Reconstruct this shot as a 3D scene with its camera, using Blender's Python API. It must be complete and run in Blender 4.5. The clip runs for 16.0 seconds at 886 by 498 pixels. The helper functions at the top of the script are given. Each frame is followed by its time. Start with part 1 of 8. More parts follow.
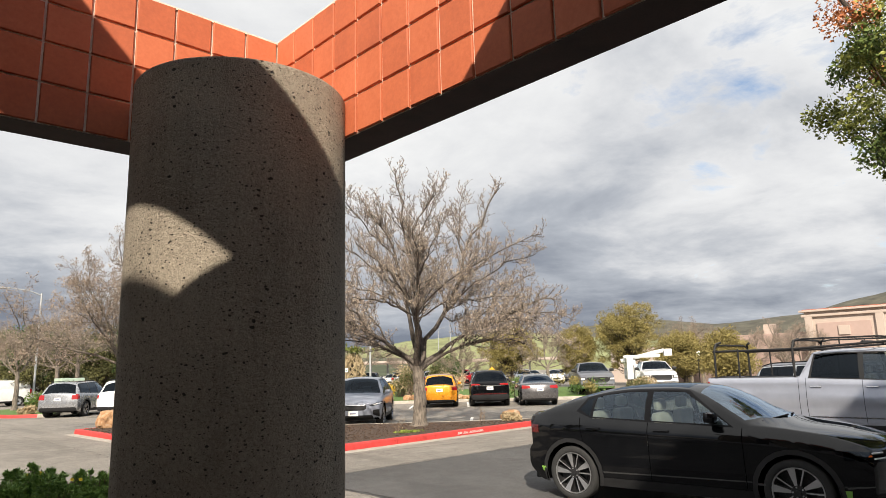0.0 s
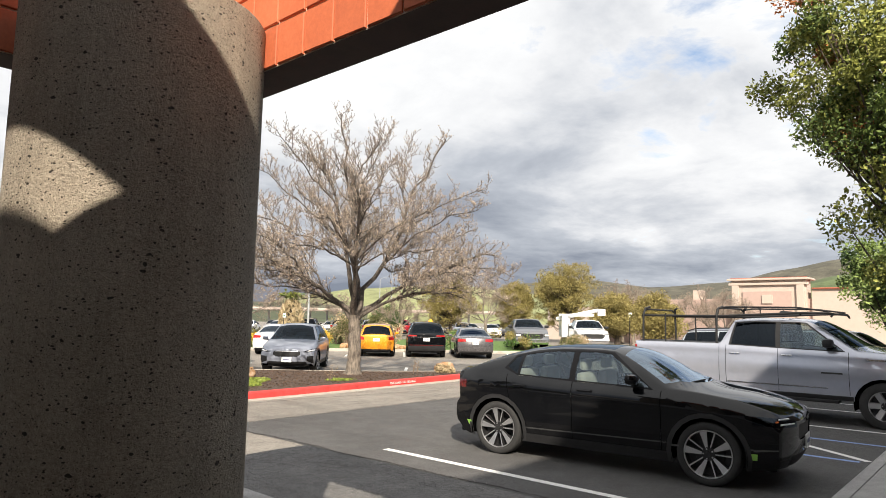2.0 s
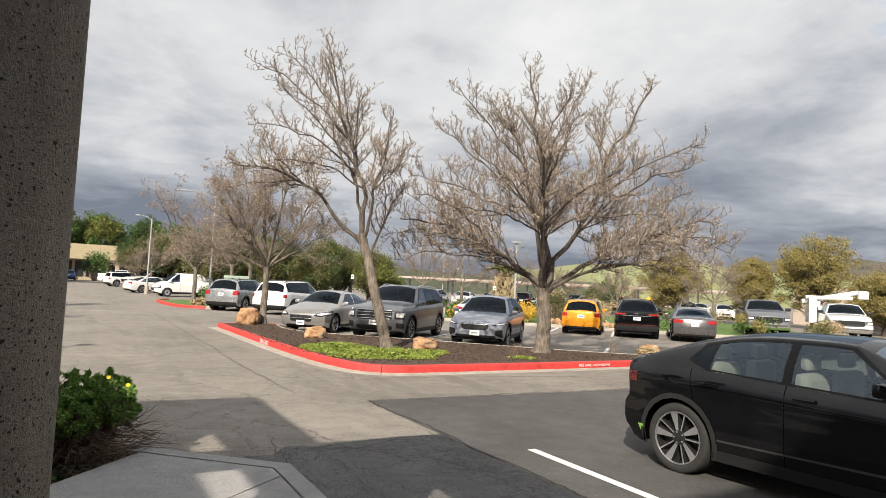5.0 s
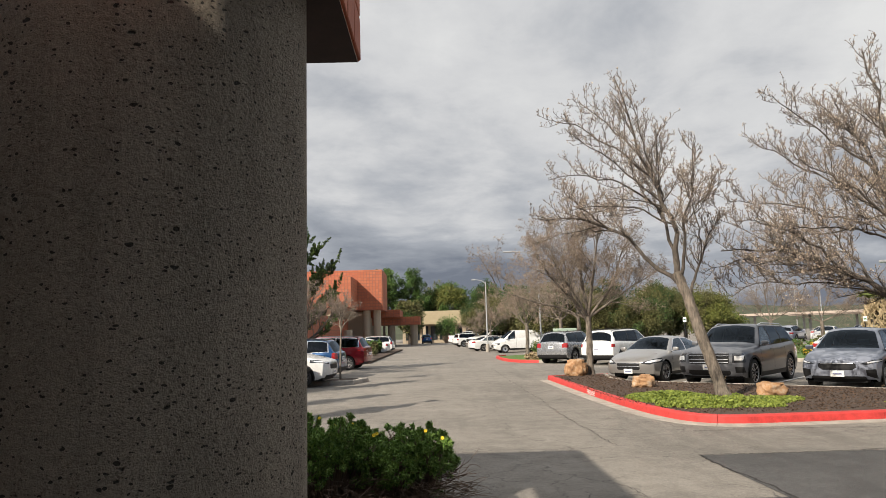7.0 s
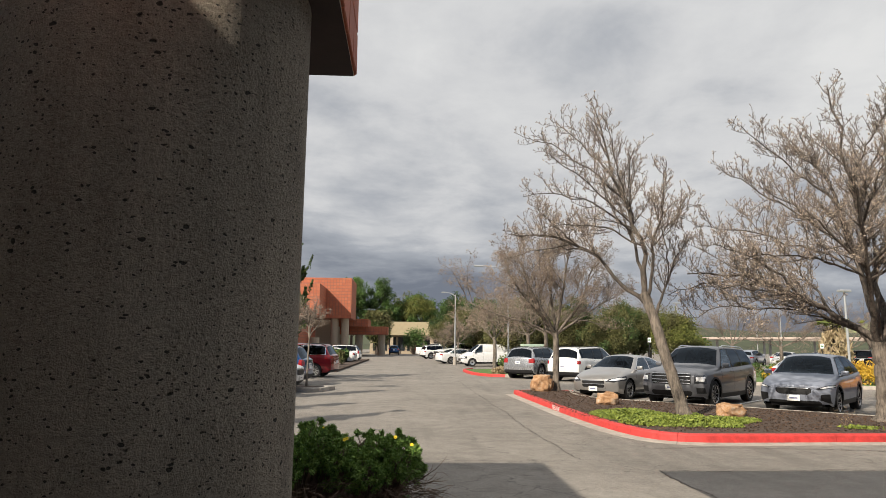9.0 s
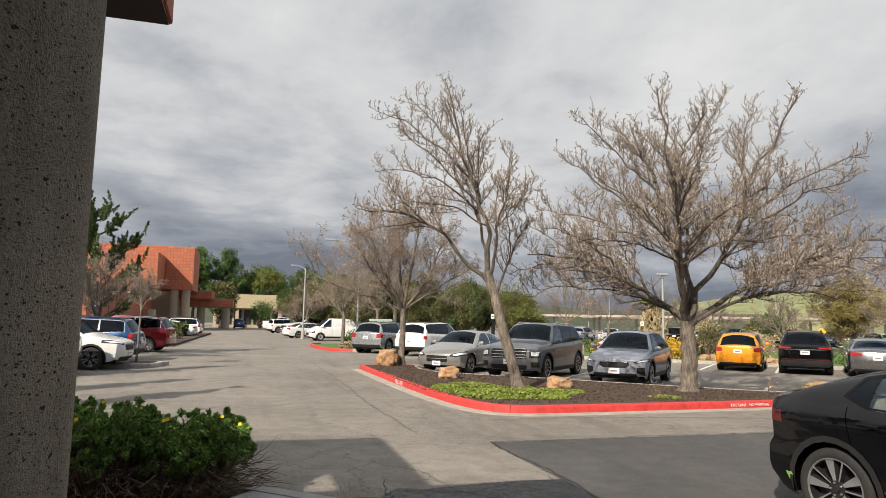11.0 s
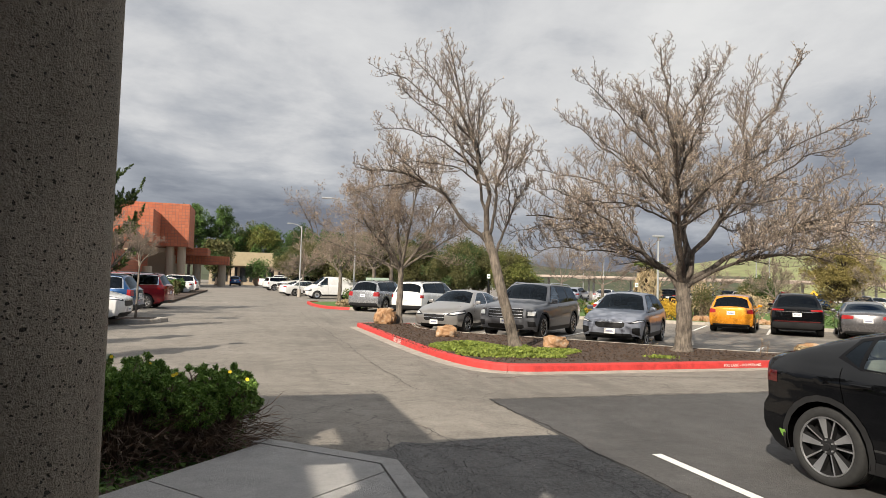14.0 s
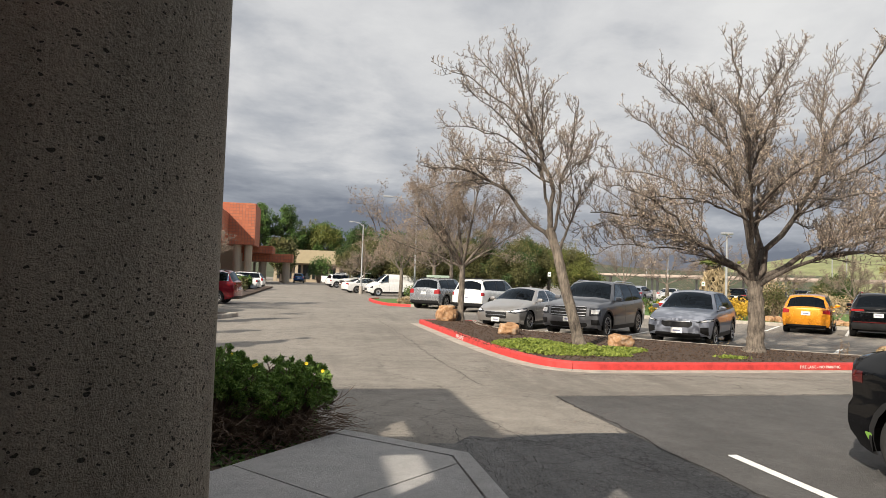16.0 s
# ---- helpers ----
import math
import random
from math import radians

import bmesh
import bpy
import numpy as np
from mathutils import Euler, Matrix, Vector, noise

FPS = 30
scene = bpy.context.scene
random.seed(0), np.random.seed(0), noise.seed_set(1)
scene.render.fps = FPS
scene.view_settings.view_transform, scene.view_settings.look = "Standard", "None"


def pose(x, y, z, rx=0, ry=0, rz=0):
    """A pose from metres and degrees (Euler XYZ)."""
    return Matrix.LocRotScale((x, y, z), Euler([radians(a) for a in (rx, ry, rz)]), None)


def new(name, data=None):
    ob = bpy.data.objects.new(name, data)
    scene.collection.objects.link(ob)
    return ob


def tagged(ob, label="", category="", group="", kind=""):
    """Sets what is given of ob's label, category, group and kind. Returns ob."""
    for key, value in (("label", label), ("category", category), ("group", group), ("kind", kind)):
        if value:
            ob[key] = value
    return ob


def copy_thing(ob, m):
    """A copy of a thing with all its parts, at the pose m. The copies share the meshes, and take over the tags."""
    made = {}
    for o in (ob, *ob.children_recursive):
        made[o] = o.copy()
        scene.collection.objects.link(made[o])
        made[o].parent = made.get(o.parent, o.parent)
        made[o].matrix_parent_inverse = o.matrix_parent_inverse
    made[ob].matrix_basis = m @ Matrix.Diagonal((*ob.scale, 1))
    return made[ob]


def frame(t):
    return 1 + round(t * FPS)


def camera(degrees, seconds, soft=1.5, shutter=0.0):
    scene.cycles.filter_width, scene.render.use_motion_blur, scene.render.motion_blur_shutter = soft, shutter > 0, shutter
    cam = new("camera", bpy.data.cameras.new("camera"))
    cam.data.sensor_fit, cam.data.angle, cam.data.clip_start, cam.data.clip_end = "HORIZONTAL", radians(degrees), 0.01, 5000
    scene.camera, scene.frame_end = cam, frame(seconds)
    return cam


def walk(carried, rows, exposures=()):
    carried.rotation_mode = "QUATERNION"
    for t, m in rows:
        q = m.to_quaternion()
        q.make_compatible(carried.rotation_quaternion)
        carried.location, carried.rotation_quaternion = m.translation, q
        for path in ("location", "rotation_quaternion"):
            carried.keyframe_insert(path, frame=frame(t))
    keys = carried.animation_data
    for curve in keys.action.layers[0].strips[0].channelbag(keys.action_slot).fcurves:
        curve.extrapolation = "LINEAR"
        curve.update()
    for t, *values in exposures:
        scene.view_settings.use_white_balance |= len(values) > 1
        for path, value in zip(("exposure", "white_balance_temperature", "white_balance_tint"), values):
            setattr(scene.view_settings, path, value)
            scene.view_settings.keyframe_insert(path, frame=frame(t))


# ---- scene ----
cam = camera(68.35, 16.0, 0.65)
PATH = [
    (0, pose(-0.150, -0.073, 1.760, 100.47, 1.54, -43.39)),
    (0.5, pose(-0.155, -0.076, 1.765, 99.21, 0.71, -44.49)),
    (1, pose(-0.148, -0.060, 1.760, 97.59, -0.17, -46.45)),
    (1.5, pose(-0.062, -0.035, 1.774, 96.48, -0.39, -48.18)),
    (2, pose(0.061, -0.039, 1.792, 96.20, -1.07, -48.55)),
    (2.5, pose(0.154, 0.050, 1.820, 95.89, -1.72, -48.43)),
    (3, pose(0.346, 0.150, 1.847, 95.59, -2.12, -47.81)),
    (5.3, pose(2.128, 0.763, 1.760, 93.36, -2.08, -23.64)),
    (5.5, pose(2.226, 0.804, 1.765, 93.52, -1.39, -19.70)),
    (6, pose(2.412, 0.845, 1.654, 94.24, 0.42, -10.82)),
    (6.5, pose(2.459, 0.856, 1.686, 95.93, 1.55, -3.76)),
    (7, pose(2.361, 0.801, 1.740, 97.39, 1.64, -0.49)),
    (7.5, pose(2.198, 0.750, 1.719, 99.35, 0.81, 0.94)),
    (8, pose(2.177, 0.744, 1.751, 99.85, -0.23, 1.34)),
    (8.5, pose(2.197, 0.767, 1.762, 99.47, -0.60, 1.13)),
    (9, pose(2.295, 0.659, 1.710, 98.41, -0.56, -3.35)),
    (9.5, pose(2.417, 0.651, 1.695, 97.42, -0.91, -11.28)),
    (9.7, pose(2.458, 0.794, 1.680, 97.35, -1.05, -13.65)),
    (11.8, pose(2.371, 0.696, 1.754, 95.69, -1.22, -16.45)),
    (12, pose(2.343, 0.697, 1.748, 95.47, -1.26, -16.49)),
    (12.5, pose(2.319, 0.693, 1.742, 94.71, -1.67, -16.96)),
    (13, pose(2.327, 0.691, 1.735, 93.90, -1.84, -17.54)),
    (13.5, pose(2.327, 0.708, 1.730, 93.23, -1.75, -17.43)),
    (14, pose(2.337, 0.717, 1.730, 92.87, -1.68, -16.73)),
    (14.5, pose(2.316, 0.715, 1.730, 93.06, -1.61, -15.48)),
    (15, pose(2.257, 0.724, 1.743, 93.29, -1.58, -14.06)),
    (15.5, pose(2.238, 0.675, 1.747, 93.08, -1.76, -12.47)),
    (16, pose(2.215, 0.681, 1.702, 92.54, -1.93, -11.60)),
]
walk(cam, PATH, [(0, 0.16), (1, 0.20), (2, 0.38), (3, 0.34), (5.3, 0.02), (8, -0.16), (12, -0.14), (16, -0.10)])

# ---- light ----
SUN_WAY = Vector((1.0, 1.02, -1.0)).normalized()
sun_data = bpy.data.lights.new("sun", "SUN")
sun_data.energy, sun_data.angle, sun_data.color = 6.8, radians(0.6), (1.0, 0.90, 0.76)
sun = new("sun", sun_data)
sun.matrix_world = Matrix.Translation((-20, -20, 30)) @ SUN_WAY.to_track_quat("-Z", "Y").to_matrix().to_4x4()


def nodes_of(owner):
    owner.use_nodes = True
    tree = owner.node_tree
    tree.nodes.clear()
    return tree


def link(tree, a, b):
    tree.links.new(a, b)


def node(tree, kind, **values):
    n = tree.nodes.new(kind)
    for key, value in values.items():
        if key in n.inputs:
            n.inputs[key].default_value = value
        else:
            setattr(n, key, value)
    return n


def ramp(tree, fac, stops):
    n = tree.nodes.new("ShaderNodeValToRGB")
    while len(n.color_ramp.elements) < len(stops):
        n.color_ramp.elements.new(0.5)
    for e, (p, c) in zip(n.color_ramp.elements, stops):
        e.position, e.color = p, (*c, 1) if len(c) == 3 else c
    link(tree, fac, n.inputs[0])
    return n.outputs[0]


def mix(tree, fac, a, b, blend="MIX"):
    n = tree.nodes.new("ShaderNodeMix")
    n.data_type, n.blend_type = "RGBA", blend
    for sock, v in ((n.inputs[0], fac), (n.inputs[6], a), (n.inputs[7], b)):
        if isinstance(v, bpy.types.NodeSocket):
            link(tree, v, sock)
        else:
            sock.default_value = v if not isinstance(v, tuple) else (*v[:3], 1)
    return n.outputs[2]


def math_node(tree, op, a, b=0.0, clamp=False):
    n = tree.nodes.new("ShaderNodeMath")
    n.operation, n.use_clamp = op, clamp
    for sock, v in ((n.inputs[0], a), (n.inputs[1], b)):
        if isinstance(v, bpy.types.NodeSocket):
            link(tree, v, sock)
        else:
            sock.default_value = v
    return n.outputs[0]


def make_sky():
    """Nishita sky behind broken stratocumulus: bright torn cloud, darker rain cloud low down, a few blue gaps."""
    world = bpy.data.worlds.new("sky")
    scene.world = world
    t = nodes_of(world)
    sky = node(t, "ShaderNodeTexSky", sky_type="NISHITA", sun_disc=False)
    sky.sun_elevation = math.asin(-SUN_WAY.z)
    sky.sun_rotation = math.atan2(-SUN_WAY.x, -SUN_WAY.y)
    coord = node(t, "ShaderNodeTexCoord")
    sep = node(t, "ShaderNodeSeparateXYZ")
    link(t, coord.outputs["Generated"], sep.inputs[0])
    x, y, z = sep.outputs
    # cloud layer seen in perspective: divide by height
    up = math_node(t, "MAXIMUM", z, 0.0)
    den = math_node(t, "ADD", up, 0.16)
    comb = node(t, "ShaderNodeCombineXYZ")
    link(t, math_node(t, "DIVIDE", x, den), comb.inputs[0])
    link(t, math_node(t, "DIVIDE", y, den), comb.inputs[1])
    comb.inputs[2].default_value = 3.1
    big = node(t, "ShaderNodeTexNoise", Scale=0.75, Detail=9.0, Roughness=0.56, Distortion=0.25)
    link(t, comb.outputs[0], big.inputs["Vector"])
    fine = node(t, "ShaderNodeTexNoise", Scale=2.3, Detail=7.0, Roughness=0.6, Distortion=0.3)
    link(t, comb.outputs[0], fine.inputs["Vector"])
    body = math_node(t, "ADD", math_node(t, "MULTIPLY", big.outputs["Fac"], 0.72), math_node(t, "MULTIPLY", fine.outputs["Fac"], 0.28))
    # heavier cloud low down in the north and west, thinner overhead in the east
    low = math_node(t, "SUBTRACT", 1.0, math_node(t, "MULTIPLY", up, 3.2), clamp=True)
    north = math_node(t, "MULTIPLY", math_node(t, "SUBTRACT", y, math_node(t, "MULTIPLY", x, 0.75)), 0.5)
    heavy = math_node(t, "ADD", math_node(t, "MULTIPLY", math_node(t, "MULTIPLY", low, low), math_node(t, "ADD", math_node(t, "MULTIPLY", north, 0.55), 0.16)), math_node(t, "MULTIPLY", north, 0.03))
    east = math_node(t, "MULTIPLY", math_node(t, "SUBTRACT", x, 0.45, clamp=True), 0.42)
    heavy = math_node(t, "ADD", heavy, math_node(t, "MULTIPLY", low, east))
    shade = math_node(t, "ADD", math_node(t, "SUBTRACT", body, heavy), math_node(t, "MULTIPLY", math_node(t, "SUBTRACT", up, 0.22, clamp=True), 0.22))
    grey = ramp(t, shade, [(0.20, (0.155, 0.175, 0.215)), (0.36, (0.33, 0.35, 0.385)), (0.47, (0.54, 0.545, 0.555)), (0.56, (0.635, 0.637, 0.635)), (0.70, (0.71, 0.705, 0.695))])
    gap = math_node(t, "MULTIPLY", math_node(t, "SUBTRACT", math_node(t, "ADD", fine.outputs["Fac"], math_node(t, "MULTIPLY", math_node(t, "MINIMUM", up, 0.45), 0.45)), math_node(t, "ADD", math_node(t, "MULTIPLY", north, 0.5), 0.775)), 6.0, clamp=True)
    blue = mix(t, 1.0, sky.outputs[0], (0.11, 0.11, 0.11), "MULTIPLY")
    col = mix(t, gap, grey, blue)
    bg = node(t, "ShaderNodeBackground", Strength=1.3)
    link(t, col, bg.inputs["Color"])
    out = node(t, "ShaderNodeOutputWorld")
    link(t, bg.outputs[0], out.inputs["Surface"])


make_sky()

# ---- materials ----


def material(name, build):
    m = bpy.data.materials.new(name)
    t = nodes_of(m)
    b = node(t, "ShaderNodeBsdfPrincipled")
    out = node(t, "ShaderNodeOutputMaterial")
    link(t, b.outputs[0], out.inputs["Surface"])
    build(t, b)
    return m


def place(t, scale=1.0, kind="Object"):
    c = node(t, "ShaderNodeTexCoord")
    mp = node(t, "ShaderNodeMapping")
    mp.inputs["Scale"].default_value = (scale, scale, scale) if not isinstance(scale, tuple) else scale
    link(t, c.outputs[kind], mp.inputs["Vector"])
    return mp.outputs[0]


def world_place(t, scale=1.0):
    c = node(t, "ShaderNodeNewGeometry")
    mp = node(t, "ShaderNodeMapping")
    mp.inputs["Scale"].default_value = (scale, scale, scale) if not isinstance(scale, tuple) else scale
    link(t, c.outputs["Position"], mp.inputs["Vector"])
    return mp.outputs[0]


def noise_of(t, vec, scale, detail=4.0, rough=0.55, dist=0.0):
    n = node(t, "ShaderNodeTexNoise", Scale=scale, Detail=detail, Roughness=rough, Distortion=dist)
    link(t, vec, n.inputs["Vector"])
    return n.outputs["Fac"]


def bump(t, b, height, strength=0.4, distance=0.01, normal=None):
    n = node(t, "ShaderNodeBump", Strength=strength, Distance=distance)
    link(t, height, n.inputs["Height"])
    if normal:
        link(t, normal, n.inputs["Normal"])
    link(t, n.outputs[0], b.inputs["Normal"])
    return n.outputs[0]


def plain(name, color, rough=0.6, metal=0.0, vary=0.12, scale=9.0, coat=0.0, spec=0.5, relief=0.0):
    """A painted, plastic, metal or organic surface with soft mottling and fine grain."""
    def build(t, b):
        v = world_place(t)
        n = noise_of(t, v, scale, 5.0, 0.6)
        f = noise_of(t, v, scale * 14, 3.0, 0.6)
        w = math_node(t, "ADD", math_node(t, "MULTIPLY", n, 0.7), math_node(t, "MULTIPLY", f, 0.3))
        lo, hi = tuple(c * (1 - vary) for c in color), tuple(min(1, c * (1 + vary)) for c in color)
        link(t, ramp(t, w, [(0.3, lo), (0.7, hi)]), b.inputs["Base Color"])
        b.inputs["Roughness"].default_value, b.inputs["Metallic"].default_value = rough, metal
        b.inputs["Coat Weight"].default_value, b.inputs["Specular IOR Level"].default_value = coat, spec
        b.inputs["Coat Roughness"].default_value = 0.05
        if relief:
            bump(t, b, w, 0.5, relief)
    return material(name, build)


def asphalt(name, base, crackle, tone=(1.0, 0.98, 0.95), stains=1.0, sharp=42.0):
    def build(t, b):
        v = world_place(t)
        grit = noise_of(t, v, 130, 3, 0.7)
        mid = noise_of(t, v, 3.0, 6, 0.65)
        big = noise_of(t, v, 0.35, 5, 0.6, 0.4)
        w = math_node(t, "ADD", math_node(t, "MULTIPLY", grit, 0.42), math_node(t, "ADD", math_node(t, "MULTIPLY", math_node(t, "ADD", mid, noise_of(t, v, 24, 4, 0.7)), 0.19), math_node(t, "MULTIPLY", big, 0.20)))
        c = ramp(t, w, [(0.38, tuple(base * 0.45 * k for k in tone)), (0.5, tuple(base * k for k in tone)), (0.62, tuple(base * 1.65 * k for k in tone))])
        # oil and tyre marks drawn out along the lane
        long = node(t, "ShaderNodeTexNoise", Scale=1.0, Detail=5.0, Roughness=0.62)
        link(t, world_place(t, (1.5, 0.12, 1)), long.inputs["Vector"])
        c = mix(t, math_node(t, "MULTIPLY", math_node(t, "SUBTRACT", long.outputs["Fac"], 0.54, clamp=True), 2.4 * stains, clamp=True), c, tuple(base * 0.55 * k for k in tone))
        if crackle:
            warp = node(t, "ShaderNodeVectorMath", operation="ADD")
            nz = node(t, "ShaderNodeTexNoise", Scale=1.6, Detail=5.0)
            link(t, v, nz.inputs["Vector"])
            link(t, v, warp.inputs[0])
            link(t, nz.outputs["Color"], warp.inputs[1])
            vor = node(t, "ShaderNodeTexVoronoi", feature="DISTANCE_TO_EDGE", Scale=crackle)
            link(t, warp.outputs[0], vor.inputs["Vector"])
            line = math_node(t, "SUBTRACT", 1.0, math_node(t, "MULTIPLY", vor.outputs["Distance"], sharp), clamp=True)
            where = math_node(t, "MULTIPLY", math_node(t, "SUBTRACT", noise_of(t, v, 0.6, 3), 0.37), 6.0, clamp=True)
            crack = math_node(t, "MULTIPLY", line, where)
            c = mix(t, math_node(t, "MULTIPLY", crack, 0.75), c, tuple(min(0.06, base * 0.3) * k for k in tone))
            h = math_node(t, "SUBTRACT", grit, crack)
        else:
            h = grit
        link(t, c, b.inputs["Base Color"])
        b.inputs["Roughness"].default_value = 0.88
        bump(t, b, h, 0.8, 0.008)
    return material(name, build)


def concrete(name, base, pits=True):
    def build(t, b):
        v = world_place(t)
        big = noise_of(t, v, 1.1, 6, 0.62, 0.3)
        fine = noise_of(t, v, 75, 4, 0.65)
        sand = noise_of(t, v, 260, 2, 0.6)
        stre = node(t, "ShaderNodeTexNoise", Scale=1.0, Detail=5.0, Roughness=0.6)
        link(t, world_place(t, (7, 7, 0.5)), stre.inputs["Vector"])
        w = math_node(t, "ADD", math_node(t, "ADD", math_node(t, "MULTIPLY", big, 0.27), math_node(t, "MULTIPLY", fine, 0.30)), math_node(t, "ADD", math_node(t, "MULTIPLY", stre.outputs["Fac"], 0.18), math_node(t, "MULTIPLY", sand, 0.25)))
        c = ramp(t, w, [(0.38, tuple(k * (0.55 if pits else 0.68) for k in base)), (0.5, base), (0.62, tuple(min(1, k * (1.4 if pits else 1.28)) for k in base))])
        h = math_node(t, "ADD", math_node(t, "MULTIPLY", fine, 0.9), math_node(t, "MULTIPLY", sand, 0.6))
        b.inputs["Roughness"].default_value = 0.9
        if pits:
            for scale, cut, size, dark in ((24.0, 0.58, 0.27, 0.95), (12.0, 0.80, 0.17, 0.97), (52.0, 0.30, 0.32, 0.93), (105.0, 0.15, 0.38, 0.5)):
                sq = node(t, "ShaderNodeMapping")
                sq.inputs["Scale"].default_value = (0.85, 0.85, 1.3)
                link(t, v, sq.inputs["Vector"])
                wob = node(t, "ShaderNodeVectorMath", operation="ADD")
                nz = node(t, "ShaderNodeTexNoise", Scale=40.0, Detail=2.0)
                link(t, v, nz.inputs["Vector"])
                sc = node(t, "ShaderNodeVectorMath", operation="SCALE")
                link(t, nz.outputs["Color"], sc.inputs[0])
                sc.inputs["Scale"].default_value = 0.022
                link(t, sq.outputs[0], wob.inputs[0])
                link(t, sc.outputs[0], wob.inputs[1])
                vor = node(t, "ShaderNodeTexVoronoi", Scale=scale)
                link(t, wob.outputs[0], vor.inputs["Vector"])
                sepc = node(t, "ShaderNodeSeparateColor")
                link(t, vor.outputs["Color"], sepc.inputs[0])
                some = math_node(t, "GREATER_THAN", sepc.outputs[0], cut)
                rad = math_node(t, "ADD", math_node(t, "MULTIPLY", sepc.outputs[1], size * 0.7), size * 0.3)
                hole = math_node(t, "MULTIPLY", math_node(t, "MULTIPLY", math_node(t, "SUBTRACT", rad, vor.outputs["Distance"]), 20.0, clamp=True), some)
                c = mix(t, math_node(t, "MULTIPLY", hole, dark), c, tuple(k * 0.10 for k in base))
                h = math_node(t, "SUBTRACT", h, math_node(t, "MULTIPLY", hole, 1.6))
        link(t, c, b.inputs["Base Color"])
        bump(t, b, math_node(t, "ADD", h, math_node(t, "MULTIPLY", noise_of(t, v, 34, 4, 0.6), 0.8)), 1.0, 0.020)
    return material(name, build)


ROAD = asphalt("old_asphalt", 0.215, 0.8, (1.0, 0.905, 0.785), 1.2, 110.0)
APRON = asphalt("cracked_asphalt", 0.125, 7.5, (1.0, 0.97, 0.94), 1.0, 20.0)
PATCH = asphalt("new_asphalt", 0.078, 0.0, (1.0, 0.965, 0.945), 0.9)
CONCRETE = concrete("sandblasted_concrete", (0.40, 0.34, 0.265))
WALK = concrete("walk_concrete", (0.44, 0.43, 0.42), False)
GROUT = plain("grout", (0.72, 0.62, 0.52), 0.95, vary=0.3)
FACADE = plain("brown_facade", (0.075, 0.06, 0.05), 0.8, vary=0.15, scale=4)
KERB_RED = plain("red_kerb_paint", (0.52, 0.045, 0.04), 0.65, vary=0.38, scale=7, relief=0.006)
KERB_GREY = plain("kerb_concrete", (0.36, 0.325, 0.28), 0.9, vary=0.35, scale=4, relief=0.003)
PAINT_WHITE = plain("road_paint", (0.74, 0.73, 0.70), 0.7, vary=0.18, scale=20)
PAINT_BLUE = plain("blue_road_paint", (0.22, 0.32, 0.58), 0.7, vary=0.3, scale=20)
MULCH = plain("bark_mulch", (0.075, 0.05, 0.036), 0.95, vary=0.5, scale=16, relief=0.03)
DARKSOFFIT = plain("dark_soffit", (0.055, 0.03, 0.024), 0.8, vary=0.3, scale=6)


def tile_material():
    def build(t, b):
        v = world_place(t)
        info = node(t, "ShaderNodeObjectInfo")
        grain = noise_of(t, v, 45, 5, 0.7)
        cloud = noise_of(t, v, 4, 4, 0.6)
        w = math_node(t, "ADD", math_node(t, "MULTIPLY", grain, 0.45), math_node(t, "ADD", math_node(t, "MULTIPLY", cloud, 0.3), math_node(t, "MULTIPLY", info.outputs["Random"], 0.25)))
        link(t, ramp(t, w, [(0.25, (0.36, 0.085, 0.036)), (0.5, (0.50, 0.125, 0.050)), (0.75, (0.60, 0.17, 0.075))]), b.inputs["Base Color"])
        b.inputs["Roughness"].default_value = 0.72
        bump(t, b, grain, 0.3, 0.003)
    return material("terracotta_tile", build)


TILE = tile_material()

# ---- mesh helpers ----


def part(name, bm, mat, parent=None, label="", smooth=False):
    me = bpy.data.meshes.new(name)
    bm.to_mesh(me)
    bm.free()
    for m in mat if isinstance(mat, (list, tuple)) else [mat]:
        me.materials.append(m)
    if smooth:
        me.shade_smooth()
    ob = new(name, me)
    if parent:
        ob.parent = parent
    if label:
        ob["label"] = label
    return ob


def thing(name, at, turn=0.0, label="", category="", group="", kind=""):
    e = new(name)
    e.empty_display_size = 0.2
    e.matrix_basis = pose(*at, 0, 0, turn)
    return tagged(e, label, category, group, kind)


def box_bm(lo, hi, bevel=0.0, bm=None):
    bm = bm or bmesh.new()
    m = Matrix.Translation([(a + b) / 2 for a, b in zip(lo, hi)]) @ Matrix.Diagonal([b - a for a, b in zip(lo, hi)] + [1])
    made = bmesh.ops.create_cube(bm, size=1, matrix=m)
    if bevel:
        edges = list({e for v in made["verts"] for e in v.link_edges})
        bmesh.ops.bevel(bm, geom=edges, offset=bevel, segments=2, affect="EDGES", profile=0.6)
    return bm


def tube_bm(points, radii, sides=8, bm=None, caps=True):
    """A round bar through points, with a radius at each."""
    bm = bm or bmesh.new()
    pts = [Vector(p) for p in points]
    rings = []
    side = None
    for i, p in enumerate(pts):
        way = (pts[min(i + 1, len(pts) - 1)] - pts[max(i - 1, 0)]).normalized()
        if side is None:
            side = way.orthogonal().normalized()
        side = (side - way * side.dot(way)).normalized()
        other = way.cross(side)
        r = radii[i] if isinstance(radii, (list, tuple)) else radii
        rings.append([bm.verts.new(p + (side * math.cos(a) + other * math.sin(a)) * r) for a in (2 * math.pi * k / sides for k in range(sides))])
    for a, b in zip(rings, rings[1:]):
        for k in range(sides):
            bm.faces.new((a[k], a[(k + 1) % sides], b[(k + 1) % sides], b[k]))
    if caps:
        bm.faces.new(rings[0][::-1])
        bm.faces.new(rings[-1])
    return bm


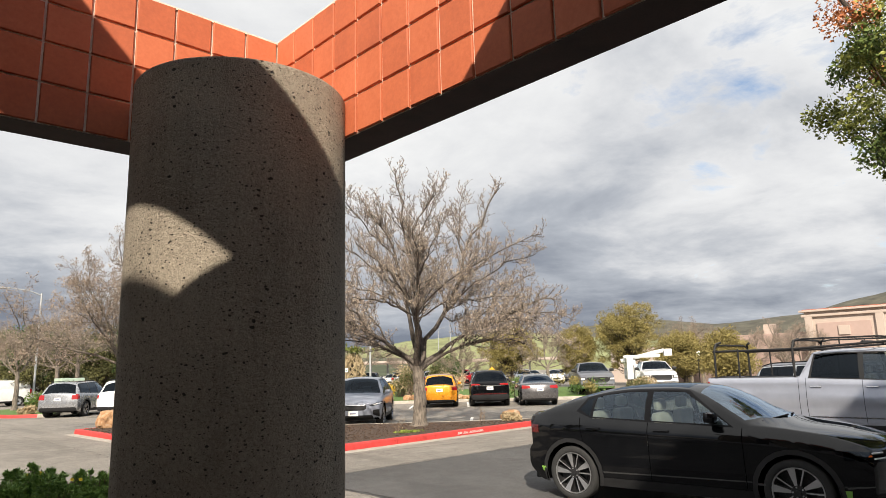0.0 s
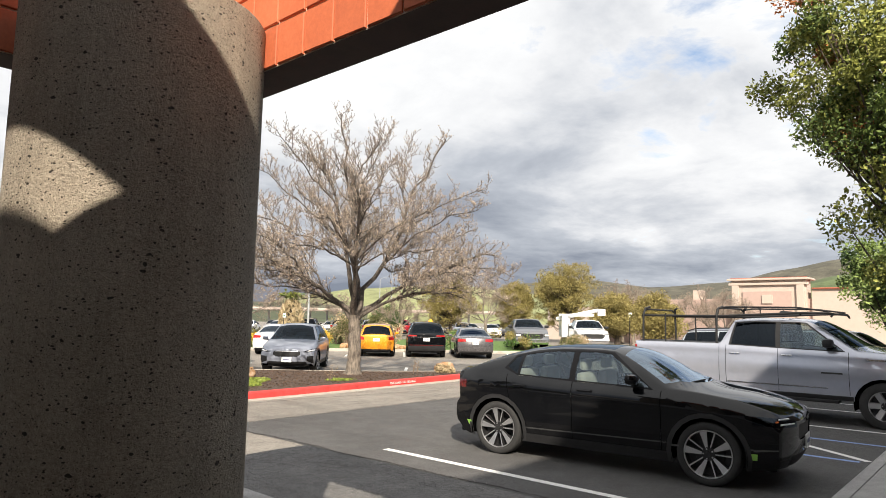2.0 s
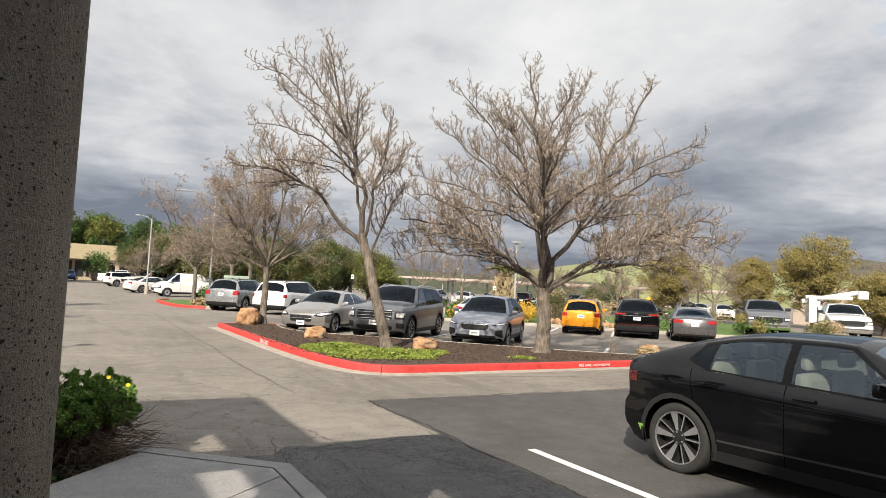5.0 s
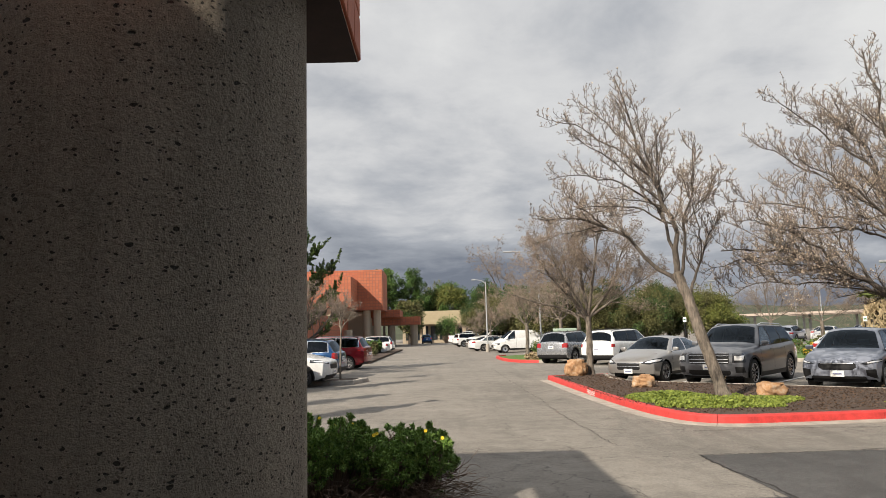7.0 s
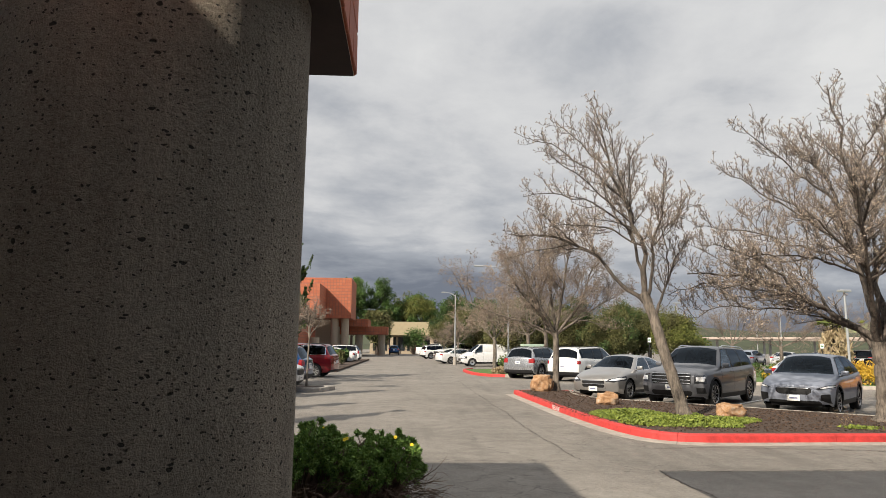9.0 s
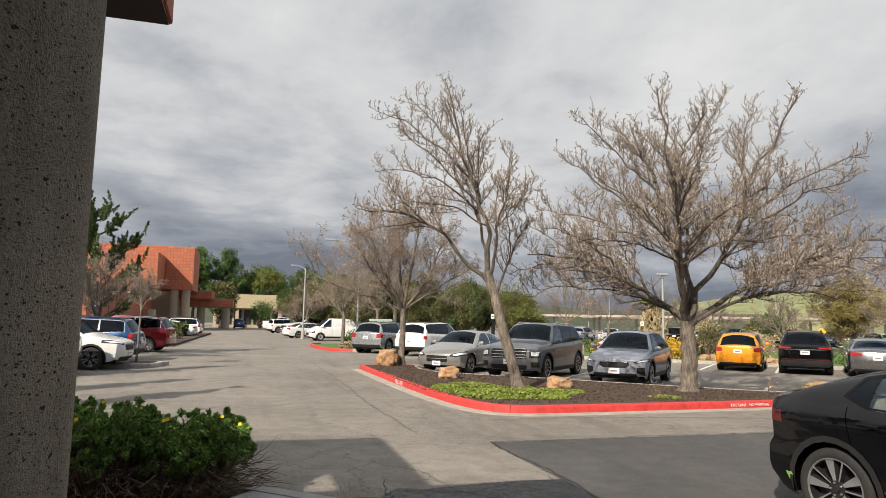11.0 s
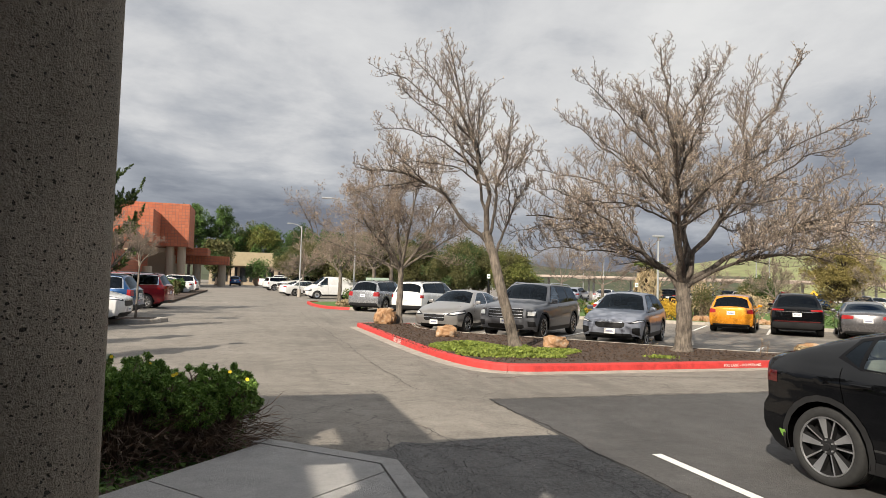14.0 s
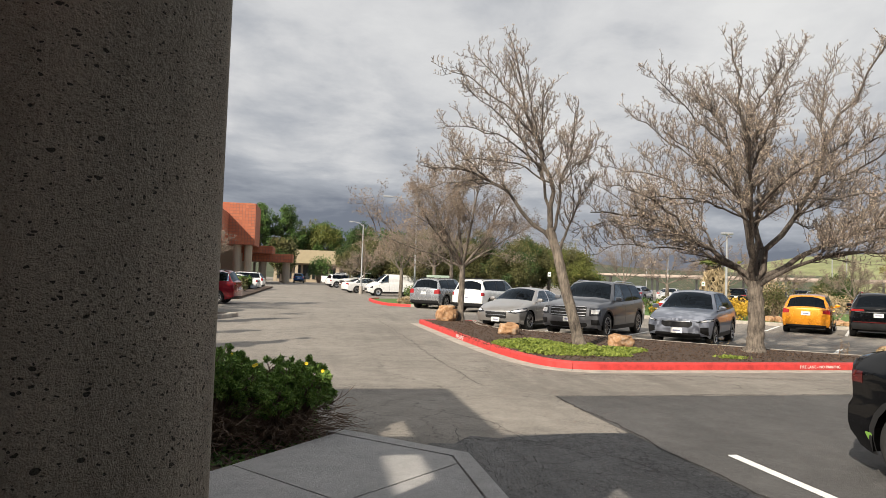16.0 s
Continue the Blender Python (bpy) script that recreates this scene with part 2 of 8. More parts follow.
def prism_bm(outline, z0, z1, bm=None):
    """An upright slab on a plan outline, counter-clockwise."""
    bm = bm or bmesh.new()
    lo = [bm.verts.new((x, y, z0)) for x, y in outline]
    hi = [bm.verts.new((x, y, z1)) for x, y in outline]
    n = len(outline)
    for k in range(n):
        bm.faces.new((lo[k], lo[(k + 1) % n], hi[(k + 1) % n], hi[k]))
    bm.faces.new(hi)
    bm.faces.new(lo[::-1])
    return bm


# ---- ground ----
bm = bmesh.new()
bmesh.ops.create_grid(bm, x_segments=60, y_segments=60, size=1800)
tagged(part("ground", bm, ROAD), "worn grey asphalt of the car park and drive", "ground", kind="structure")


def flat_bm(outline, z):
    bm = bmesh.new()
    bm.faces.new([bm.verts.new((x, y, z)) for x, y in outline])
    return bm


tagged(part("pavement_patch", flat_bm([(5.9, -5.4), (34, -5.4), (34, 9.9), (5.86, 9.9)], 0.006), PATCH), "newer dark asphalt patch over the parking stalls", "road", kind="structure")
tagged(part("pavement_apron", flat_bm([(3.7, -5.4), (5.9, -5.4), (5.88, 7.62), (5.3, 7.66), (4.7, 7.58), (4.25, 7.5), (4.0, 7.62), (3.75, 7.3), (3.5, 7.34), (3.3, 6.95), (3.69, 6.5)], 0.005), APRON), "cracked older asphalt before the kerb", "road", kind="structure")

# walk by the portico, with its kerb
walk_out = [(-6, -5.4), (3.5, -5.4), (3.5, 6.32), (2.52, 7.2), (1.44, 5.93), (0.6, 5.0), (-6, 5.0)]


def cut(poly, p, q, keep, gap=0.008):
    """The part of a plan outline on one side of the line p-q, drawn back by a joint."""
    d = (Vector(q) - Vector(p)).normalized()
    n = Vector((-d.y, d.x)) * keep
    dist = [(Vector(a) - Vector(p)).dot(n) - gap for a in poly]
    out = []
    for i in range(len(poly)):
        j = (i + 1) % len(poly)
        if dist[i] >= 0:
            out.append(poly[i])
        if (dist[i] < 0) != (dist[j] < 0):
            f = dist[i] / (dist[i] - dist[j])
            out.append(tuple(Vector(poly[i]).lerp(Vector(poly[j]), f)))
    return out


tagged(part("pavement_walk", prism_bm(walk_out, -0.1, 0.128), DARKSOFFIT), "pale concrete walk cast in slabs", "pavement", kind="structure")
slabs = [walk_out]
for p, q in (((1.77, 6.09), (2.5, 5.25)), ((3.48, 6.07), (2.5, 5.25)), ((-6, 1.6), (3.5, 1.6)), ((0.2, -5.4), (0.2, 5.0))):
    slabs = [s_ for s in slabs for s_ in (cut(s, p, q, 1), cut(s, p, q, -1)) if len(s_) > 2]
for s in slabs:
    bm = prism_bm([tuple(Vector(v)) for v in s], 0.129, 0.15)
    part("slab", bm, WALK, bpy.data.objects["pavement_walk"])
tagged(part("kerb_walk", prism_bm([(3.522, -5.4), (3.68, -5.4), (3.68, 6.42), (2.56, 7.42), (2.45, 7.30), (3.522, 6.338)], -0.1, 0.15), WALK), "grey concrete kerb round the walk", "kerb", kind="structure")

# walk at the heads of the stalls, a slab behind a cast kerb
head_walk = tagged(new("pavement_head"), "pale concrete walk and kerb at the heads of the stalls", "pavement", kind="structure")
for x0, x1, y in ((6.45, 9.2, 1.31), (9.21, 12.4, 1.31), (12.41, 15.6, 1.31), (15.61, 20.0, 1.31), (20.01, 34.0, 1.31)):
    part("slab", prism_bm([(x0, -5.4), (x1, -5.4), (x1, y), (x0, y)], -0.1, 0.15), WALK, head_walk)
    part("kerb_stone", prism_bm([(x0, y + 0.012), (x1, y + 0.012), (x1, y + 0.14), (x0, y + 0.14)], -0.1, 0.15), WALK, head_walk)
part("kerb_stone", prism_bm([(6.29, -5.4), (6.44, -5.4), (6.44, 1.45), (6.29, 1.40)], -0.1, 0.15), WALK, head_walk)

# ---- portico ----
col = thing("column", (1.372, 3.036, 0.15), 0, "round sandblasted concrete column with pitted surface", "column", "portico columns")


def column_bm(height, r, sides=128):
    bm = bmesh.new()
    prof = [(r, 0.0), (r, height - 0.012), (r - 0.006, height - 0.003), (r - 0.014, height)]
    rings = [[bm.verts.new((rr * math.cos(2 * math.pi * k / sides), rr * math.sin(2 * math.pi * k / sides), z)) for k in range(sides)] for rr, z in prof]
    for a, b in zip(rings, rings[1:]):
        for k in range(sides):
            bm.faces.new((a[k], a[(k + 1) % sides], b[(k + 1) % sides], b[k]))
    bm.faces.new(rings[-1])
    bm.faces.new(rings[0][::-1])
    return bm


part("shaft", column_bm(3.05, 0.537), CONCRETE, col, smooth=False)
col2 = thing("column", (-0.95, 4.75, 0.15), 0, "taller round concrete column under the upper frame", "column", "portico columns")
part("shaft", column_bm(4.15, 0.537), CONCRETE, col2)
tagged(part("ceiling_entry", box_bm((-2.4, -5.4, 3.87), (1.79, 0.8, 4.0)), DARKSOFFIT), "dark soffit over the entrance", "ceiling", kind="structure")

BEAM_LO, BEAM_HI = 3.0, 3.86
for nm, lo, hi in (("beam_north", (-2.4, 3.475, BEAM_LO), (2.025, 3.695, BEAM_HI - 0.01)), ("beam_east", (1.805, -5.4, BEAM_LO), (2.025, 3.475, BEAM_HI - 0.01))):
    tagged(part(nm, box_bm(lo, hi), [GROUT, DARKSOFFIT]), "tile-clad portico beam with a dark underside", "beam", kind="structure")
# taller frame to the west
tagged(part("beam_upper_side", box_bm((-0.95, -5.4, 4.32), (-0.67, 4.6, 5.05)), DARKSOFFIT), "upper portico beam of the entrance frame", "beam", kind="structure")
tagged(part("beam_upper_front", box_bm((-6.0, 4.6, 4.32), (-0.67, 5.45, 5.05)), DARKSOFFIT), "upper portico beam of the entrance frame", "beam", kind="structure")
tagged(part("wall_building", box_bm((-30, -14, 0), (30, -5.4, 10.0)), FACADE), "brown front of the office building", "wall", kind="structure")
tagged(part("wall_wing", box_bm((-30, -5.4, 0), (-2.4, 5.0, 5.45)), FACADE), "brown wing of the office building", "wall", kind="structure")
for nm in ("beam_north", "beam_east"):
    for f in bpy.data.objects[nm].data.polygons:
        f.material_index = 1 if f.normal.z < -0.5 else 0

# ---- vehicles ----


def paint(name, color, metal=0.35, rough=0.32, coat=0.85, spec=0.35):
    def build(t, b):
        v = world_place(t)
        dust = noise_of(t, v, 5, 5, 0.65)
        flake = noise_of(t, v, 60, 3, 0.5)
        w = math_node(t, "ADD", math_node(t, "MULTIPLY", dust, 0.75), math_node(t, "MULTIPLY", flake, 0.25))
        link(t, ramp(t, w, [(0.3, tuple(c * 0.93 for c in color)), (0.7, tuple(min(1, c * 1.05 + 0.003) for c in color))]), b.inputs["Base Color"])
        b.inputs["Metallic"].default_value = metal
        link(t, math_node(t, "ADD", math_node(t, "MULTIPLY", dust, 0.10), rough - 0.10), b.inputs["Roughness"])
        b.inputs["Coat Weight"].default_value, b.inputs["Coat Roughness"].default_value = coat, 0.02
        b.inputs["Specular IOR Level"].default_value = spec
    return material(name, build)


def glass_material(name, tint, gloss=0.06, shine=1.0):
    m = bpy.data.materials.new(name)
    t = nodes_of(m)
    tr = node(t, "ShaderNodeBsdfTransparent")
    tr.inputs["Color"].default_value = (*tint, 1)
    gl = node(t, "ShaderNodeBsdfGlossy", Roughness=0.03)
    gl.inputs["Color"].default_value = (0.70 * shine, 0.84 * shine, shine, 1)
    fr = node(t, "ShaderNodeFresnel", IOR=1.5)
    mx = node(t, "ShaderNodeMixShader")
    link(t, math_node(t, "ADD", fr.outputs[0], gloss, clamp=True), mx.inputs[0])
    link(t, tr.outputs[0], mx.inputs[1])
    link(t, gl.outputs[0], mx.inputs[2])
    out = node(t, "ShaderNodeOutputMaterial")
    link(t, mx.outputs[0], out.inputs["Surface"])
    return m


CLEAR = glass_material("car_glass", (0.50, 0.56, 0.54), 0.05)
SCREEN = glass_material("windshield_glass", (0.13, 0.17, 0.21), 0.0, 0.5)
SKY_SCREEN = glass_material("wide_windshield_glass", (0.40, 0.48, 0.54), 0.20)
GAP = plain("panel_gap", (0.002, 0.002, 0.002), 1.0, spec=0.0)
PRIVACY = glass_material("privacy_glass", (0.05, 0.058, 0.065), 0.0, 0.75)
RUBBER = plain("tyre_rubber", (0.022, 0.022, 0.022), 0.85, vary=0.3, scale=20)
TRIM = plain("black_trim", (0.016, 0.016, 0.017), 0.55, vary=0.2, spec=0.3)
ALLOY = plain("alloy", (0.62, 0.62, 0.63), 0.32, 0.9, vary=0.08)
DARKALLOY = plain("dark_alloy", (0.05, 0.05, 0.052), 0.45, 0.7)
CHROME = plain("chrome", (0.75, 0.75, 0.76), 0.15, 1.0, vary=0.05)
TAIL = plain("tail_lamp", (0.30, 0.008, 0.008), 0.2, coat=0.6)
LAMP = plain("head_lamp", (0.055, 0.058, 0.065), 0.15, 0.3, coat=1.0, vary=0.5, scale=9)
LENS_BRIGHT = plain("lamp_reflector", (0.85, 0.86, 0.88), 0.2, 0.2, coat=1.0, vary=0.2, scale=14)
AMBER = plain("amber_lamp", (0.55, 0.13, 0.02), 0.25, coat=0.5)
PLATE = plain("plate", (0.72, 0.72, 0.70), 0.4)
PLATE_INK = plain("plate_ink", (0.16, 0.17, 0.28), 0.5)
SEAT_DARK = plain("seat_cloth", (0.05, 0.05, 0.05), 0.85)
SEAT_PALE = plain("pale_seat", (0.55, 0.52, 0.47), 0.8)
GREEN_STICKER = plain("green_sticker", (0.20, 0.40, 0.07), 0.6)
DARK_TAIL = plain("dark_tail_lamp", (0.075, 0.004, 0.004), 0.15, coat=0.8, vary=0.7, scale=14)


def smooth_curve(points, x):
    """Smooth height through (x, z) points."""
    pts = sorted(points)
    if x <= pts[0][0]:
        return pts[0][1]
    for (x0, z0), (x1, z1) in zip(pts, pts[1:]):
        if x <= x1:
            f = (x - x0) / (x1 - x0)
            return z0 + (z1 - z0) * (f * 0.45 + 0.55 * f * f * (3 - 2 * f))
    return pts[-1][1]


def sheet_bm(grid, bm=None, thick=0.0):
    """A skin over a grid of points, with its rim turned in by thick toward the given inner grid."""
    bm = bm or bmesh.new()
    vs = [[bm.verts.new(p) for p in row] for row in grid]
    for a, b in zip(vs, vs[1:]):
        for k in range(len(a) - 1):
            bm.faces.new((a[k], a[k + 1], b[k + 1], b[k]))
    return bm


def pchip(points):
    """A smooth curve through (x, v) points that never overshoots them."""
    pts = sorted(points)
    xs, vs = [p[0] for p in pts], [p[1] for p in pts]
    n = len(xs)
    d = [(vs[i + 1] - vs[i]) / (xs[i + 1] - xs[i]) for i in range(n - 1)]
    m = [d[0]] + [0.0 if d[i - 1] * d[i] <= 0 else 2 * d[i - 1] * d[i] / (d[i - 1] + d[i]) for i in range(1, n - 1)] + [d[-1]]

    def f(x):
        if x <= xs[0]:
            return vs[0]
        if x >= xs[-1]:
            return vs[-1]
        i = max(k for k in range(n - 1) if xs[k] <= x)
        w = xs[i + 1] - xs[i]
        t = (x - xs[i]) / w
        return vs[i] * (1 + 2 * t) * (1 - t) ** 2 + w * m[i] * t * (1 - t) ** 2 + vs[i + 1] * t * t * (3 - 2 * t) + w * m[i + 1] * t * t * (t - 1)
    return f


FLANK = [(0, 0.945), (0.10, 0.968), (0.30, 0.992), (0.52, 1.0), (0.70, 0.994), (0.84, 0.985), (0.93, 0.966), (1.0, 0.93)]
LEVELS = [0, 0.07, 0.16, 0.27, 0.38, 0.49, 0.60, 0.70, 0.79, 0.87, 0.93, 0.97, 1.0]
GREEN_V = [1 / 6, 2 / 6, 3 / 6, 4 / 6, 5 / 6]
ACROSS = [1.0, 0.95, 0.86, 0.72, 0.55, 0.36, 0.18, 0.0]
SIDE, TOP, FLK, FRONT, REAR = 1, 2, 3, 4, 5


class Loft:
    """The skin of a car: sections along x from the sill over the shoulder and the pillars to the centre line."""

    def __init__(self, s):
        self.s = s
        self.h, self.w = s["length"] / 2, s["width"] / 2
        self.top, self.belt = pchip(s["top"]), pchip(s["belt"])
        h, w = self.h, self.w
        self.plan = pchip(s.get("plan", [(-h, w * 0.93), (-h + 0.6, w * 0.985), (-0.5, w), (0.6, w), (h - 0.7, w * 0.985), (h, w * 0.92)]))
        self.flank, self.rf, self.rr = pchip(s.get("flank", FLANK)), pchip(s["nose"]), pchip(s["tail"])
        self.sill, self.wheel, self.axles = s.get("sill", 0.22), s["wheel"], s["axles"]
        self.arch = s.get("arch", self.wheel + 0.05)
        self.zref = self.belt(0) - self.sill

    def bottom(self, x):
        e = max(0.0, (abs(x) - 0.86 * self.h) / (0.14 * self.h))
        return self.sill + self.s.get("lift", 0.06) * e * e

    def edge(self, x):
        a0, a1, c1, c0 = self.s["pillars"]
        zf, zr = self.top(a1) - self.s.get("drop", 0.055), self.top(c1) - self.s.get("drop", 0.055)
        f = 0.0 if x >= a0 or x <= c0 else (a0 - x) / (a0 - a1) if x > a1 else (x - c0) / (c1 - c0) if x < c1 else 1.0
        f = 0.8 * f + 0.2 * f * f * (3 - 2 * f)
        b, t = self.belt(x), self.top(x)
        base = b + min(0.03, 0.35 * max(0.0, t - b))
        roof = zf if x > a1 else zr if x < c1 else t - self.s.get("drop", 0.055)
        by = self.plan(x) * self.flank(1.0) - 0.03
        ry = self.s["roof_half"]
        if c1 <= x <= a1:
            ry *= 1 - 0.05 * (abs(2 * (x - c1) / (a1 - c1) - 1)) ** 3
        else:
            ry *= 0.95
        return by * (1 - f) + ry * f, min(base * (1 - f) + roof * f, t - 0.006), f

    def warp(self, x, y, z):
        bf, br = self.s.get("bow", (0.20, 0.13))
        wt = max(0.0, (abs(x) - 0.56 * self.h) / (0.44 * self.h)) ** 1.6
        fz = (z - self.sill) / self.zref
        k = (bf if x > 0 else br) * min(1.0, abs(y) / self.w) ** self.s.get("power", 3.0) + (self.rf if x > 0 else self.rr)(fz)
        return Vector((x - math.copysign(wt * k, x), y, z))

    def half(self, x):
        lo, b = self.bottom(x), self.belt(x)
        out = [(self.plan(x) * self.flank(f), lo + (b - lo) * f) for f in LEVELS]
        ey, ez, f = self.edge(x)
        by, bz = out[-1]
        for v in GREEN_V:
            out.append((by + (ey - by) * v + 0.035 * f * math.sin(math.pi * v), bz + (ez - bz) * v))
        t = self.top(x)
        for q in ACROSS:
            out.append((ey * q, ez + (t - ez) * (1 - q ** 2.4)))
        return out

    def side(self, x, z, out=0.0, sgn=1):
        """A point of the flank."""
        lo, b = self.bottom(x), self.belt(x)
        return self.warp(x, sgn * (self.plan(x) * self.flank((z - lo) / (b - lo)) + out), z)

    def end_x(self, end, z, y=0.0):
        return self.warp(end * self.h, y, z).x

    def skin(self):
        h = self.h
        a0, a1, c1, c0 = self.s["pillars"]
        n = 58
        xs = {round(-h + 2 * h * k / n, 4) for k in range(n + 1)} | {round(v, 4) for v in (a0, a1, c1, c0)} | {round(e * (h - d), 4) for e in (1, -1) for d in (0.012, 0.03, 0.055)}
        xs |= {round(x, 4) for x in self.s.get("stations", ())}
        xs = sorted(xs)
        keep = [xs[0]]
        for x in xs[1:]:
            if x - keep[-1] > 0.006:
                keep.append(x)
        bm = bmesh.new()
        zone = bm.faces.layers.int.new("zone")
        bm.faces.layers.int.new("region")
        nf, ng = len(LEVELS), len(GREEN_V)
        cols = []
        for x in keep:
            pts = self.half(x)
            L = [bm.verts.new(self.warp(x, y, z)) for y, z in pts]
            R = [bm.verts.new(self.warp(x, -y, z)) for y, z in pts[:-1]] + [L[-1]]
            cols.append((L, R))
        for (L0, R0), (L1, R1) in zip(cols, cols[1:]):
            for k in range(len(L0) - 1):
                z = FLK if k < nf - 1 else SIDE if k < nf + ng else TOP
                for q in ((L1[k], L0[k], L0[k + 1], L1[k + 1]), (R0[k], R1[k], R1[k + 1], R0[k + 1])):
                    bm.faces.new(q)[zone] = z
        for (L, R), x, zn in ((cols[-1], keep[-1], FRONT), (cols[0], keep[0], REAR)):
            rows = []
            qs = ACROSS[1:] + [-q for q in ACROSS[-2:0:-1]]
            for k in range(nf):
                y, z = L[k].co.y, L[k].co.z
                rows.append([L[k]] + [bm.verts.new(self.warp(x, y * q, z)) for q in qs] + [R[k]])
            rows.append(L[nf + ng:] + R[nf + ng:-1][::-1])
            made = [bm.faces.new((a[i], a[i + 1], b[i + 1], b[i])) for a, b in zip(rows, rows[1:]) for i in range(len(a) - 1)]
            made += [bm.faces.new(X[nf - 1:nf + ng + 1]) for X in (L, R)]
            for f in made:
                f[zone] = zn
        bmesh.ops.recalc_face_normals(bm, faces=bm.faces)
        return bm, zone


def carve(bm, faces, planes):
    """Cuts the given faces along planes (point, outward way) and returns those inside all of them."""
    inside = list(faces)
    for co, no in planes:
        if not inside:
            return []
        geom = list({v for f in inside for v in f.verts}) + list({e for f in inside for e in f.edges}) + inside
        made = bmesh.ops.bisect_plane(bm, geom=geom, dist=1e-5, plane_co=co, plane_no=no)
        inside = [g for g in made["geom"] if isinstance(g, bmesh.types.BMFace) and (g.calc_center_median() - co).dot(no) < 0]
    return inside


def outline_planes(points, axes):
    """Planes round a convex outline drawn in two of the axes."""
    i, j = axes
    n = len(points)
    area = sum(points[k][0] * points[(k + 1) % n][1] - points[(k + 1) % n][0] * points[k][1] for k in range(n))
    out = []
    for k in range(n):
        (a, b), (c, d) = points[k], points[(k + 1) % n]
        if abs(a - c) + abs(b - d) < 1e-6:
            continue
        co, no = Vector((0, 0, 0)), Vector((0, 0, 0))
        co[i], co[j] = a, b
        no[i], no[j] = (d - b, a - c) if area > 0 else (b - d, c - a)
        out.append((co, no.normalized()))
    return out


def disc(x, z, r, n=22):
    return [(x + r * math.cos(2 * math.pi * k / n), z + r * math.sin(2 * math.pi * k / n)) for k in range(n)]


WHEEL_MESH = {}


def mesh_of(name, bm, mats):
    bmesh.ops.recalc_face_normals(bm, faces=bm.faces)
    me = bpy.data.meshes.new(name)
    bm.to_mesh(me)
    bm.free()
    for m in mats:
        me.materials.append(m)
    return me


def lathe(bm, prof, n, index=0):
    rings = [[bm.verts.new((r * math.cos(2 * math.pi * k / n), w, r * math.sin(2 * math.pi * k / n))) for k in range(n)] for r, w in prof]
    for a, b in zip(rings, rings[1:]):
        for k in range(n):
            bm.faces.new((a[k], b[k], b[(k + 1) % n], a[(k + 1) % n])).material_index = index
    return rings


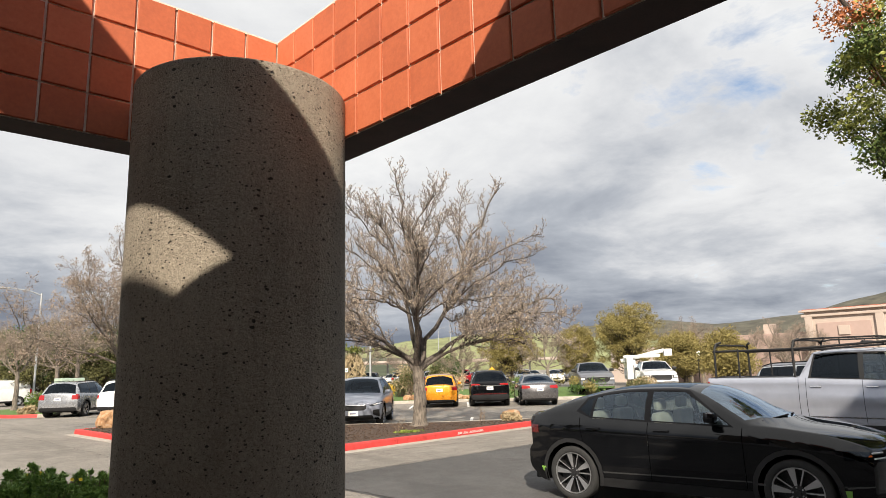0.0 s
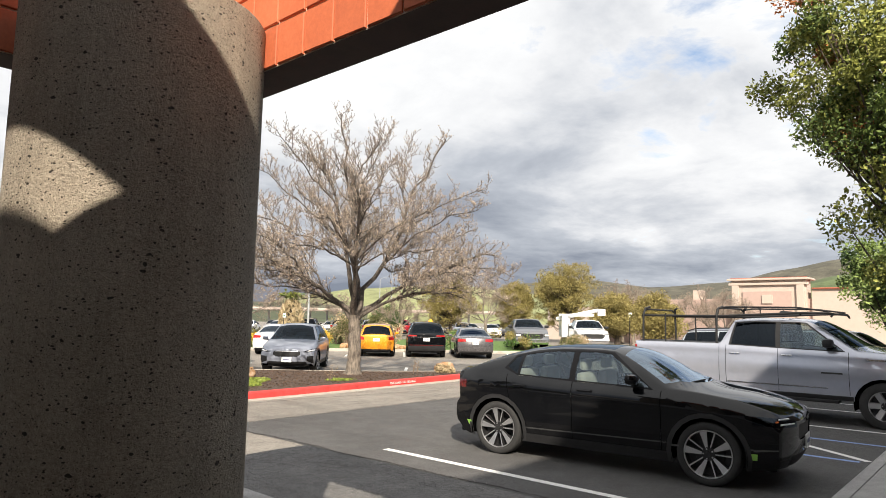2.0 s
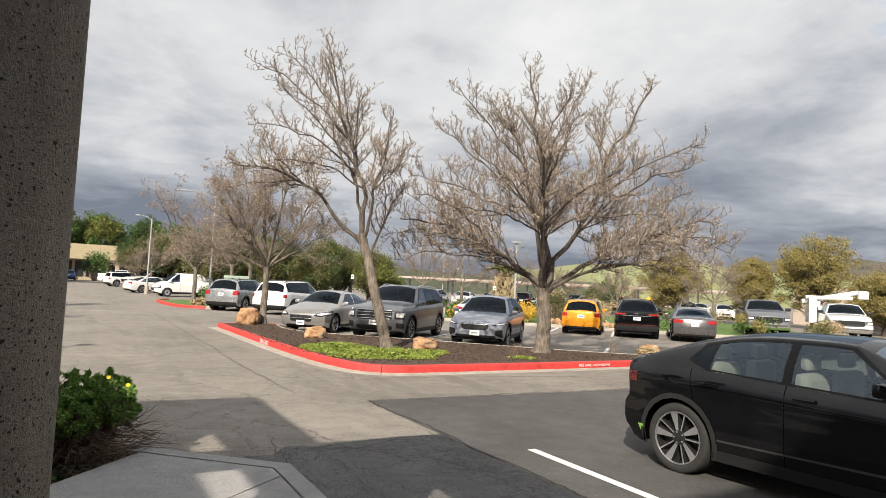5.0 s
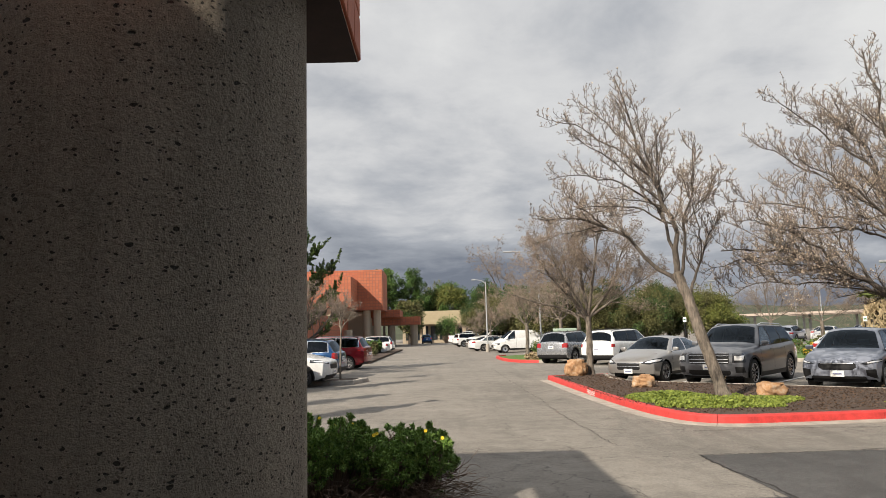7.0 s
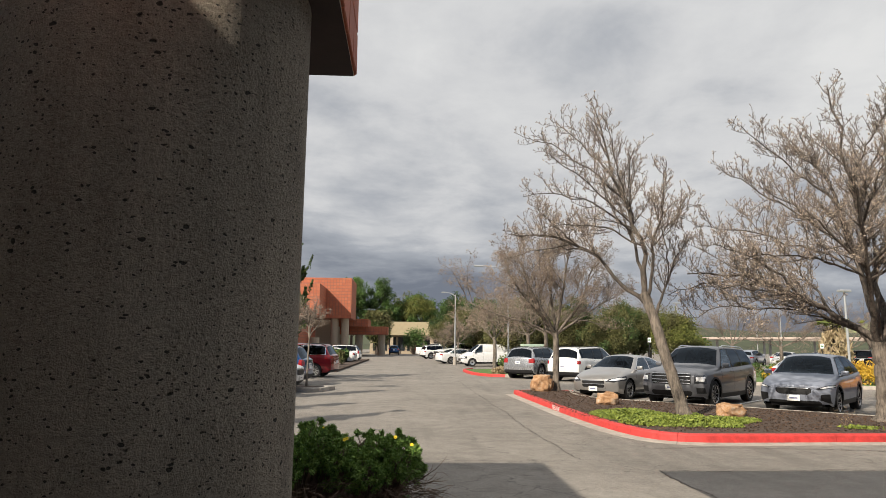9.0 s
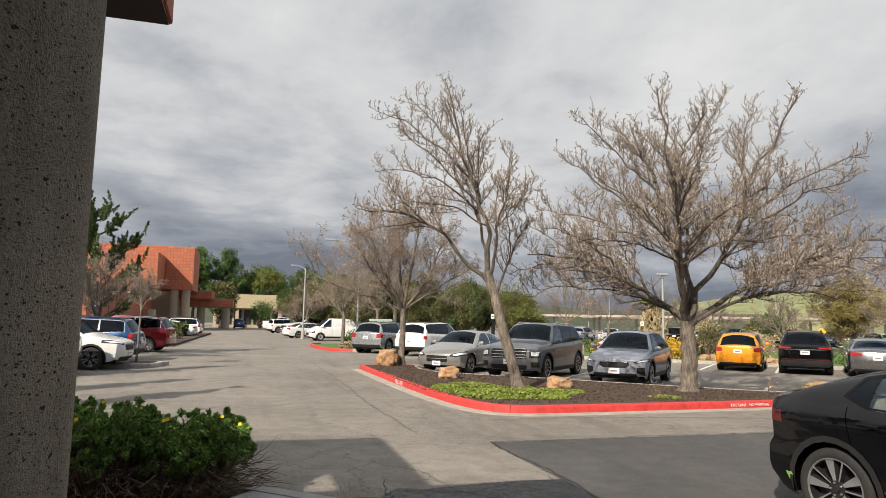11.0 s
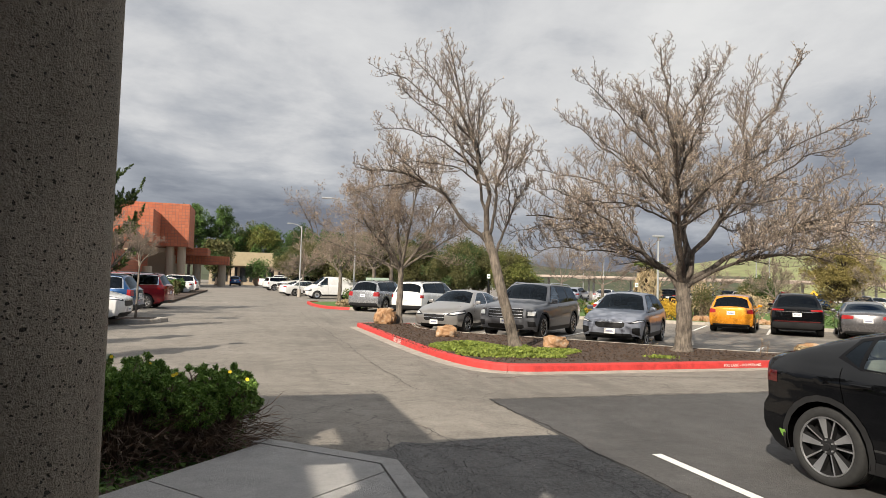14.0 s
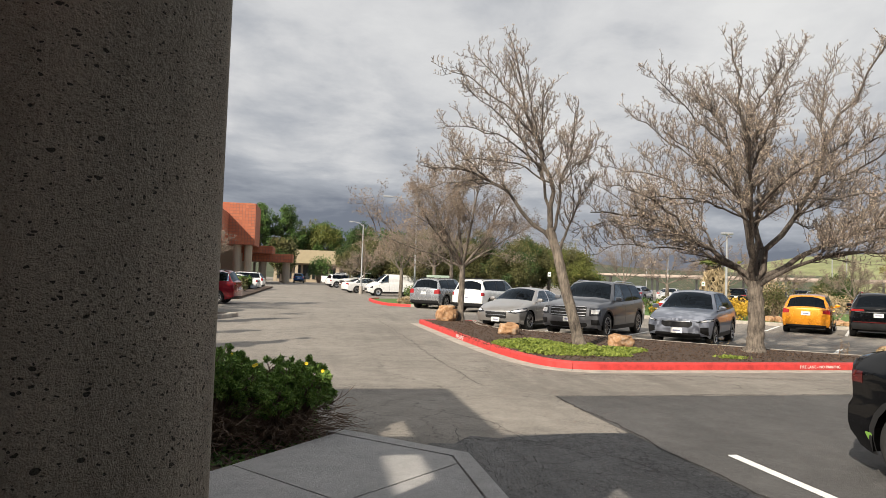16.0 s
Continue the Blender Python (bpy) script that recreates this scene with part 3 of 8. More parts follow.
def wheel_meshes(radius, width, style):
    """A tyre with grooved tread and a spoked rim, outer face toward +y."""
    key = (round(radius, 3), style)
    if key in WHEEL_MESH:
        return WHEEL_MESH[key]
    n = 48
    share = {"wedge": 0.755, "steel": 0.62, "six": 0.64}.get(style, 0.70)
    bm = bmesh.new()
    prof = [(share - 0.015, 0.46), (share + 0.01, 0.50), (share + 0.08, 0.525), (0.93, 0.515), (0.975, 0.46), (0.996, 0.36), (1.0, 0.2), (0.985, 0.19), (0.985, 0.16), (1.0, 0.15), (1.0, -0.15), (0.985, -0.16), (0.985, -0.19), (1.0, -0.2), (0.985, -0.42), (0.93, -0.5), (0.66, -0.5)]
    lathe(bm, [(r * radius, w * width) for r, w in prof], n)
    tyre = mesh_of("wheel", bm, [RUBBER])
    tyre.shade_smooth()
    tyre.set_sharp_from_angle(angle=radians(50))
    bm = bmesh.new()
    rr = radius * share
    rings = lathe(bm, [(rr * r, width * w) for r, w in ((1.0, 0.46), (0.985, 0.505), (0.955, 0.505), (0.935, 0.46))], n, 0)
    rings2 = lathe(bm, [(rr * r, width * w) for r, w in ((0.935, 0.46), (0.90, 0.05), (0.62, 0.02), (0.60, 0.06), (0.20, 0.08))], n, 1)
    bm.faces.new(rings2[-1]).material_index = 1
    count = {"wedge": 10, "ten": 10, "five": 10, "six": 6, "steel": 8}[style]
    for k in range(count):
        a = 2 * math.pi * k / count + (0.12 if style == "five" and k % 2 else 0.0) - (0.12 if style == "five" and not k % 2 else 0.0)
        wide = style == "wedge" and k % 2 == 0
        half0 = {"wedge": 0.013 if wide else 0.007, "ten": 0.014, "five": 0.016, "six": 0.045, "steel": 0.05}[style]
        half1 = 0.047 if wide else (0.009 if style == "wedge" else half0 * 1.2)
        skew = 0.035 if wide else 0.0
        m = Matrix.Rotation(-a, 4, "Y")
        pts = [(0.05, -half0), (0.955 * rr, -half1 + skew), (0.955 * rr, half1 + skew), (0.05, half0)]
        lo = [bm.verts.new(m @ Vector((x, width * 0.20, z * 1.12))) for x, z in pts]
        hi = [bm.verts.new(m @ Vector((x, width * (0.35 if x < 0.1 else 0.455), z * 0.9))) for x, z in pts]
        fs = [bm.faces.new(hi)] + [bm.faces.new((lo[i], lo[(i + 1) % 4], hi[(i + 1) % 4], hi[i])) for i in range(4)]
        for f in fs[1:]:
            f.material_index = 1 if style in ("wedge", "ten") else 0
        if style == "wedge" and not wide:
            fs[0].material_index = 0
    for x, z, r, y in [(0, 0, 0.032, 0.40)] + [(0.055 * math.cos(2 * math.pi * k / 5), 0.055 * math.sin(2 * math.pi * k / 5), 0.010, 0.385) for k in range(5)]:
        made = bmesh.ops.create_cone(bm, segments=14, radius1=r, radius2=r * 0.85, depth=0.02, cap_ends=True, matrix=Matrix.Translation((x, width * y, z)) @ Matrix.Rotation(radians(-90), 4, "X"))
        for v in made["verts"]:
            for f in v.link_faces:
                f.material_index = 1 if r > 0.02 else 0
    made = bmesh.ops.create_cone(bm, segments=24, radius1=0.078, radius2=0.072, depth=0.02, cap_ends=True, matrix=Matrix.Translation((0, width * 0.34, 0)) @ Matrix.Rotation(radians(-90), 4, "X"))
    for v in made["verts"]:
        for f in v.link_faces:
            f.material_index = 1
    rim = mesh_of("rim", bm, [ALLOY, DARKALLOY])
    WHEEL_MESH[key] = (tyre, rim)
    return WHEEL_MESH[key]


def add_wheels(car, body, style):
    width = body.s.get("tyre_width", 0.225)
    tyre, rim = wheel_meshes(body.wheel, width, style)
    for a in body.axles:
        for sgn in (1, -1):
            y = body.side(a, body.wheel + body.arch * 0.9).y - width * 0.55 - 0.012
            w = new("wheel", tyre)
            w.parent = car
            w.matrix_basis = pose(a, sgn * y, body.wheel, 0, 0, 0 if sgn > 0 else 180)
            r = new("rim", rim)
            r.parent = w
            r["label"] = "alloy wheel rim"
            bm = bmesh.new()
            rows = []
            for k in range(15):
                t = math.pi * (-0.08 + 1.16 * k / 14)
                p = Vector((a + (body.arch + 0.012) * math.cos(t), 0, body.wheel + (body.arch + 0.012) * math.sin(t)))
                rows.append([bm.verts.new((p.x, sgn * (y + d), p.z)) for d in (width * 0.55 - 0.01, -0.22)])
            for p, q in zip(rows, rows[1:]):
                bm.faces.new((p[0], p[1], q[1], q[0]))
            bm.faces.new([q[1] for q in rows])
            part("wheel_well", bm, GAP, car)


def build_car(at, heading, spec, skin, label, category="car", group="parked cars", name="car"):
    """A parked car cut out of its lofted skin: glass, lamps, grilles, seams and cladding are panes of their own. heading: degrees from +x."""
    body = Loft(spec)
    s = spec
    car = thing(name, at, heading, label, category, group)
    bm, zone = body.skin()
    region = bm.faces.layers.int["region"]
    kinds = [("body", skin, 0.0, "")]

    def panel(nm, mat, faces, out=0.0, lab=""):
        kinds.append((nm, mat, out, lab))
        for f in faces:
            f[region] = len(kinds) - 1

    def zoned(*zs, side=0, x0=-9, x1=9):
        out = []
        for f in bm.faces:
            if f[zone] in zs:
                c = f.calc_center_median()
                if x0 < c.x < x1 and (side == 0 or c.y * side > 0):
                    out.append(f)
        return out

    # wheel openings, with the lip round them
    for a in body.axles:
        for sgn in (1, -1):
            near = zoned(FLK, side=sgn, x0=a - 0.75, x1=a + 0.75)
            ring = carve(bm, near, outline_planes(disc(a, body.wheel, body.arch + s.get("lip", 0.045)), (0, 2)))
            if s.get("cladding"):
                panel("wheel_arch", s.get("clad_mat", TRIM), ring, 0.006)
            hole = carve(bm, ring, outline_planes(disc(a, body.wheel, body.arch), (0, 2)))
            bmesh.ops.delete(bm, geom=hole, context="FACES")
    # sill
    for sgn in (1, -1):
        low = [f for f in zoned(FLK, side=sgn, x0=body.axles[1] + body.arch, x1=body.axles[0] - body.arch) if f[region] == 0]
        panel("sill", TRIM, carve(bm, low, [(Vector((0, 0, body.sill + s.get("clad", 0.10))), Vector((0, 0, 1)))]), 0.004)
    # glass
    roof_in = s.get("roof_in", 0.045)

    def head(x):
        return body.edge(x)[1] - roof_in

    wins = s["windows"]
    for sgn in (1, -1):
        near = zoned(SIDE, side=sgn)
        b0, b1, t0, t1 = wins[0][0], wins[-1][1], wins[0][2], wins[-1][3]
        low = [(b0 + 0.05, body.belt(b0) - 0.004)]
        if len(wins[-1]) > 4:
            low.append((wins[-1][0] + 0.03, body.belt(wins[-1][0]) - 0.004))
        low.append((b1 - 0.05, body.belt(b1) - 0.004 + (wins[-1][4] if len(wins[-1]) > 4 else 0.0)))
        pts = low + [(t1 - 0.03 + (t0 + 0.06 - t1) * k / 8, head(t1 + (t0 - t1) * k / 8) + 0.022) for k in range(9)]
        near = carve(bm, near, outline_planes(pts, (0, 2)))
        panel("window_trim", s.get("trim_mat", TRIM), near, 0.002)
        for i, (b0, b1, t0, t1, *rise) in enumerate(wins):
            pts = [(b0, body.belt(b0) + 0.018), (b1, body.belt(b1) + 0.018 + (rise[0] if rise else 0.0))] + [(t1 + (t0 - t1) * k / 6, head(t1 + (t0 - t1) * k / 6)) for k in range(7)]
            mine = [f for f in zoned(SIDE, side=sgn) if kinds[f[region]][0] == "window_trim"]
            mat = PRIVACY if i >= s.get("clear", 2) else CLEAR
            panel("window", mat, carve(bm, mine, outline_planes(pts, (0, 2))), 0.0, "dark tinted side window" if mat is PRIVACY else "clear side window")
    for nm, lo, hi, mat in (("windshield", s["screen"][0], s["screen"][1], s.get("screen_mat", SCREEN)), ("rear_window", s["rear"][0], s["rear"][1], s.get("rear_mat", PRIVACY))):
        x0, x1 = min(lo, hi), max(lo, hi)
        yb = body.edge(hi)[0] - s.get("pillar", 0.05)
        xa = s["pillars"][0] if nm == "windshield" else s["pillars"][3]
        base = (xa + hi * 0.10) / 1.10
        ya = body.edge(base)[0] - s.get("pillar", 0.05)
        pts = [(hi, yb), (base, ya), (lo + (base - lo) * 0.36, ya * 0.62), (lo, ya * 0.2), (lo, -ya * 0.2), (lo + (base - lo) * 0.36, -ya * 0.62), (base, -ya), (hi, -yb)]
        panel(nm, mat, carve(bm, zoned(TOP, x0=x0 - 0.15, x1=x1 + 0.15), outline_planes(pts, (0, 1))))
    if "roof_glass" in s:
        x0, x1, y = s["roof_glass"]
        panel("roof_glass", PRIVACY, carve(bm, zoned(TOP, x0=x1 - 0.1, x1=x0 + 0.1), outline_planes([(x0, -y), (x0, y), (x1, y), (x1, -y)], (0, 1))), 0.001)
    # lamps, grilles and bumpers: (name, material, outline in y and z, how far it stands out, mirrored, how far back it reaches)
    for end, rows in ((1, s.get("front", ())), (-1, s.get("back", ()))):
        for nm, mat, pts, out, twice, reach in rows:
            for sgn in ((1, -1) if twice else (0,)):
                zs = (FRONT if end > 0 else REAR, FLK, TOP, SIDE)
                near = [f for f in zoned(*zs, side=sgn, x0=body.h - reach - 0.2 if end > 0 else -9, x1=9 if end > 0 else -body.h + reach + 0.2) if kinds[f[region]][0] in ("body", "bumper", "grille", "rear_bumper") + (("headlight",) if nm == "headlight_lens" else ())]
                planes = outline_planes([((sgn or 1) * y, z) for y, z in pts], (1, 2)) + [(Vector((end * (body.h - reach), 0, 0)), Vector((-end, 0, 0)))]
                panel(nm, mat, carve(bm, near, planes), out)
    # door joints
    for x, lean in s.get("seams", ()):
        for sgn in (1, -1):
            zb = body.belt(x)
            near = [f for f in zoned(FLK, side=sgn, x0=x - 0.25, x1=x + 0.25) if f[region] == 0]
            pts = [(x - 0.0045, body.sill + 0.1), (x + 0.0045, body.sill + 0.1), (x + 0.0045 + lean, zb + 0.01), (x - 0.0045 + lean, zb + 0.01)]
            panel("door_seam", GAP, carve(bm, near, outline_planes(pts, (0, 2))), -0.004)
    if "bed" in s:
        x0, x1, y = s["bed"]
        panel("bed_cover", TRIM, carve(bm, zoned(TOP, x0=x0 - 0.1, x1=x1 + 0.1), outline_planes([(x0, -y), (x1, -y), (x1, y), (x0, y)], (0, 1))), -0.03, "black bed cover")
    bm.normal_update()
    normals = {v: v.normal.copy() for v in bm.verts}
    parts = {}
    for f in bm.faces:
        parts.setdefault(f[region], []).append(f)
    for k, fs in sorted(parts.items()):
        nm, mat, out, lab = kinds[k]
        vs = {}
        for f in fs:
            for v in f.verts:
                vs.setdefault(v, len(vs))
        me = bpy.data.meshes.new(nm)
        me.from_pydata([tuple(v.co + normals[v] * out) for v in vs], [], [[vs[v] for v in f.verts] for f in fs])
        me.materials.append(mat)
        me.shade_smooth()
        me.normals_split_custom_set_from_vertices([tuple(normals[v]) for v in vs])
        ob = new(nm, me)
        ob.parent = car
        if lab:
            ob["label"] = lab
    bm.free()
    # floor and cabin
    part("underbody", box_bm((-body.h * 0.9, -body.w * 0.68, body.sill - 0.015), (body.h * 0.9, body.w * 0.68, body.sill + 0.12), 0.02), TRIM, car)
    bz = body.belt(0)
    for x in s.get("seats", (0.05, -0.85)):
        for y in (0.36, -0.36):
            b3 = box_bm((x - 0.25, y - 0.24, bz - 0.47), (x + 0.25, y + 0.24, bz - 0.30), 0.05)
            box_bm((x - 0.36, y - 0.23, bz - 0.36), (x - 0.22, y + 0.23, bz + 0.10), 0.06, b3)
            box_bm((x - 0.36, y - 0.12, bz + 0.12), (x - 0.26, y + 0.12, bz + 0.27), 0.045, b3)
            part("seat", b3, s.get("seat", SEAT_DARK), car)
    a0 = s["pillars"][0]
    part("dashboard", box_bm((a0 - 0.62, -body.w * 0.76, bz - 0.25), (a0 - 0.02, body.w * 0.76, bz - 0.015), 0.05), TRIM, car)
    ring = [Vector((a0 - 0.70 + 0.06 * math.sin(t), 0.36 + 0.18 * math.cos(t), bz - 0.06 + 0.17 * math.sin(t))) for t in (2 * math.pi * k / 16 for k in range(17))]
    part("steering_wheel", tube_bm(ring, 0.014, 6, caps=False), TRIM, car)
    # handles and mirrors
    for x in s.get("handles", ()):
        for sgn in (1, -1):
            z = s.get("handle_z", bz - 0.10)
            p = body.side(x, z, 0.0, sgn)
            part("door_handle", box_bm((p.x - 0.10, p.y - 0.022, z - 0.016), (p.x + 0.10, p.y + 0.022, z + 0.016), 0.013), s.get("handle_mat", skin), car)
    for sgn in (1, -1):
        mx = s.get("mirror", a0 - 0.30)
        k = s.get("mirror_size", 1.0)
        mz, y = body.belt(mx) + 0.10 * k, body.plan(mx) * 0.93
        b2 = box_bm((mx - 0.055 * k, sgn * (y + 0.12 * k) - 0.10 * k, mz - 0.055 * k), (mx + 0.075 * k, sgn * (y + 0.12 * k) + 0.10 * k, mz + 0.07 * k), 0.052 * k)
        box_bm((mx - 0.03, sgn * (y + 0.0) - 0.07, mz - 0.075 * k), (mx + 0.03, sgn * (y + 0.0) + 0.07, mz - 0.035 * k), 0.012, b2)
        finish(part("mirror", b2, s.get("mirror_mat", skin), car), 50)
    if s.get("rails"):
        a1, c1 = s["pillars"][1], s["pillars"][2]
        for sgn in (1, -1):
            pts = []
            for k in range(9):
                x = a1 - 0.12 + (c1 - a1 + 0.1) * k / 8
                ey, ez, _ = body.edge(x)
                pts.append(Vector((x, sgn * (ey - 0.05), ez + (0.062 if 0 < k < 8 else 0.02))))
            part("roof_rail", tube_bm(pts, 0.017, 6), s.get("rail_mat", TRIM), car)
    for end, z in s.get("plates", ()):
        px = body.end_x(end, z) + end * 0.012
        plate = part("number_plate", box_bm((px - 0.010, -0.155, z - 0.075), (px + 0.008, 0.155, z + 0.075), 0.006), PLATE, car, "white number plate with dark bars")
        part("plate_bar", box_bm((px + end * 0.008 - 0.003, -0.10, z - 0.020), (px + end * 0.008 + 0.003, 0.10, z + 0.018)), PLATE_INK, plate)
    for z in s.get("grille_bars", ()):
        y1 = s.get("grille_half", 0.45)
        pts = [Vector((body.end_x(1, z, y) + 0.004, y, z)) for y in [y1 - 2 * y1 * k / 10 for k in range(11)]]
        part("grille_bar", tube_bm(pts, 0.010, 6), CHROME, car)
    add_wheels(car, body, s.get("rim", "five"))
    return car, body


def finish(ob, angle=32):
    me = ob.data
    bm = bmesh.new()
    bm.from_mesh(me)
    bmesh.ops.remove_doubles(bm, verts=bm.verts, dist=0.0008)
    bmesh.ops.recalc_face_normals(bm, faces=bm.faces)
    bm.to_mesh(me)
    bm.free()
    me.shade_smooth()
    me.set_sharp_from_angle(angle=radians(angle))
    return ob


def rect(y0, y1, z0, z1, z2=None, z3=None):
    """An outline from y0 to y1; z0, z1 at the inner end, z2, z3 at the outer."""
    return [(y0, z0), (y1, z0 if z2 is None else z2), (y1, z1 if z3 is None else z3), (y0, z1)]


def across(y, z0, z1, cut_=0.12):
    """A wide outline with slanted corners."""
    c = min(cut_, (z1 - z0) * 0.5)
    return [(-y + c, z0), (y - c, z0), (y, z0 + c * 0.7), (y, z1 - c * 0.4), (y - c * 0.5, z1), (-y + c * 0.5, z1), (-y, z1 - c * 0.4), (-y, z0 + c * 0.7)]


def sedan_spec(length=4.8, width=1.82, height=1.45, wheel=0.33, **more):
    h, k, w = length / 2, height / 1.45, width / 2
    s = dict(length=length, width=width, wheel=wheel, axles=(h - 0.93, -h + 1.08), sill=0.21, lift=0.06, bow=(0.26, 0.16), power=2.6, roof_half=w * 0.66,
             nose=[(0, 0.10), (0.2, 0.03), (0.45, 0.0), (0.7, 0.03), (1.0, 0.14), (1.3, 0.3)], tail=[(0, 0.12), (0.2, 0.03), (0.5, 0.0), (0.8, 0.03), (1.0, 0.07), (1.3, 0.16)],
             top=[(-h, 0.97 * k), (-h + 0.08, 1.03 * k), (-h + 0.4, 1.065 * k), (-h + 0.66, 1.09 * k), (-1.0, 1.34 * k), (-0.5, 1.435 * k), (0.0, 1.45 * k), (0.42, 1.415 * k), (0.62, 1.36 * k), (1.32, 1.035 * k), (1.5, 1.0 * k), (h - 0.6, 0.90 * k), (h - 0.22, 0.80 * k), (h - 0.05, 0.71 * k), (h, 0.66 * k)],
             belt=[(-h, 0.93 * k), (-h + 0.3, 0.985 * k), (-1.0, 0.975 * k), (0.3, 0.93 * k), (1.1, 0.905 * k), (h - 0.6, 0.83 * k), (h - 0.15, 0.71 * k), (h, 0.63 * k)],
             pillars=(1.18, 0.36, -0.72, -h + 0.62), screen=(1.34, 0.46), rear=(-h + 0.66, -0.92), rear_mat=PRIVACY,
             windows=[(0.98, -0.08, 0.30, -0.10), (-0.14, -1.02, -0.16, -0.86), (-1.06, -1.36, -0.92, -1.0)], clear=3,
             seams=((1.02, 0.0), (-0.11, 0.0), (-1.0, -0.05)), handles=(0.06, -0.85), rim="five")
    s.update(more)
    return s


def suv_spec(length=4.6, width=1.86, height=1.68, wheel=0.36, boxy=0.0, **more):
    h, k, w = length / 2, height / 1.70, width / 2
    r = h - 0.30 - 0.10 * (1 - boxy)
    s = dict(length=length, width=width, wheel=wheel, axles=(h - 0.92, -h + 0.95), sill=0.25, lift=0.07, bow=(0.22, 0.12 - 0.03 * boxy), power=3.0 + boxy, roof_half=w * (0.68 + 0.06 * boxy), cladding=True, clad=0.13, lip=0.06,
             nose=[(0, 0.13), (0.2, 0.03), (0.45, 0.0), (0.75, 0.02), (1.0, 0.12 - 0.06 * boxy), (1.3, 0.25)], tail=[(0, 0.10), (0.2, 0.02), (0.5, 0.0), (0.85, 0.03), (1.0, 0.05), (1.3, 0.10)],
             top=[(-h, 1.10 * k), (-h + 0.07, 1.17 * k), (-h + 0.12, 1.24 * k), (-r, 1.60 * k), (-r + 0.12, 1.645 * k), (-0.6, 1.69 * k), (0.0, 1.70 * k), (0.40, 1.665 * k), (0.60, 1.60 * k), (1.26, 1.20 * k), (1.42, 1.15 * k), (h - 0.5, 1.06 * k), (h - 0.16, 0.985 * k), (h - 0.04, 0.92 * k), (h, 0.88 * k)],
             belt=[(-h, 1.06 * k), (-h + 0.4, 1.13 * k), (-0.5, 1.08 * k), (0.6, 1.055 * k), (1.15, 1.045 * k), (h - 0.5, 0.985 * k), (h - 0.12, 0.90 * k), (h, 0.84 * k)],
             pillars=(1.14, 0.34, -r + 0.12, -h + 0.10), screen=(1.28, 0.44), rear=(-h + 0.125, -r + 0.04),
             windows=[(0.95, 0.0, 0.28, -0.02), (-0.06, -0.95, -0.08, -0.92), (-1.01, -h + 0.42, -0.98, -r + 0.10)], clear=1,
             seams=((1.02, 0.0), (-0.03, 0.0), (-0.98, -0.03)), handles=(0.15, -0.78), rim="five", rails=True)
    s.update(more)
    return s


def faces_of(lamp, grille, low, tail, bumper, bar=None, lamp_reach=0.45, tail_reach=0.25, lamp_mat=None, fog=None):
    """Front and back fittings from a few outlines."""
    front = [("lower_grille", TRIM, across(*low), -0.012, False, 0.4), ("grille", TRIM, across(*grille), -0.012, False, 0.4), ("headlight", lamp_mat or LAMP, lamp, 0.003, True, lamp_reach)]
    cy, cz = sum(q[0] for q in lamp) / len(lamp), sum(q[1] for q in lamp) / len(lamp)
    front.append(("headlight_lens", LENS_BRIGHT, [(cy + (y - cy) * 0.62, cz + (z - cz) * 0.5) for y, z in lamp], 0.006, True, lamp_reach))
    if fog:
        front.append(("fog_lamp", TRIM, fog, 0.004, True, 0.4))
    rear = [("rear_bumper", TRIM, across(*bumper), 0.004, False, 0.35)]
    if bar:
        rear.append(("light_bar", TAIL, across(*bar), 0.003, False, 0.3))
    rear.append(("tail_light", TAIL, tail, 0.004, True, tail_reach))
    return dict(front=front, back=rear)


BLACK = paint("black_paint", (0.002, 0.0022, 0.003), 0.0, 0.12, 0.95, 0.0)
SILVER = paint("silver_paint", (0.36, 0.37, 0.39), 0.65, 0.32)
GREYBLUE = paint("grey_blue_paint", (0.27, 0.295, 0.36), 0.3, 0.42, 0.6)
GRAPHITE = paint("graphite_paint", (0.14, 0.145, 0.16), 0.3, 0.42, 0.6)
TAUPE = paint("taupe_paint", (0.38, 0.37, 0.36), 0.6, 0.34)
MIDGREY = paint("mid_grey_paint", (0.13, 0.125, 0.13), 0.6, 0.32)
WHITE = paint("white_paint", (0.70, 0.70, 0.69), 0.0, 0.32)
ORANGE = paint("orange_paint", (0.70, 0.27, 0.015), 0.25, 0.32)
RED = paint("red_paint", (0.23, 0.008, 0.016), 0.3, 0.3)
BLUE = paint("blue_paint", (0.012, 0.065, 0.18), 0.4, 0.3)
TRUCK_SILVER = paint("truck_silver_paint", (0.46, 0.48, 0.55), 0.6, 0.26)

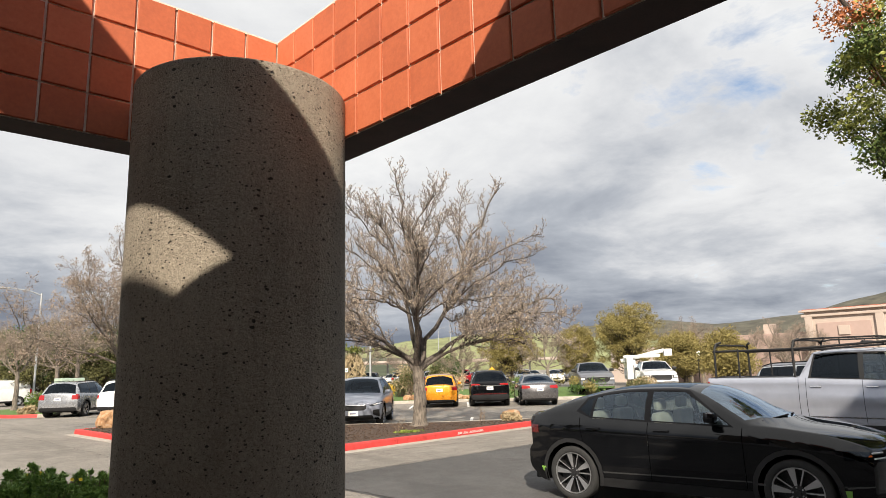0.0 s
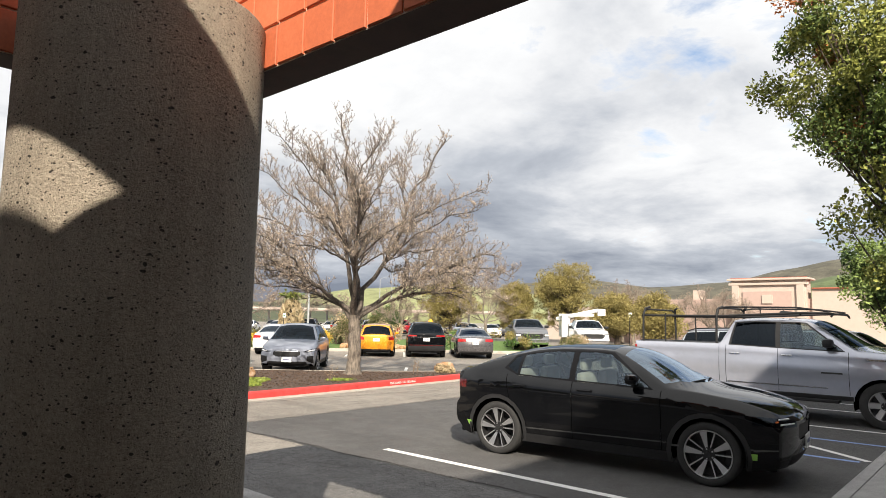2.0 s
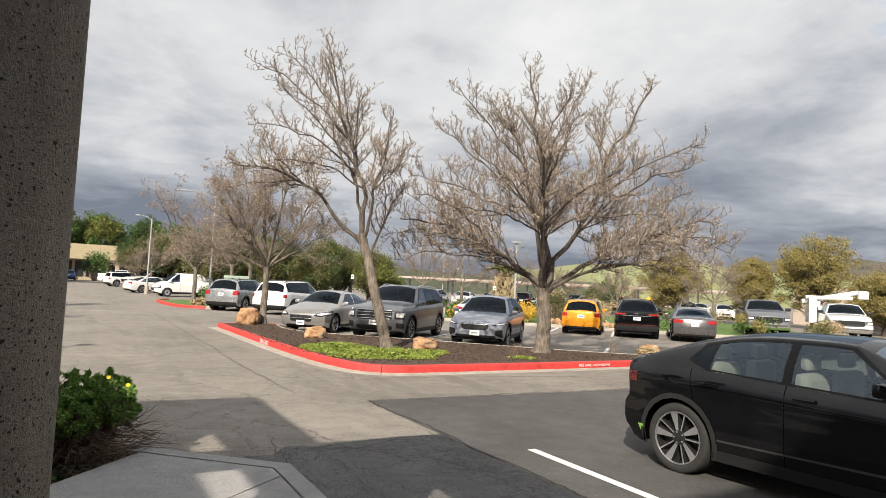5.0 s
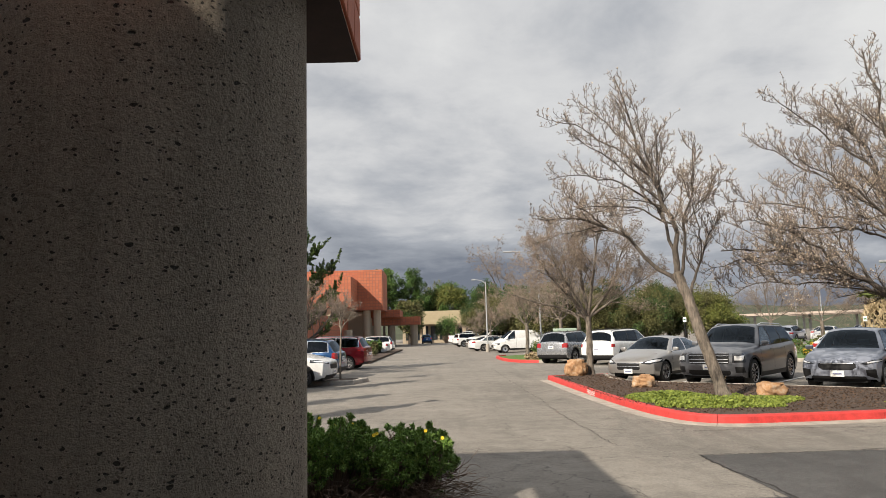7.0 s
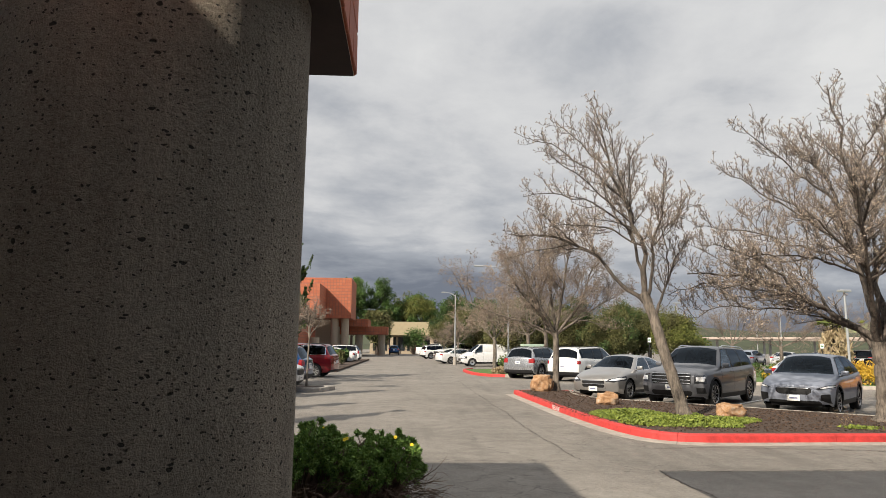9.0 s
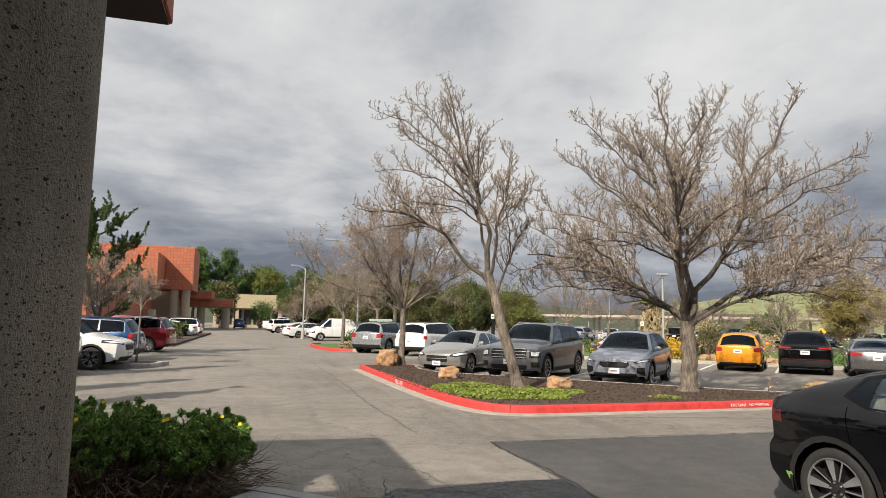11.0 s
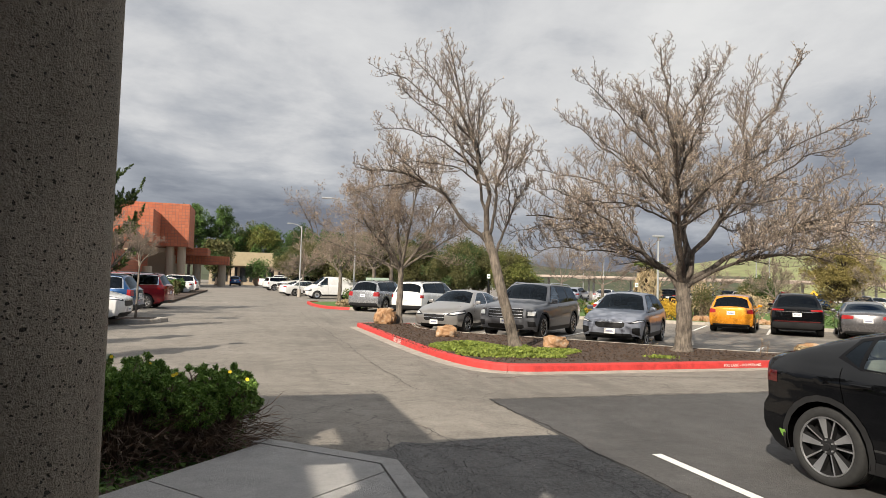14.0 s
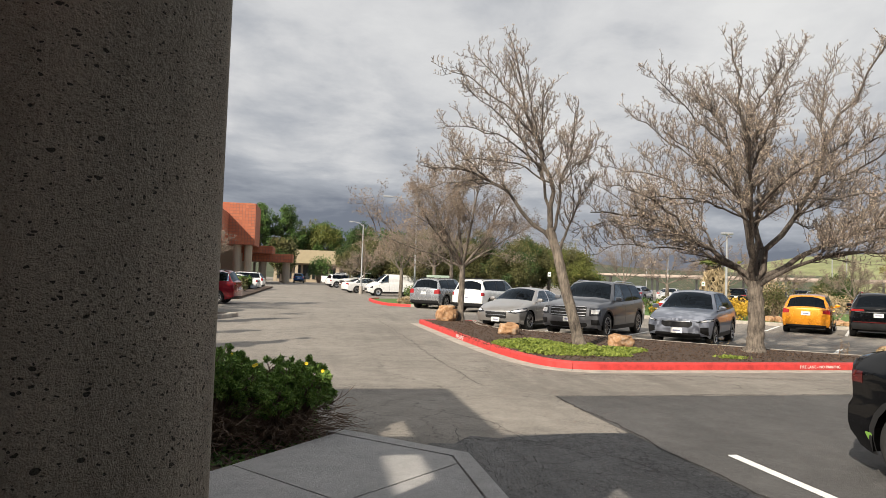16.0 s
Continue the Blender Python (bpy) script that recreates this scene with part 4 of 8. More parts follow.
# black fastback by the portico
spec = dict(length=4.60, width=1.86, wheel=0.352, arch=0.40, lip=0.055, axles=(1.41, -1.32), sill=0.22, lift=0.05, bow=(0.20, 0.25), power=2.8, roof_half=0.60, cladding=True, clad=0.11, tyre_width=0.245,
            clad_mat=plain("satin_black_cladding", (0.02, 0.02, 0.021), 0.38, vary=0.2),
            flank=[(0, 0.93), (0.12, 0.955), (0.3, 0.975), (0.5, 0.985), (0.68, 0.99), (0.80, 1.0), (0.88, 0.997), (0.95, 0.97), (1.0, 0.935)],
            nose=[(0, 0.12), (0.15, 0.04), (0.4, 0.01), (0.62, 0.0), (0.75, 0.015), (0.9, 0.05), (1.1, 0.1)], tail=[(0, 0.24), (0.12, 0.18), (0.26, 0.09), (0.48, 0.09), (0.56, 0.145), (0.90, 0.135), (1.0, 0.12), (1.12, 0.09), (1.3, 0.11)],
            top=[(-2.30, 1.05), (-2.27, 1.11), (-2.10, 1.135), (-1.85, 1.20), (-1.4, 1.345), (-0.9, 1.45), (-0.45, 1.492), (0.0, 1.498), (0.32, 1.475), (0.50, 1.435), (1.24, 1.09), (1.40, 1.055), (1.75, 1.01), (2.02, 0.955), (2.18, 0.905), (2.27, 0.84), (2.30, 0.78)],
            belt=[(-2.30, 0.99), (-2.15, 1.05), (-1.6, 1.075), (-1.0, 1.07), (-0.25, 1.045), (0.25, 1.03), (0.88, 1.01), (1.3, 0.985), (1.75, 0.935), (2.05, 0.865), (2.2, 0.81), (2.30, 0.74)],
            pillars=(0.97, 0.24, -0.85, -2.05), screen=(1.24, 0.36), rear=(-2.0, -1.05), rear_mat=CLEAR, screen_mat=SKY_SCREEN, roof_in=0.035,
            windows=[(0.76, -0.19, 0.20, -0.21), (-0.27, -0.99, -0.29, -1.0), (-1.03, -1.20, -1.04, -1.12, 0.085)], clear=2, seat=SEAT_PALE, trim_mat=plain("black_window_trim", (0.004, 0.004, 0.005), 0.4, spec=0.15),
            seams=((0.90, 0.0), (-0.22, 0.0), (-1.06, -0.12)), handles=(-0.04, -0.96), handle_z=0.945, rim="wedge", mirror=0.58, stations=(-1.95, -2.2, -2.24),
            plates=((1, 0.50), (-1, 0.58)), roof_glass=(0.20, -0.85, 0.50))
spec["front"] = [("lower_grille", TRIM, across(0.62, 0.26, 0.40), -0.01, False, 0.4), ("grille", TRIM, across(0.46, 0.55, 0.72, 0.06), -0.015, False, 0.3), ("headlight_housing", PRIVACY, rect(0.52, 0.95, 0.70, 0.765, 0.72, 0.825), 0.002, True, 0.42)]
spec["back"] = [("rear_bumper", TRIM, across(0.80, 0.26, 0.42), 0.003, False, 0.3), ("light_bar", DARK_TAIL, across(0.72, 0.885, 0.925, 0.01), 0.003, False, 0.3), ("tail_light", DARK_TAIL, rect(0.62, 0.98, 0.885, 0.96, 0.845, 0.965), 0.003, True, 0.47)]
pol, psh = build_car((8.394, 4.18, 0), -84.1, spec, BLACK, "black electric fastback car parked on dark asphalt, clean and glossy")
for sd in (1, -1):
    for z, y0, y1, m, nm in ((0.800, 0.70, 0.86, LENS_BRIGHT, "headlight"), (0.745, 0.60, 0.84, LENS_BRIGHT, "headlight"), (0.775, 0.875, 0.905, AMBER, "side_marker")):
        pts = [Vector((psh.end_x(1, z, y) + 0.006, sd * y, z)) for y in [y0 + (y1 - y0) * k / 6 for k in range(7)]]
        part(nm, tube_bm(pts, 0.009, 6), m, pol)
    for x in (-1.93, 1.98):
        grid = [[psh.side(x - 0.055 + 0.022 * k, 0.345 + 0.017 * j, 0.005, sd) for k in range(6)] for j in range(5)]
        finish(part("sticker", sheet_bm(grid), GREEN_STICKER, pol, "green permit sticker on the bumper"))
    grid = [[psh.side(1.0 + 0.02 * k, 0.40 + 0.012 * j, 0.003, sd) for k in range(6)] for j in range(3)]
    finish(part("door_badge", sheet_bm(grid), SEAT_DARK, pol, "small grey badge above the sill"))
    part("wiper", tube_bm([Vector((1.21, sd * 0.1, 1.115)), Vector((1.17, sd * 0.35, 1.105)), Vector((1.07, sd * 0.66, 1.075))], 0.011, 6), TRIM, pol)

# silver pickup with ladder rack
spec = dict(length=5.9, width=2.06, wheel=0.41, arch=0.475, lip=0.05, axles=(1.80, -1.85), sill=0.46, lift=0.03, bow=(0.16, 0.03), power=3.5, roof_half=0.74, tyre_width=0.28, clad=0.08, drop=0.05,
            flank=[(0, 0.955), (0.1, 0.97), (0.24, 0.972), (0.30, 0.99), (0.5, 1.0), (0.72, 0.99), (0.78, 0.978), (0.93, 0.972), (1.0, 0.95)],
            plan=[(-2.95, 1.0), (-1.0, 1.02), (1.2, 1.03), (2.3, 1.01), (2.95, 0.96)],
            nose=[(0, 0.06), (0.15, 0.0), (0.35, 0.0), (0.4, 0.05), (0.9, 0.05), (1.0, 0.10), (1.3, 0.2)], tail=[(0, 0.0), (0.25, 0.0), (0.3, 0.05), (1.3, 0.06)],
            top=[(-2.95, 1.44), (-1.05, 1.45), (-1.03, 1.46), (-0.97, 1.70), (-0.90, 1.88), (-0.80, 1.935), (-0.3, 1.965), (0.36, 1.96), (0.65, 1.925), (0.83, 1.86), (1.50, 1.46), (1.66, 1.42), (2.25, 1.36), (2.7, 1.28), (2.88, 1.18), (2.95, 1.12)],
            belt=[(-2.95, 1.40), (-1.0, 1.40), (0.0, 1.37), (0.95, 1.345), (1.3, 1.335), (2.2, 1.28), (2.7, 1.20), (2.95, 1.08)],
            pillars=(1.40, 0.58, -0.80, -1.02), screen=(1.54, 0.67), rear=(-1.015, -0.90), roof_in=0.05,
            windows=[(1.18, 0.12, 0.52, 0.10), (0.04, -0.80, 0.01, -0.74)], clear=1, seats=(0.38, -0.50),
            seams=((1.27, 0.0), (0.08, 0.0), (-0.90, 0.0), (-1.035, 0.0)), handles=(0.24, -0.72), handle_z=1.235, handle_mat=CHROME, mirror_mat=TRIM, mirror=0.96, mirror_size=1.35, rim="six", bed=(-2.90, -1.06, 0.93),
            front=[("bumper", CHROME, across(0.96, 0.48, 0.72), 0.01, False, 0.35), ("grille", TRIM, across(0.62, 0.80, 1.10), -0.01, False, 0.4), ("headlight", LAMP, rect(0.64, 0.99, 0.92, 1.10), 0.004, True, 0.4), ("headlight_lens", LENS_BRIGHT, rect(0.70, 0.93, 0.96, 1.06), 0.006, True, 0.4)],
            back=[("rear_bumper", CHROME, across(0.98, 0.48, 0.70), 0.03, False, 0.2), ("tail_light", TAIL, rect(0.86, 1.05, 0.95, 1.34), 0.004, True, 0.12)], plates=((-1, 0.80),))
truck_spec = spec
truck, tsh = build_car((15.03, 3.66, 0), -90, spec, TRUCK_SILVER, "silver crew-cab pickup with a black steel ladder rack", "pickup truck", name="pickup_truck")
for sd in (1, -1):
    part("running_board", box_bm((-0.9, sd * 0.95 - 0.09, 0.40), (1.1, sd * 0.95 + 0.09, 0.46), 0.02), TRIM, truck)
    part("rack_rail", tube_bm([(-2.75, sd * 0.86, 1.98), (-1.05, sd * 0.86, 1.98), (0.60, sd * 0.86, 2.06), (0.92, sd * 0.80, 2.06), (1.0, sd * 0.7, 2.04)], 0.024, 8), TRIM, truck, "black steel rack rail")
    part("rack_rail", tube_bm([(-1.10, sd * 0.82, 2.02), (-1.06, sd * 0.84, 2.14), (-0.9, sd * 0.86, 2.17), (0.40, sd * 0.86, 2.16), (0.94, sd * 0.80, 2.09)], 0.018, 8), TRIM, truck)
    for x in (-0.25,):
        part("rack_strut", tube_bm([(x, sd * 0.86, 2.03), (x, sd * 0.86, 2.165)], 0.014, 6), TRIM, truck)
    for x in (-2.7, -1.1):
        part("rack_post", tube_bm([(x, sd * 0.92, 1.42), (x, sd * 0.90, 2.0), (x + 0.02, sd * 0.84, 2.14), (x + 0.1, sd * 0.76, 2.18)], 0.025, 8), TRIM, truck)
    for x in (-2.2,):
        part("rack_strut", tube_bm([(x, sd * 0.90, 1.42), (x, sd * 0.88, 2.03)], 0.018, 8), TRIM, truck)
    grid = [[tsh.side(-0.88 + 0.05 * k, 0.655 + 0.012 * j, 0.010, sd) for k in range(37)] for j in range(3)]
    finish(part("chrome_strip", sheet_bm(grid), CHROME, truck))
    grid = [[tsh.side(0.82 + 0.05 * k, 0.93 + 0.015 * j, 0.005, sd) for k in range(8)] for j in range(3)]
    finish(part("door_badge", sheet_bm(grid), TRIM, truck, "small dark badge on the door"))
    grid = [[tsh.side(1.55 + 0.04 * k, 1.20 + 0.012 * j, 0.005, sd) for k in range(9)] for j in range(3)]
    finish(part("bonnet_badge", sheet_bm(grid), CHROME, truck))
for x, z in ((-2.7, 2.12), (-1.1, 2.16), (0.1, 2.08), (1.0, 2.04)):
    part("rack_crossbar", tube_bm([(x, 0.86, z - 0.05), (x, 0.7, z), (x, -0.7, z), (x, -0.86, z - 0.05)], 0.02, 8), TRIM, truck)

# front row, nosed in to the planted island
f_ = faces_of([(0.50, 0.70), (0.62, 0.685), (0.90, 0.74), (0.95, 0.80), (0.78, 0.80)], (0.42, 0.55, 0.73, 0.10), (0.62, 0.24, 0.40), rect(0.55, 0.95, 0.78, 0.92), (0.7, 0.25, 0.4), lamp_reach=0.62, fog=rect(0.62, 0.82, 0.42, 0.56, 0.34, 0.58))
sub, sh = build_car((13.95, 18.95, 0), 225, suv_spec(4.48, 1.80, 1.60, 0.345, 0.0, sill=0.25, grille_bars=(0.715,), grille_half=0.36, plates=((1, 0.46),), rails=False, roof_glass=(0.1, -0.5, 0.4),
    top=[(-2.24, 1.05), (-2.17, 1.12), (-2.10, 1.17), (-1.78, 1.44), (-1.6, 1.50), (-0.7, 1.58), (-0.1, 1.59), (0.36, 1.55), (0.55, 1.49), (1.20, 1.09), (1.36, 1.05), (1.75, 0.98), (2.05, 0.90), (2.19, 0.83), (2.24, 0.78)],
    belt=[(-2.24, 1.0), (-1.84, 1.06), (-0.5, 1.01), (0.6, 0.98), (1.15, 0.965), (1.75, 0.90), (2.1, 0.82), (2.24, 0.74)], **f_), GREYBLUE, "grey-blue compact crossover nosed up to the planted island")
f_ = faces_of(rect(0.66, 0.97, 0.70, 0.95), (0.58, 0.66, 0.96, 0.05), (0.60, 0.34, 0.48), rect(0.78, 1.0, 0.8, 1.15), (0.85, 0.3, 0.5), lamp_reach=0.32, fog=rect(0.72, 0.92, 0.42, 0.58))
kia, sh = build_car((11.85, 21.45, 0), 225, suv_spec(5.0, 1.99, 1.78, 0.385, 0.6, rim="ten", grille_bars=(0.70, 0.79, 0.89, 0.965), grille_half=0.56, plates=((1, 0.57),), rail_mat=CHROME, seams=((1.02, 0.0), (-0.03, 0.0), (-1.05, -0.03)), **f_), GRAPHITE, "dark grey three-row sport utility car behind the leaning tree")
f_ = faces_of([(0.44, 0.60), (0.70, 0.575), (0.93, 0.66), (0.95, 0.76), (0.86, 0.77), (0.55, 0.68)], (0.40, 0.40, 0.62, 0.05), (0.55, 0.22, 0.30), rect(0.5, 0.95, 0.78, 0.92), (0.6, 0.2, 0.3), lamp_reach=0.70)
mal, sh = build_car((10.2, 23.9, 0), 225, sedan_spec(4.85, 1.79, 1.46, 0.33, handle_mat=CHROME, grille_bars=(0.515, 0.62), grille_half=0.40, plates=((1, 0.36),), trim_mat=CHROME, **f_), TAUPE, "silver four-door sedan nosed up to the planted island")

# back row, tails to the lane
GENERIC = faces_of([(0.52, 0.70), (0.92, 0.74), (0.95, 0.84), (0.58, 0.80)], (0.42, 0.56, 0.80, 0.06), (0.62, 0.28, 0.42), rect(0.62, 0.98, 0.84, 1.06, 0.84, 1.10), (0.85, 0.26, 0.48))
LOW = faces_of([(0.50, 0.60), (0.90, 0.64), (0.95, 0.74), (0.58, 0.70)], (0.38, 0.45, 0.62, 0.06), (0.6, 0.24, 0.36), rect(0.46, 0.95, 0.80, 0.91, 0.78, 0.95), (0.75, 0.21, 0.34))
f_ = faces_of([(0.50, 0.66), (0.90, 0.70), (0.95, 0.82), (0.58, 0.76)], (0.4, 0.5, 0.7, 0.06), (0.6, 0.26, 0.4), rect(0.58, 0.90, 0.80, 0.93, 0.78, 1.0), (0.70, 0.24, 0.36))
org, sh = build_car((22.8, 24.4, 0), 45, suv_spec(4.37, 1.77, 1.56, 0.33, 0.5, sill=0.22, cladding=False, rails=False, plates=((-1, 0.80),), **f_), ORANGE, "bright orange hatchback parked tail out")
f_ = faces_of([(0.52, 0.74), (0.95, 0.78), (0.95, 0.88), (0.58, 0.84)], (0.5, 0.6, 0.82, 0.06), (0.7, 0.3, 0.45), rect(0.46, 0.97, 1.0, 1.055, 0.985, 1.07), (0.88, 0.30, 0.56))
f_["back"].append(("reflector_strip", DARK_TAIL, across(0.80, 0.575, 0.61, 0.01), 0.006, False, 0.25))
f_["back"].append(("chrome_strip", CHROME, across(0.72, 0.955, 0.975, 0.005), 0.005, False, 0.2))
bsv, sh = build_car((24.45, 22.7, 0), 45, suv_spec(4.8, 1.92, 1.70, 0.37, 0.2, plates=((-1, 0.85),), trim_mat=CHROME, **f_), BLACK, "black mid-size sport utility car parked tail out")
inf, sh = build_car((25.9, 20.9, 0), 45, sedan_spec(4.79, 1.82, 1.45, 0.34, handle_mat=CHROME, plates=((-1, 0.74),), **LOW), MIDGREY, "grey sedan parked tail out beside the hedge")
wht, sh = build_car((19.5, 28.1, 0), 45, sedan_spec(4.7, 1.80, 1.44, 0.33, plates=((-1, 0.74),), **LOW), WHITE, "white sedan parked in the back row")

# further along the drive
edg, sh = build_car((9.75, 37.3, 0), 52, suv_spec(4.72, 1.93, 1.70, 0.37, plates=((-1, 0.86),), **GENERIC), SILVER, "silver crossover parked tail out past the island")
f_ = faces_of([(0.52, 0.74), (0.95, 0.74), (0.95, 0.88), (0.58, 0.88)], (0.5, 0.72, 0.9, 0.06), (0.7, 0.3, 0.45), rect(0.80, 1.0, 0.86, 1.02), (0.9, 0.28, 0.48))
flx, sh = build_car((11.9, 34.8, 0), 45, suv_spec(5.1, 1.93, 1.73, 0.37, 1.0, plates=((-1, 0.75),), **f_), WHITE, "white boxy wagon parked tail out", "car")
vanspec = suv_spec(4.6, 1.84, 1.88, 0.33, 1.0, rails=False, cladding=False, rim="steel", windows=[(1.30, 0.55, 0.62, 0.50)], handles=(0.5,), seams=((1.32, 0.0), (0.42, 0.0)),
                   top=[(-2.3, 1.2), (-2.27, 1.5), (-2.22, 1.78), (-2.05, 1.86), (0.2, 1.88), (0.62, 1.84), (0.80, 1.76), (1.60, 1.22), (1.78, 1.14), (2.1, 0.98), (2.24, 0.86), (2.3, 0.78)],
                   belt=[(-2.3, 1.15), (-2.1, 1.2), (0.3, 1.17), (1.4, 1.08), (1.9, 0.98), (2.2, 0.84), (2.3, 0.74)], pillars=(1.5, 0.60, -2.1, -2.28), screen=(1.62, 0.70), rear=(-2.28, -2.22), roof_half=0.76,
                   **faces_of([(0.50, 0.62), (0.90, 0.66), (0.95, 0.86), (0.62, 0.80)], (0.45, 0.45, 0.66, 0.06), (0.6, 0.24, 0.36), rect(0.80, 1.0, 0.85, 1.2), (0.8, 0.24, 0.42)))
van, sh = build_car((9.2, 56.5, 0), 188, vanspec, WHITE, "white compact cargo van parked past the trees", "van", name="cargo_van")

# along the building
f_ = faces_of([(0.52, 0.74), (0.95, 0.74), (0.95, 0.84), (0.58, 0.84)], (0.5, 0.62, 0.8, 0.06), (0.7, 0.3, 0.45), rect(0.60, 1.0, 0.98, 1.08, 0.96, 1.16), (0.9, 0.24, 0.40), tail_reach=0.42)
red, sh = build_car((-3.85, 36.6, 0), 172, suv_spec(5.17, 2.0, 1.77, 0.36, 0.5, cladding=False, plates=((-1, 0.80),), trim_mat=CHROME, rim="ten", **f_), RED, "dark red minivan parked nose to the building", "minivan", name="minivan")
f_ = faces_of([(0.48, 0.78), (0.92, 0.86), (0.95, 0.97), (0.80, 0.95), (0.5, 0.84)], (0.42, 0.62, 0.82, 0.06), (0.66, 0.3, 0.42), rect(0.72, 1.0, 0.85, 1.3), (0.85, 0.26, 0.48), lamp_reach=0.62)
crv, sh = build_car((-3.65, 25.0, 0), -8, suv_spec(4.6, 1.85, 1.68, 0.36, grille_bars=(0.80,), grille_half=0.42, plates=((1, 0.52),), **f_), WHITE, "white crossover parked tail to the building")
blu, sh = build_car((-3.9, 29.0, 0), 172, suv_spec(4.6, 1.86, 1.68, 0.36, plates=((-1, 0.86),), trim_mat=CHROME, **GENERIC), BLUE, "blue sport utility car beside the red minivan")
sil, sh = build_car((-4.75, 22.3, 0), 176, suv_spec(4.7, 1.88, 1.70, 0.36, plates=((-1, 0.80),), **GENERIC), SILVER, "silver crossover parked nose to the building")

# over the far lane
bpk = dict(truck_spec, rim="steel")
pk2, sh = build_car((34.2, 23.2, 0), 222, bpk, GRAPHITE, "dark grey pickup facing the drive", "pickup truck", name="pickup_truck")
ut, sh = build_car((38.5, 21.4, 0), 218, bpk, WHITE, "white utility truck with a folded boom lift", "utility truck", name="utility_truck")
part("service_box", box_bm((-2.9, -1.0, 1.4), (-1.05, 1.0, 1.75), 0.03), WHITE, ut)
part("boom_base", tube_bm([(-1.6, -1.0, 1.7), (-1.6, -1.0, 2.05)], 0.18, 12), WHITE, ut)
part("boom", tube_bm([(-1.7, -1.75, 2.0), (-1.3, 1.0, 2.62)], 0.13, 8), WHITE, ut)
part("boom_arm", tube_bm([(-1.4, -1.6, 2.25), (-1.2, 0.7, 2.28)], 0.10, 8), WHITE, ut)
part("bucket", box_bm((-1.5, 0.95, 2.25), (-1.0, 1.45, 2.7), 0.05), WHITE, ut)
part("tool_locker", box_bm((-2.9, -1.45, 0.8), (-1.1, -1.05, 2.3), 0.03), WHITE, ut)
pk3, sh = build_car((7.0, 99.0, 0), -12, bpk, WHITE, "white pickup truck parked far along the drive", "pickup truck", name="pickup_truck")
sv2, sh = build_car((19.6, 5.4, 0), -90, suv_spec(4.7, 1.88, 1.72, 0.37, plates=((-1, 0.86),), trim_mat=CHROME, **GENERIC), GRAPHITE, "grey crossover beyond the pickup")
sv3, sh = build_car((23.2, 4.1, 0), -90, suv_spec(4.7, 1.88, 1.70, 0.37, clear=2, plates=((-1, 0.86),), **GENERIC), SILVER, "pale silver crossover beyond the pickup")

# rows in the far lots
far = [(wht, "white"), (inf, "silver"), (edg, "silver"), (bsv, "black"), (red, "red"), (blu, "blue"), (sub, "grey-blue"), (mal, "taupe")]
rnd = random.Random(4)
n = 0
for k in range(22):
    kind, colour = far[rnd.choice((0, 0, 1, 2, 3, 4, 5, 6, 7, 1))]
    f = k / 21
    row = k % 2
    x, y = 34 + 24 * f + 4 * row, 66 - 24 * f + 4 * row
    c2 = copy_thing(kind, pose(x, y, 0, 0, 0, 45 + 180 * rnd.choice((0, 1))))
    c2["label"], c2["group"] = f"{colour} car in a row of the far car park", "cars in the far car park"
for x, y, a, kind, colour in ((7.6, 64, 20, wht, "white"), (6.9, 86, 20, flx, "white"), (-4.4, 62, 175, wht, "white"), (-4.2, 66, 175, crv, "white"), (0.5, 118, 90, blu, "blue"), (8.5, 78, 200, wht, "white"), (7.2, 95, 20, flx, "white")):
    c2 = copy_thing(kind, pose(x, y, 0, 0, 0, a))
    c2["label"], c2["group"] = f"{colour} car parked far along the drive", "cars along the drive"
for x, y, a in ((8.3, 70, 200),):
    c2 = copy_thing(pk3, pose(x, y, 0, 0, 0, a))
    c2["label"], c2["group"] = "white pickup truck parked far along the drive", "cars along the drive"

# ---- planting ----


def bark(name, a, b, scale=6.0):
    def build(t, bs):
        v = world_place(t)
        st = node(t, "ShaderNodeTexNoise", Scale=1.0, Detail=6.0, Roughness=0.65)
        link(t, world_place(t, (scale * 4, scale * 4, scale * 0.6)), st.inputs["Vector"])
        pa = noise_of(t, v, 4.0, 5, 0.6)
        w = math_node(t, "ADD", math_node(t, "MULTIPLY", st.outputs["Fac"], 0.6), math_node(t, "MULTIPLY", pa, 0.4))
        link(t, ramp(t, w, [(0.36, a), (0.62, b)]), bs.inputs["Base Color"])
        bs.inputs["Roughness"].default_value = 0.9
        bump(t, bs, st.outputs["Fac"], 1.0, 0.05)
    return material(name, build)


def leaf(name, lo, hi, rough=0.6, through=0.25):
    def build(t, b):
        g = node(t, "ShaderNodeNewGeometry")
        big = noise_of(t, world_place(t), 0.9, 4)
        w = math_node(t, "ADD", math_node(t, "MULTIPLY", g.outputs["Random Per Island"], 0.6), math_node(t, "MULTIPLY", big, 0.4))
        link(t, ramp(t, w, [(0.15, lo), (0.85, hi)]), b.inputs["Base Color"])
        b.inputs["Roughness"].default_value = rough
        b.inputs["Subsurface Weight"].default_value = 0.0
        b.inputs["Specular IOR Level"].default_value = 0.3
    return material(name, build)


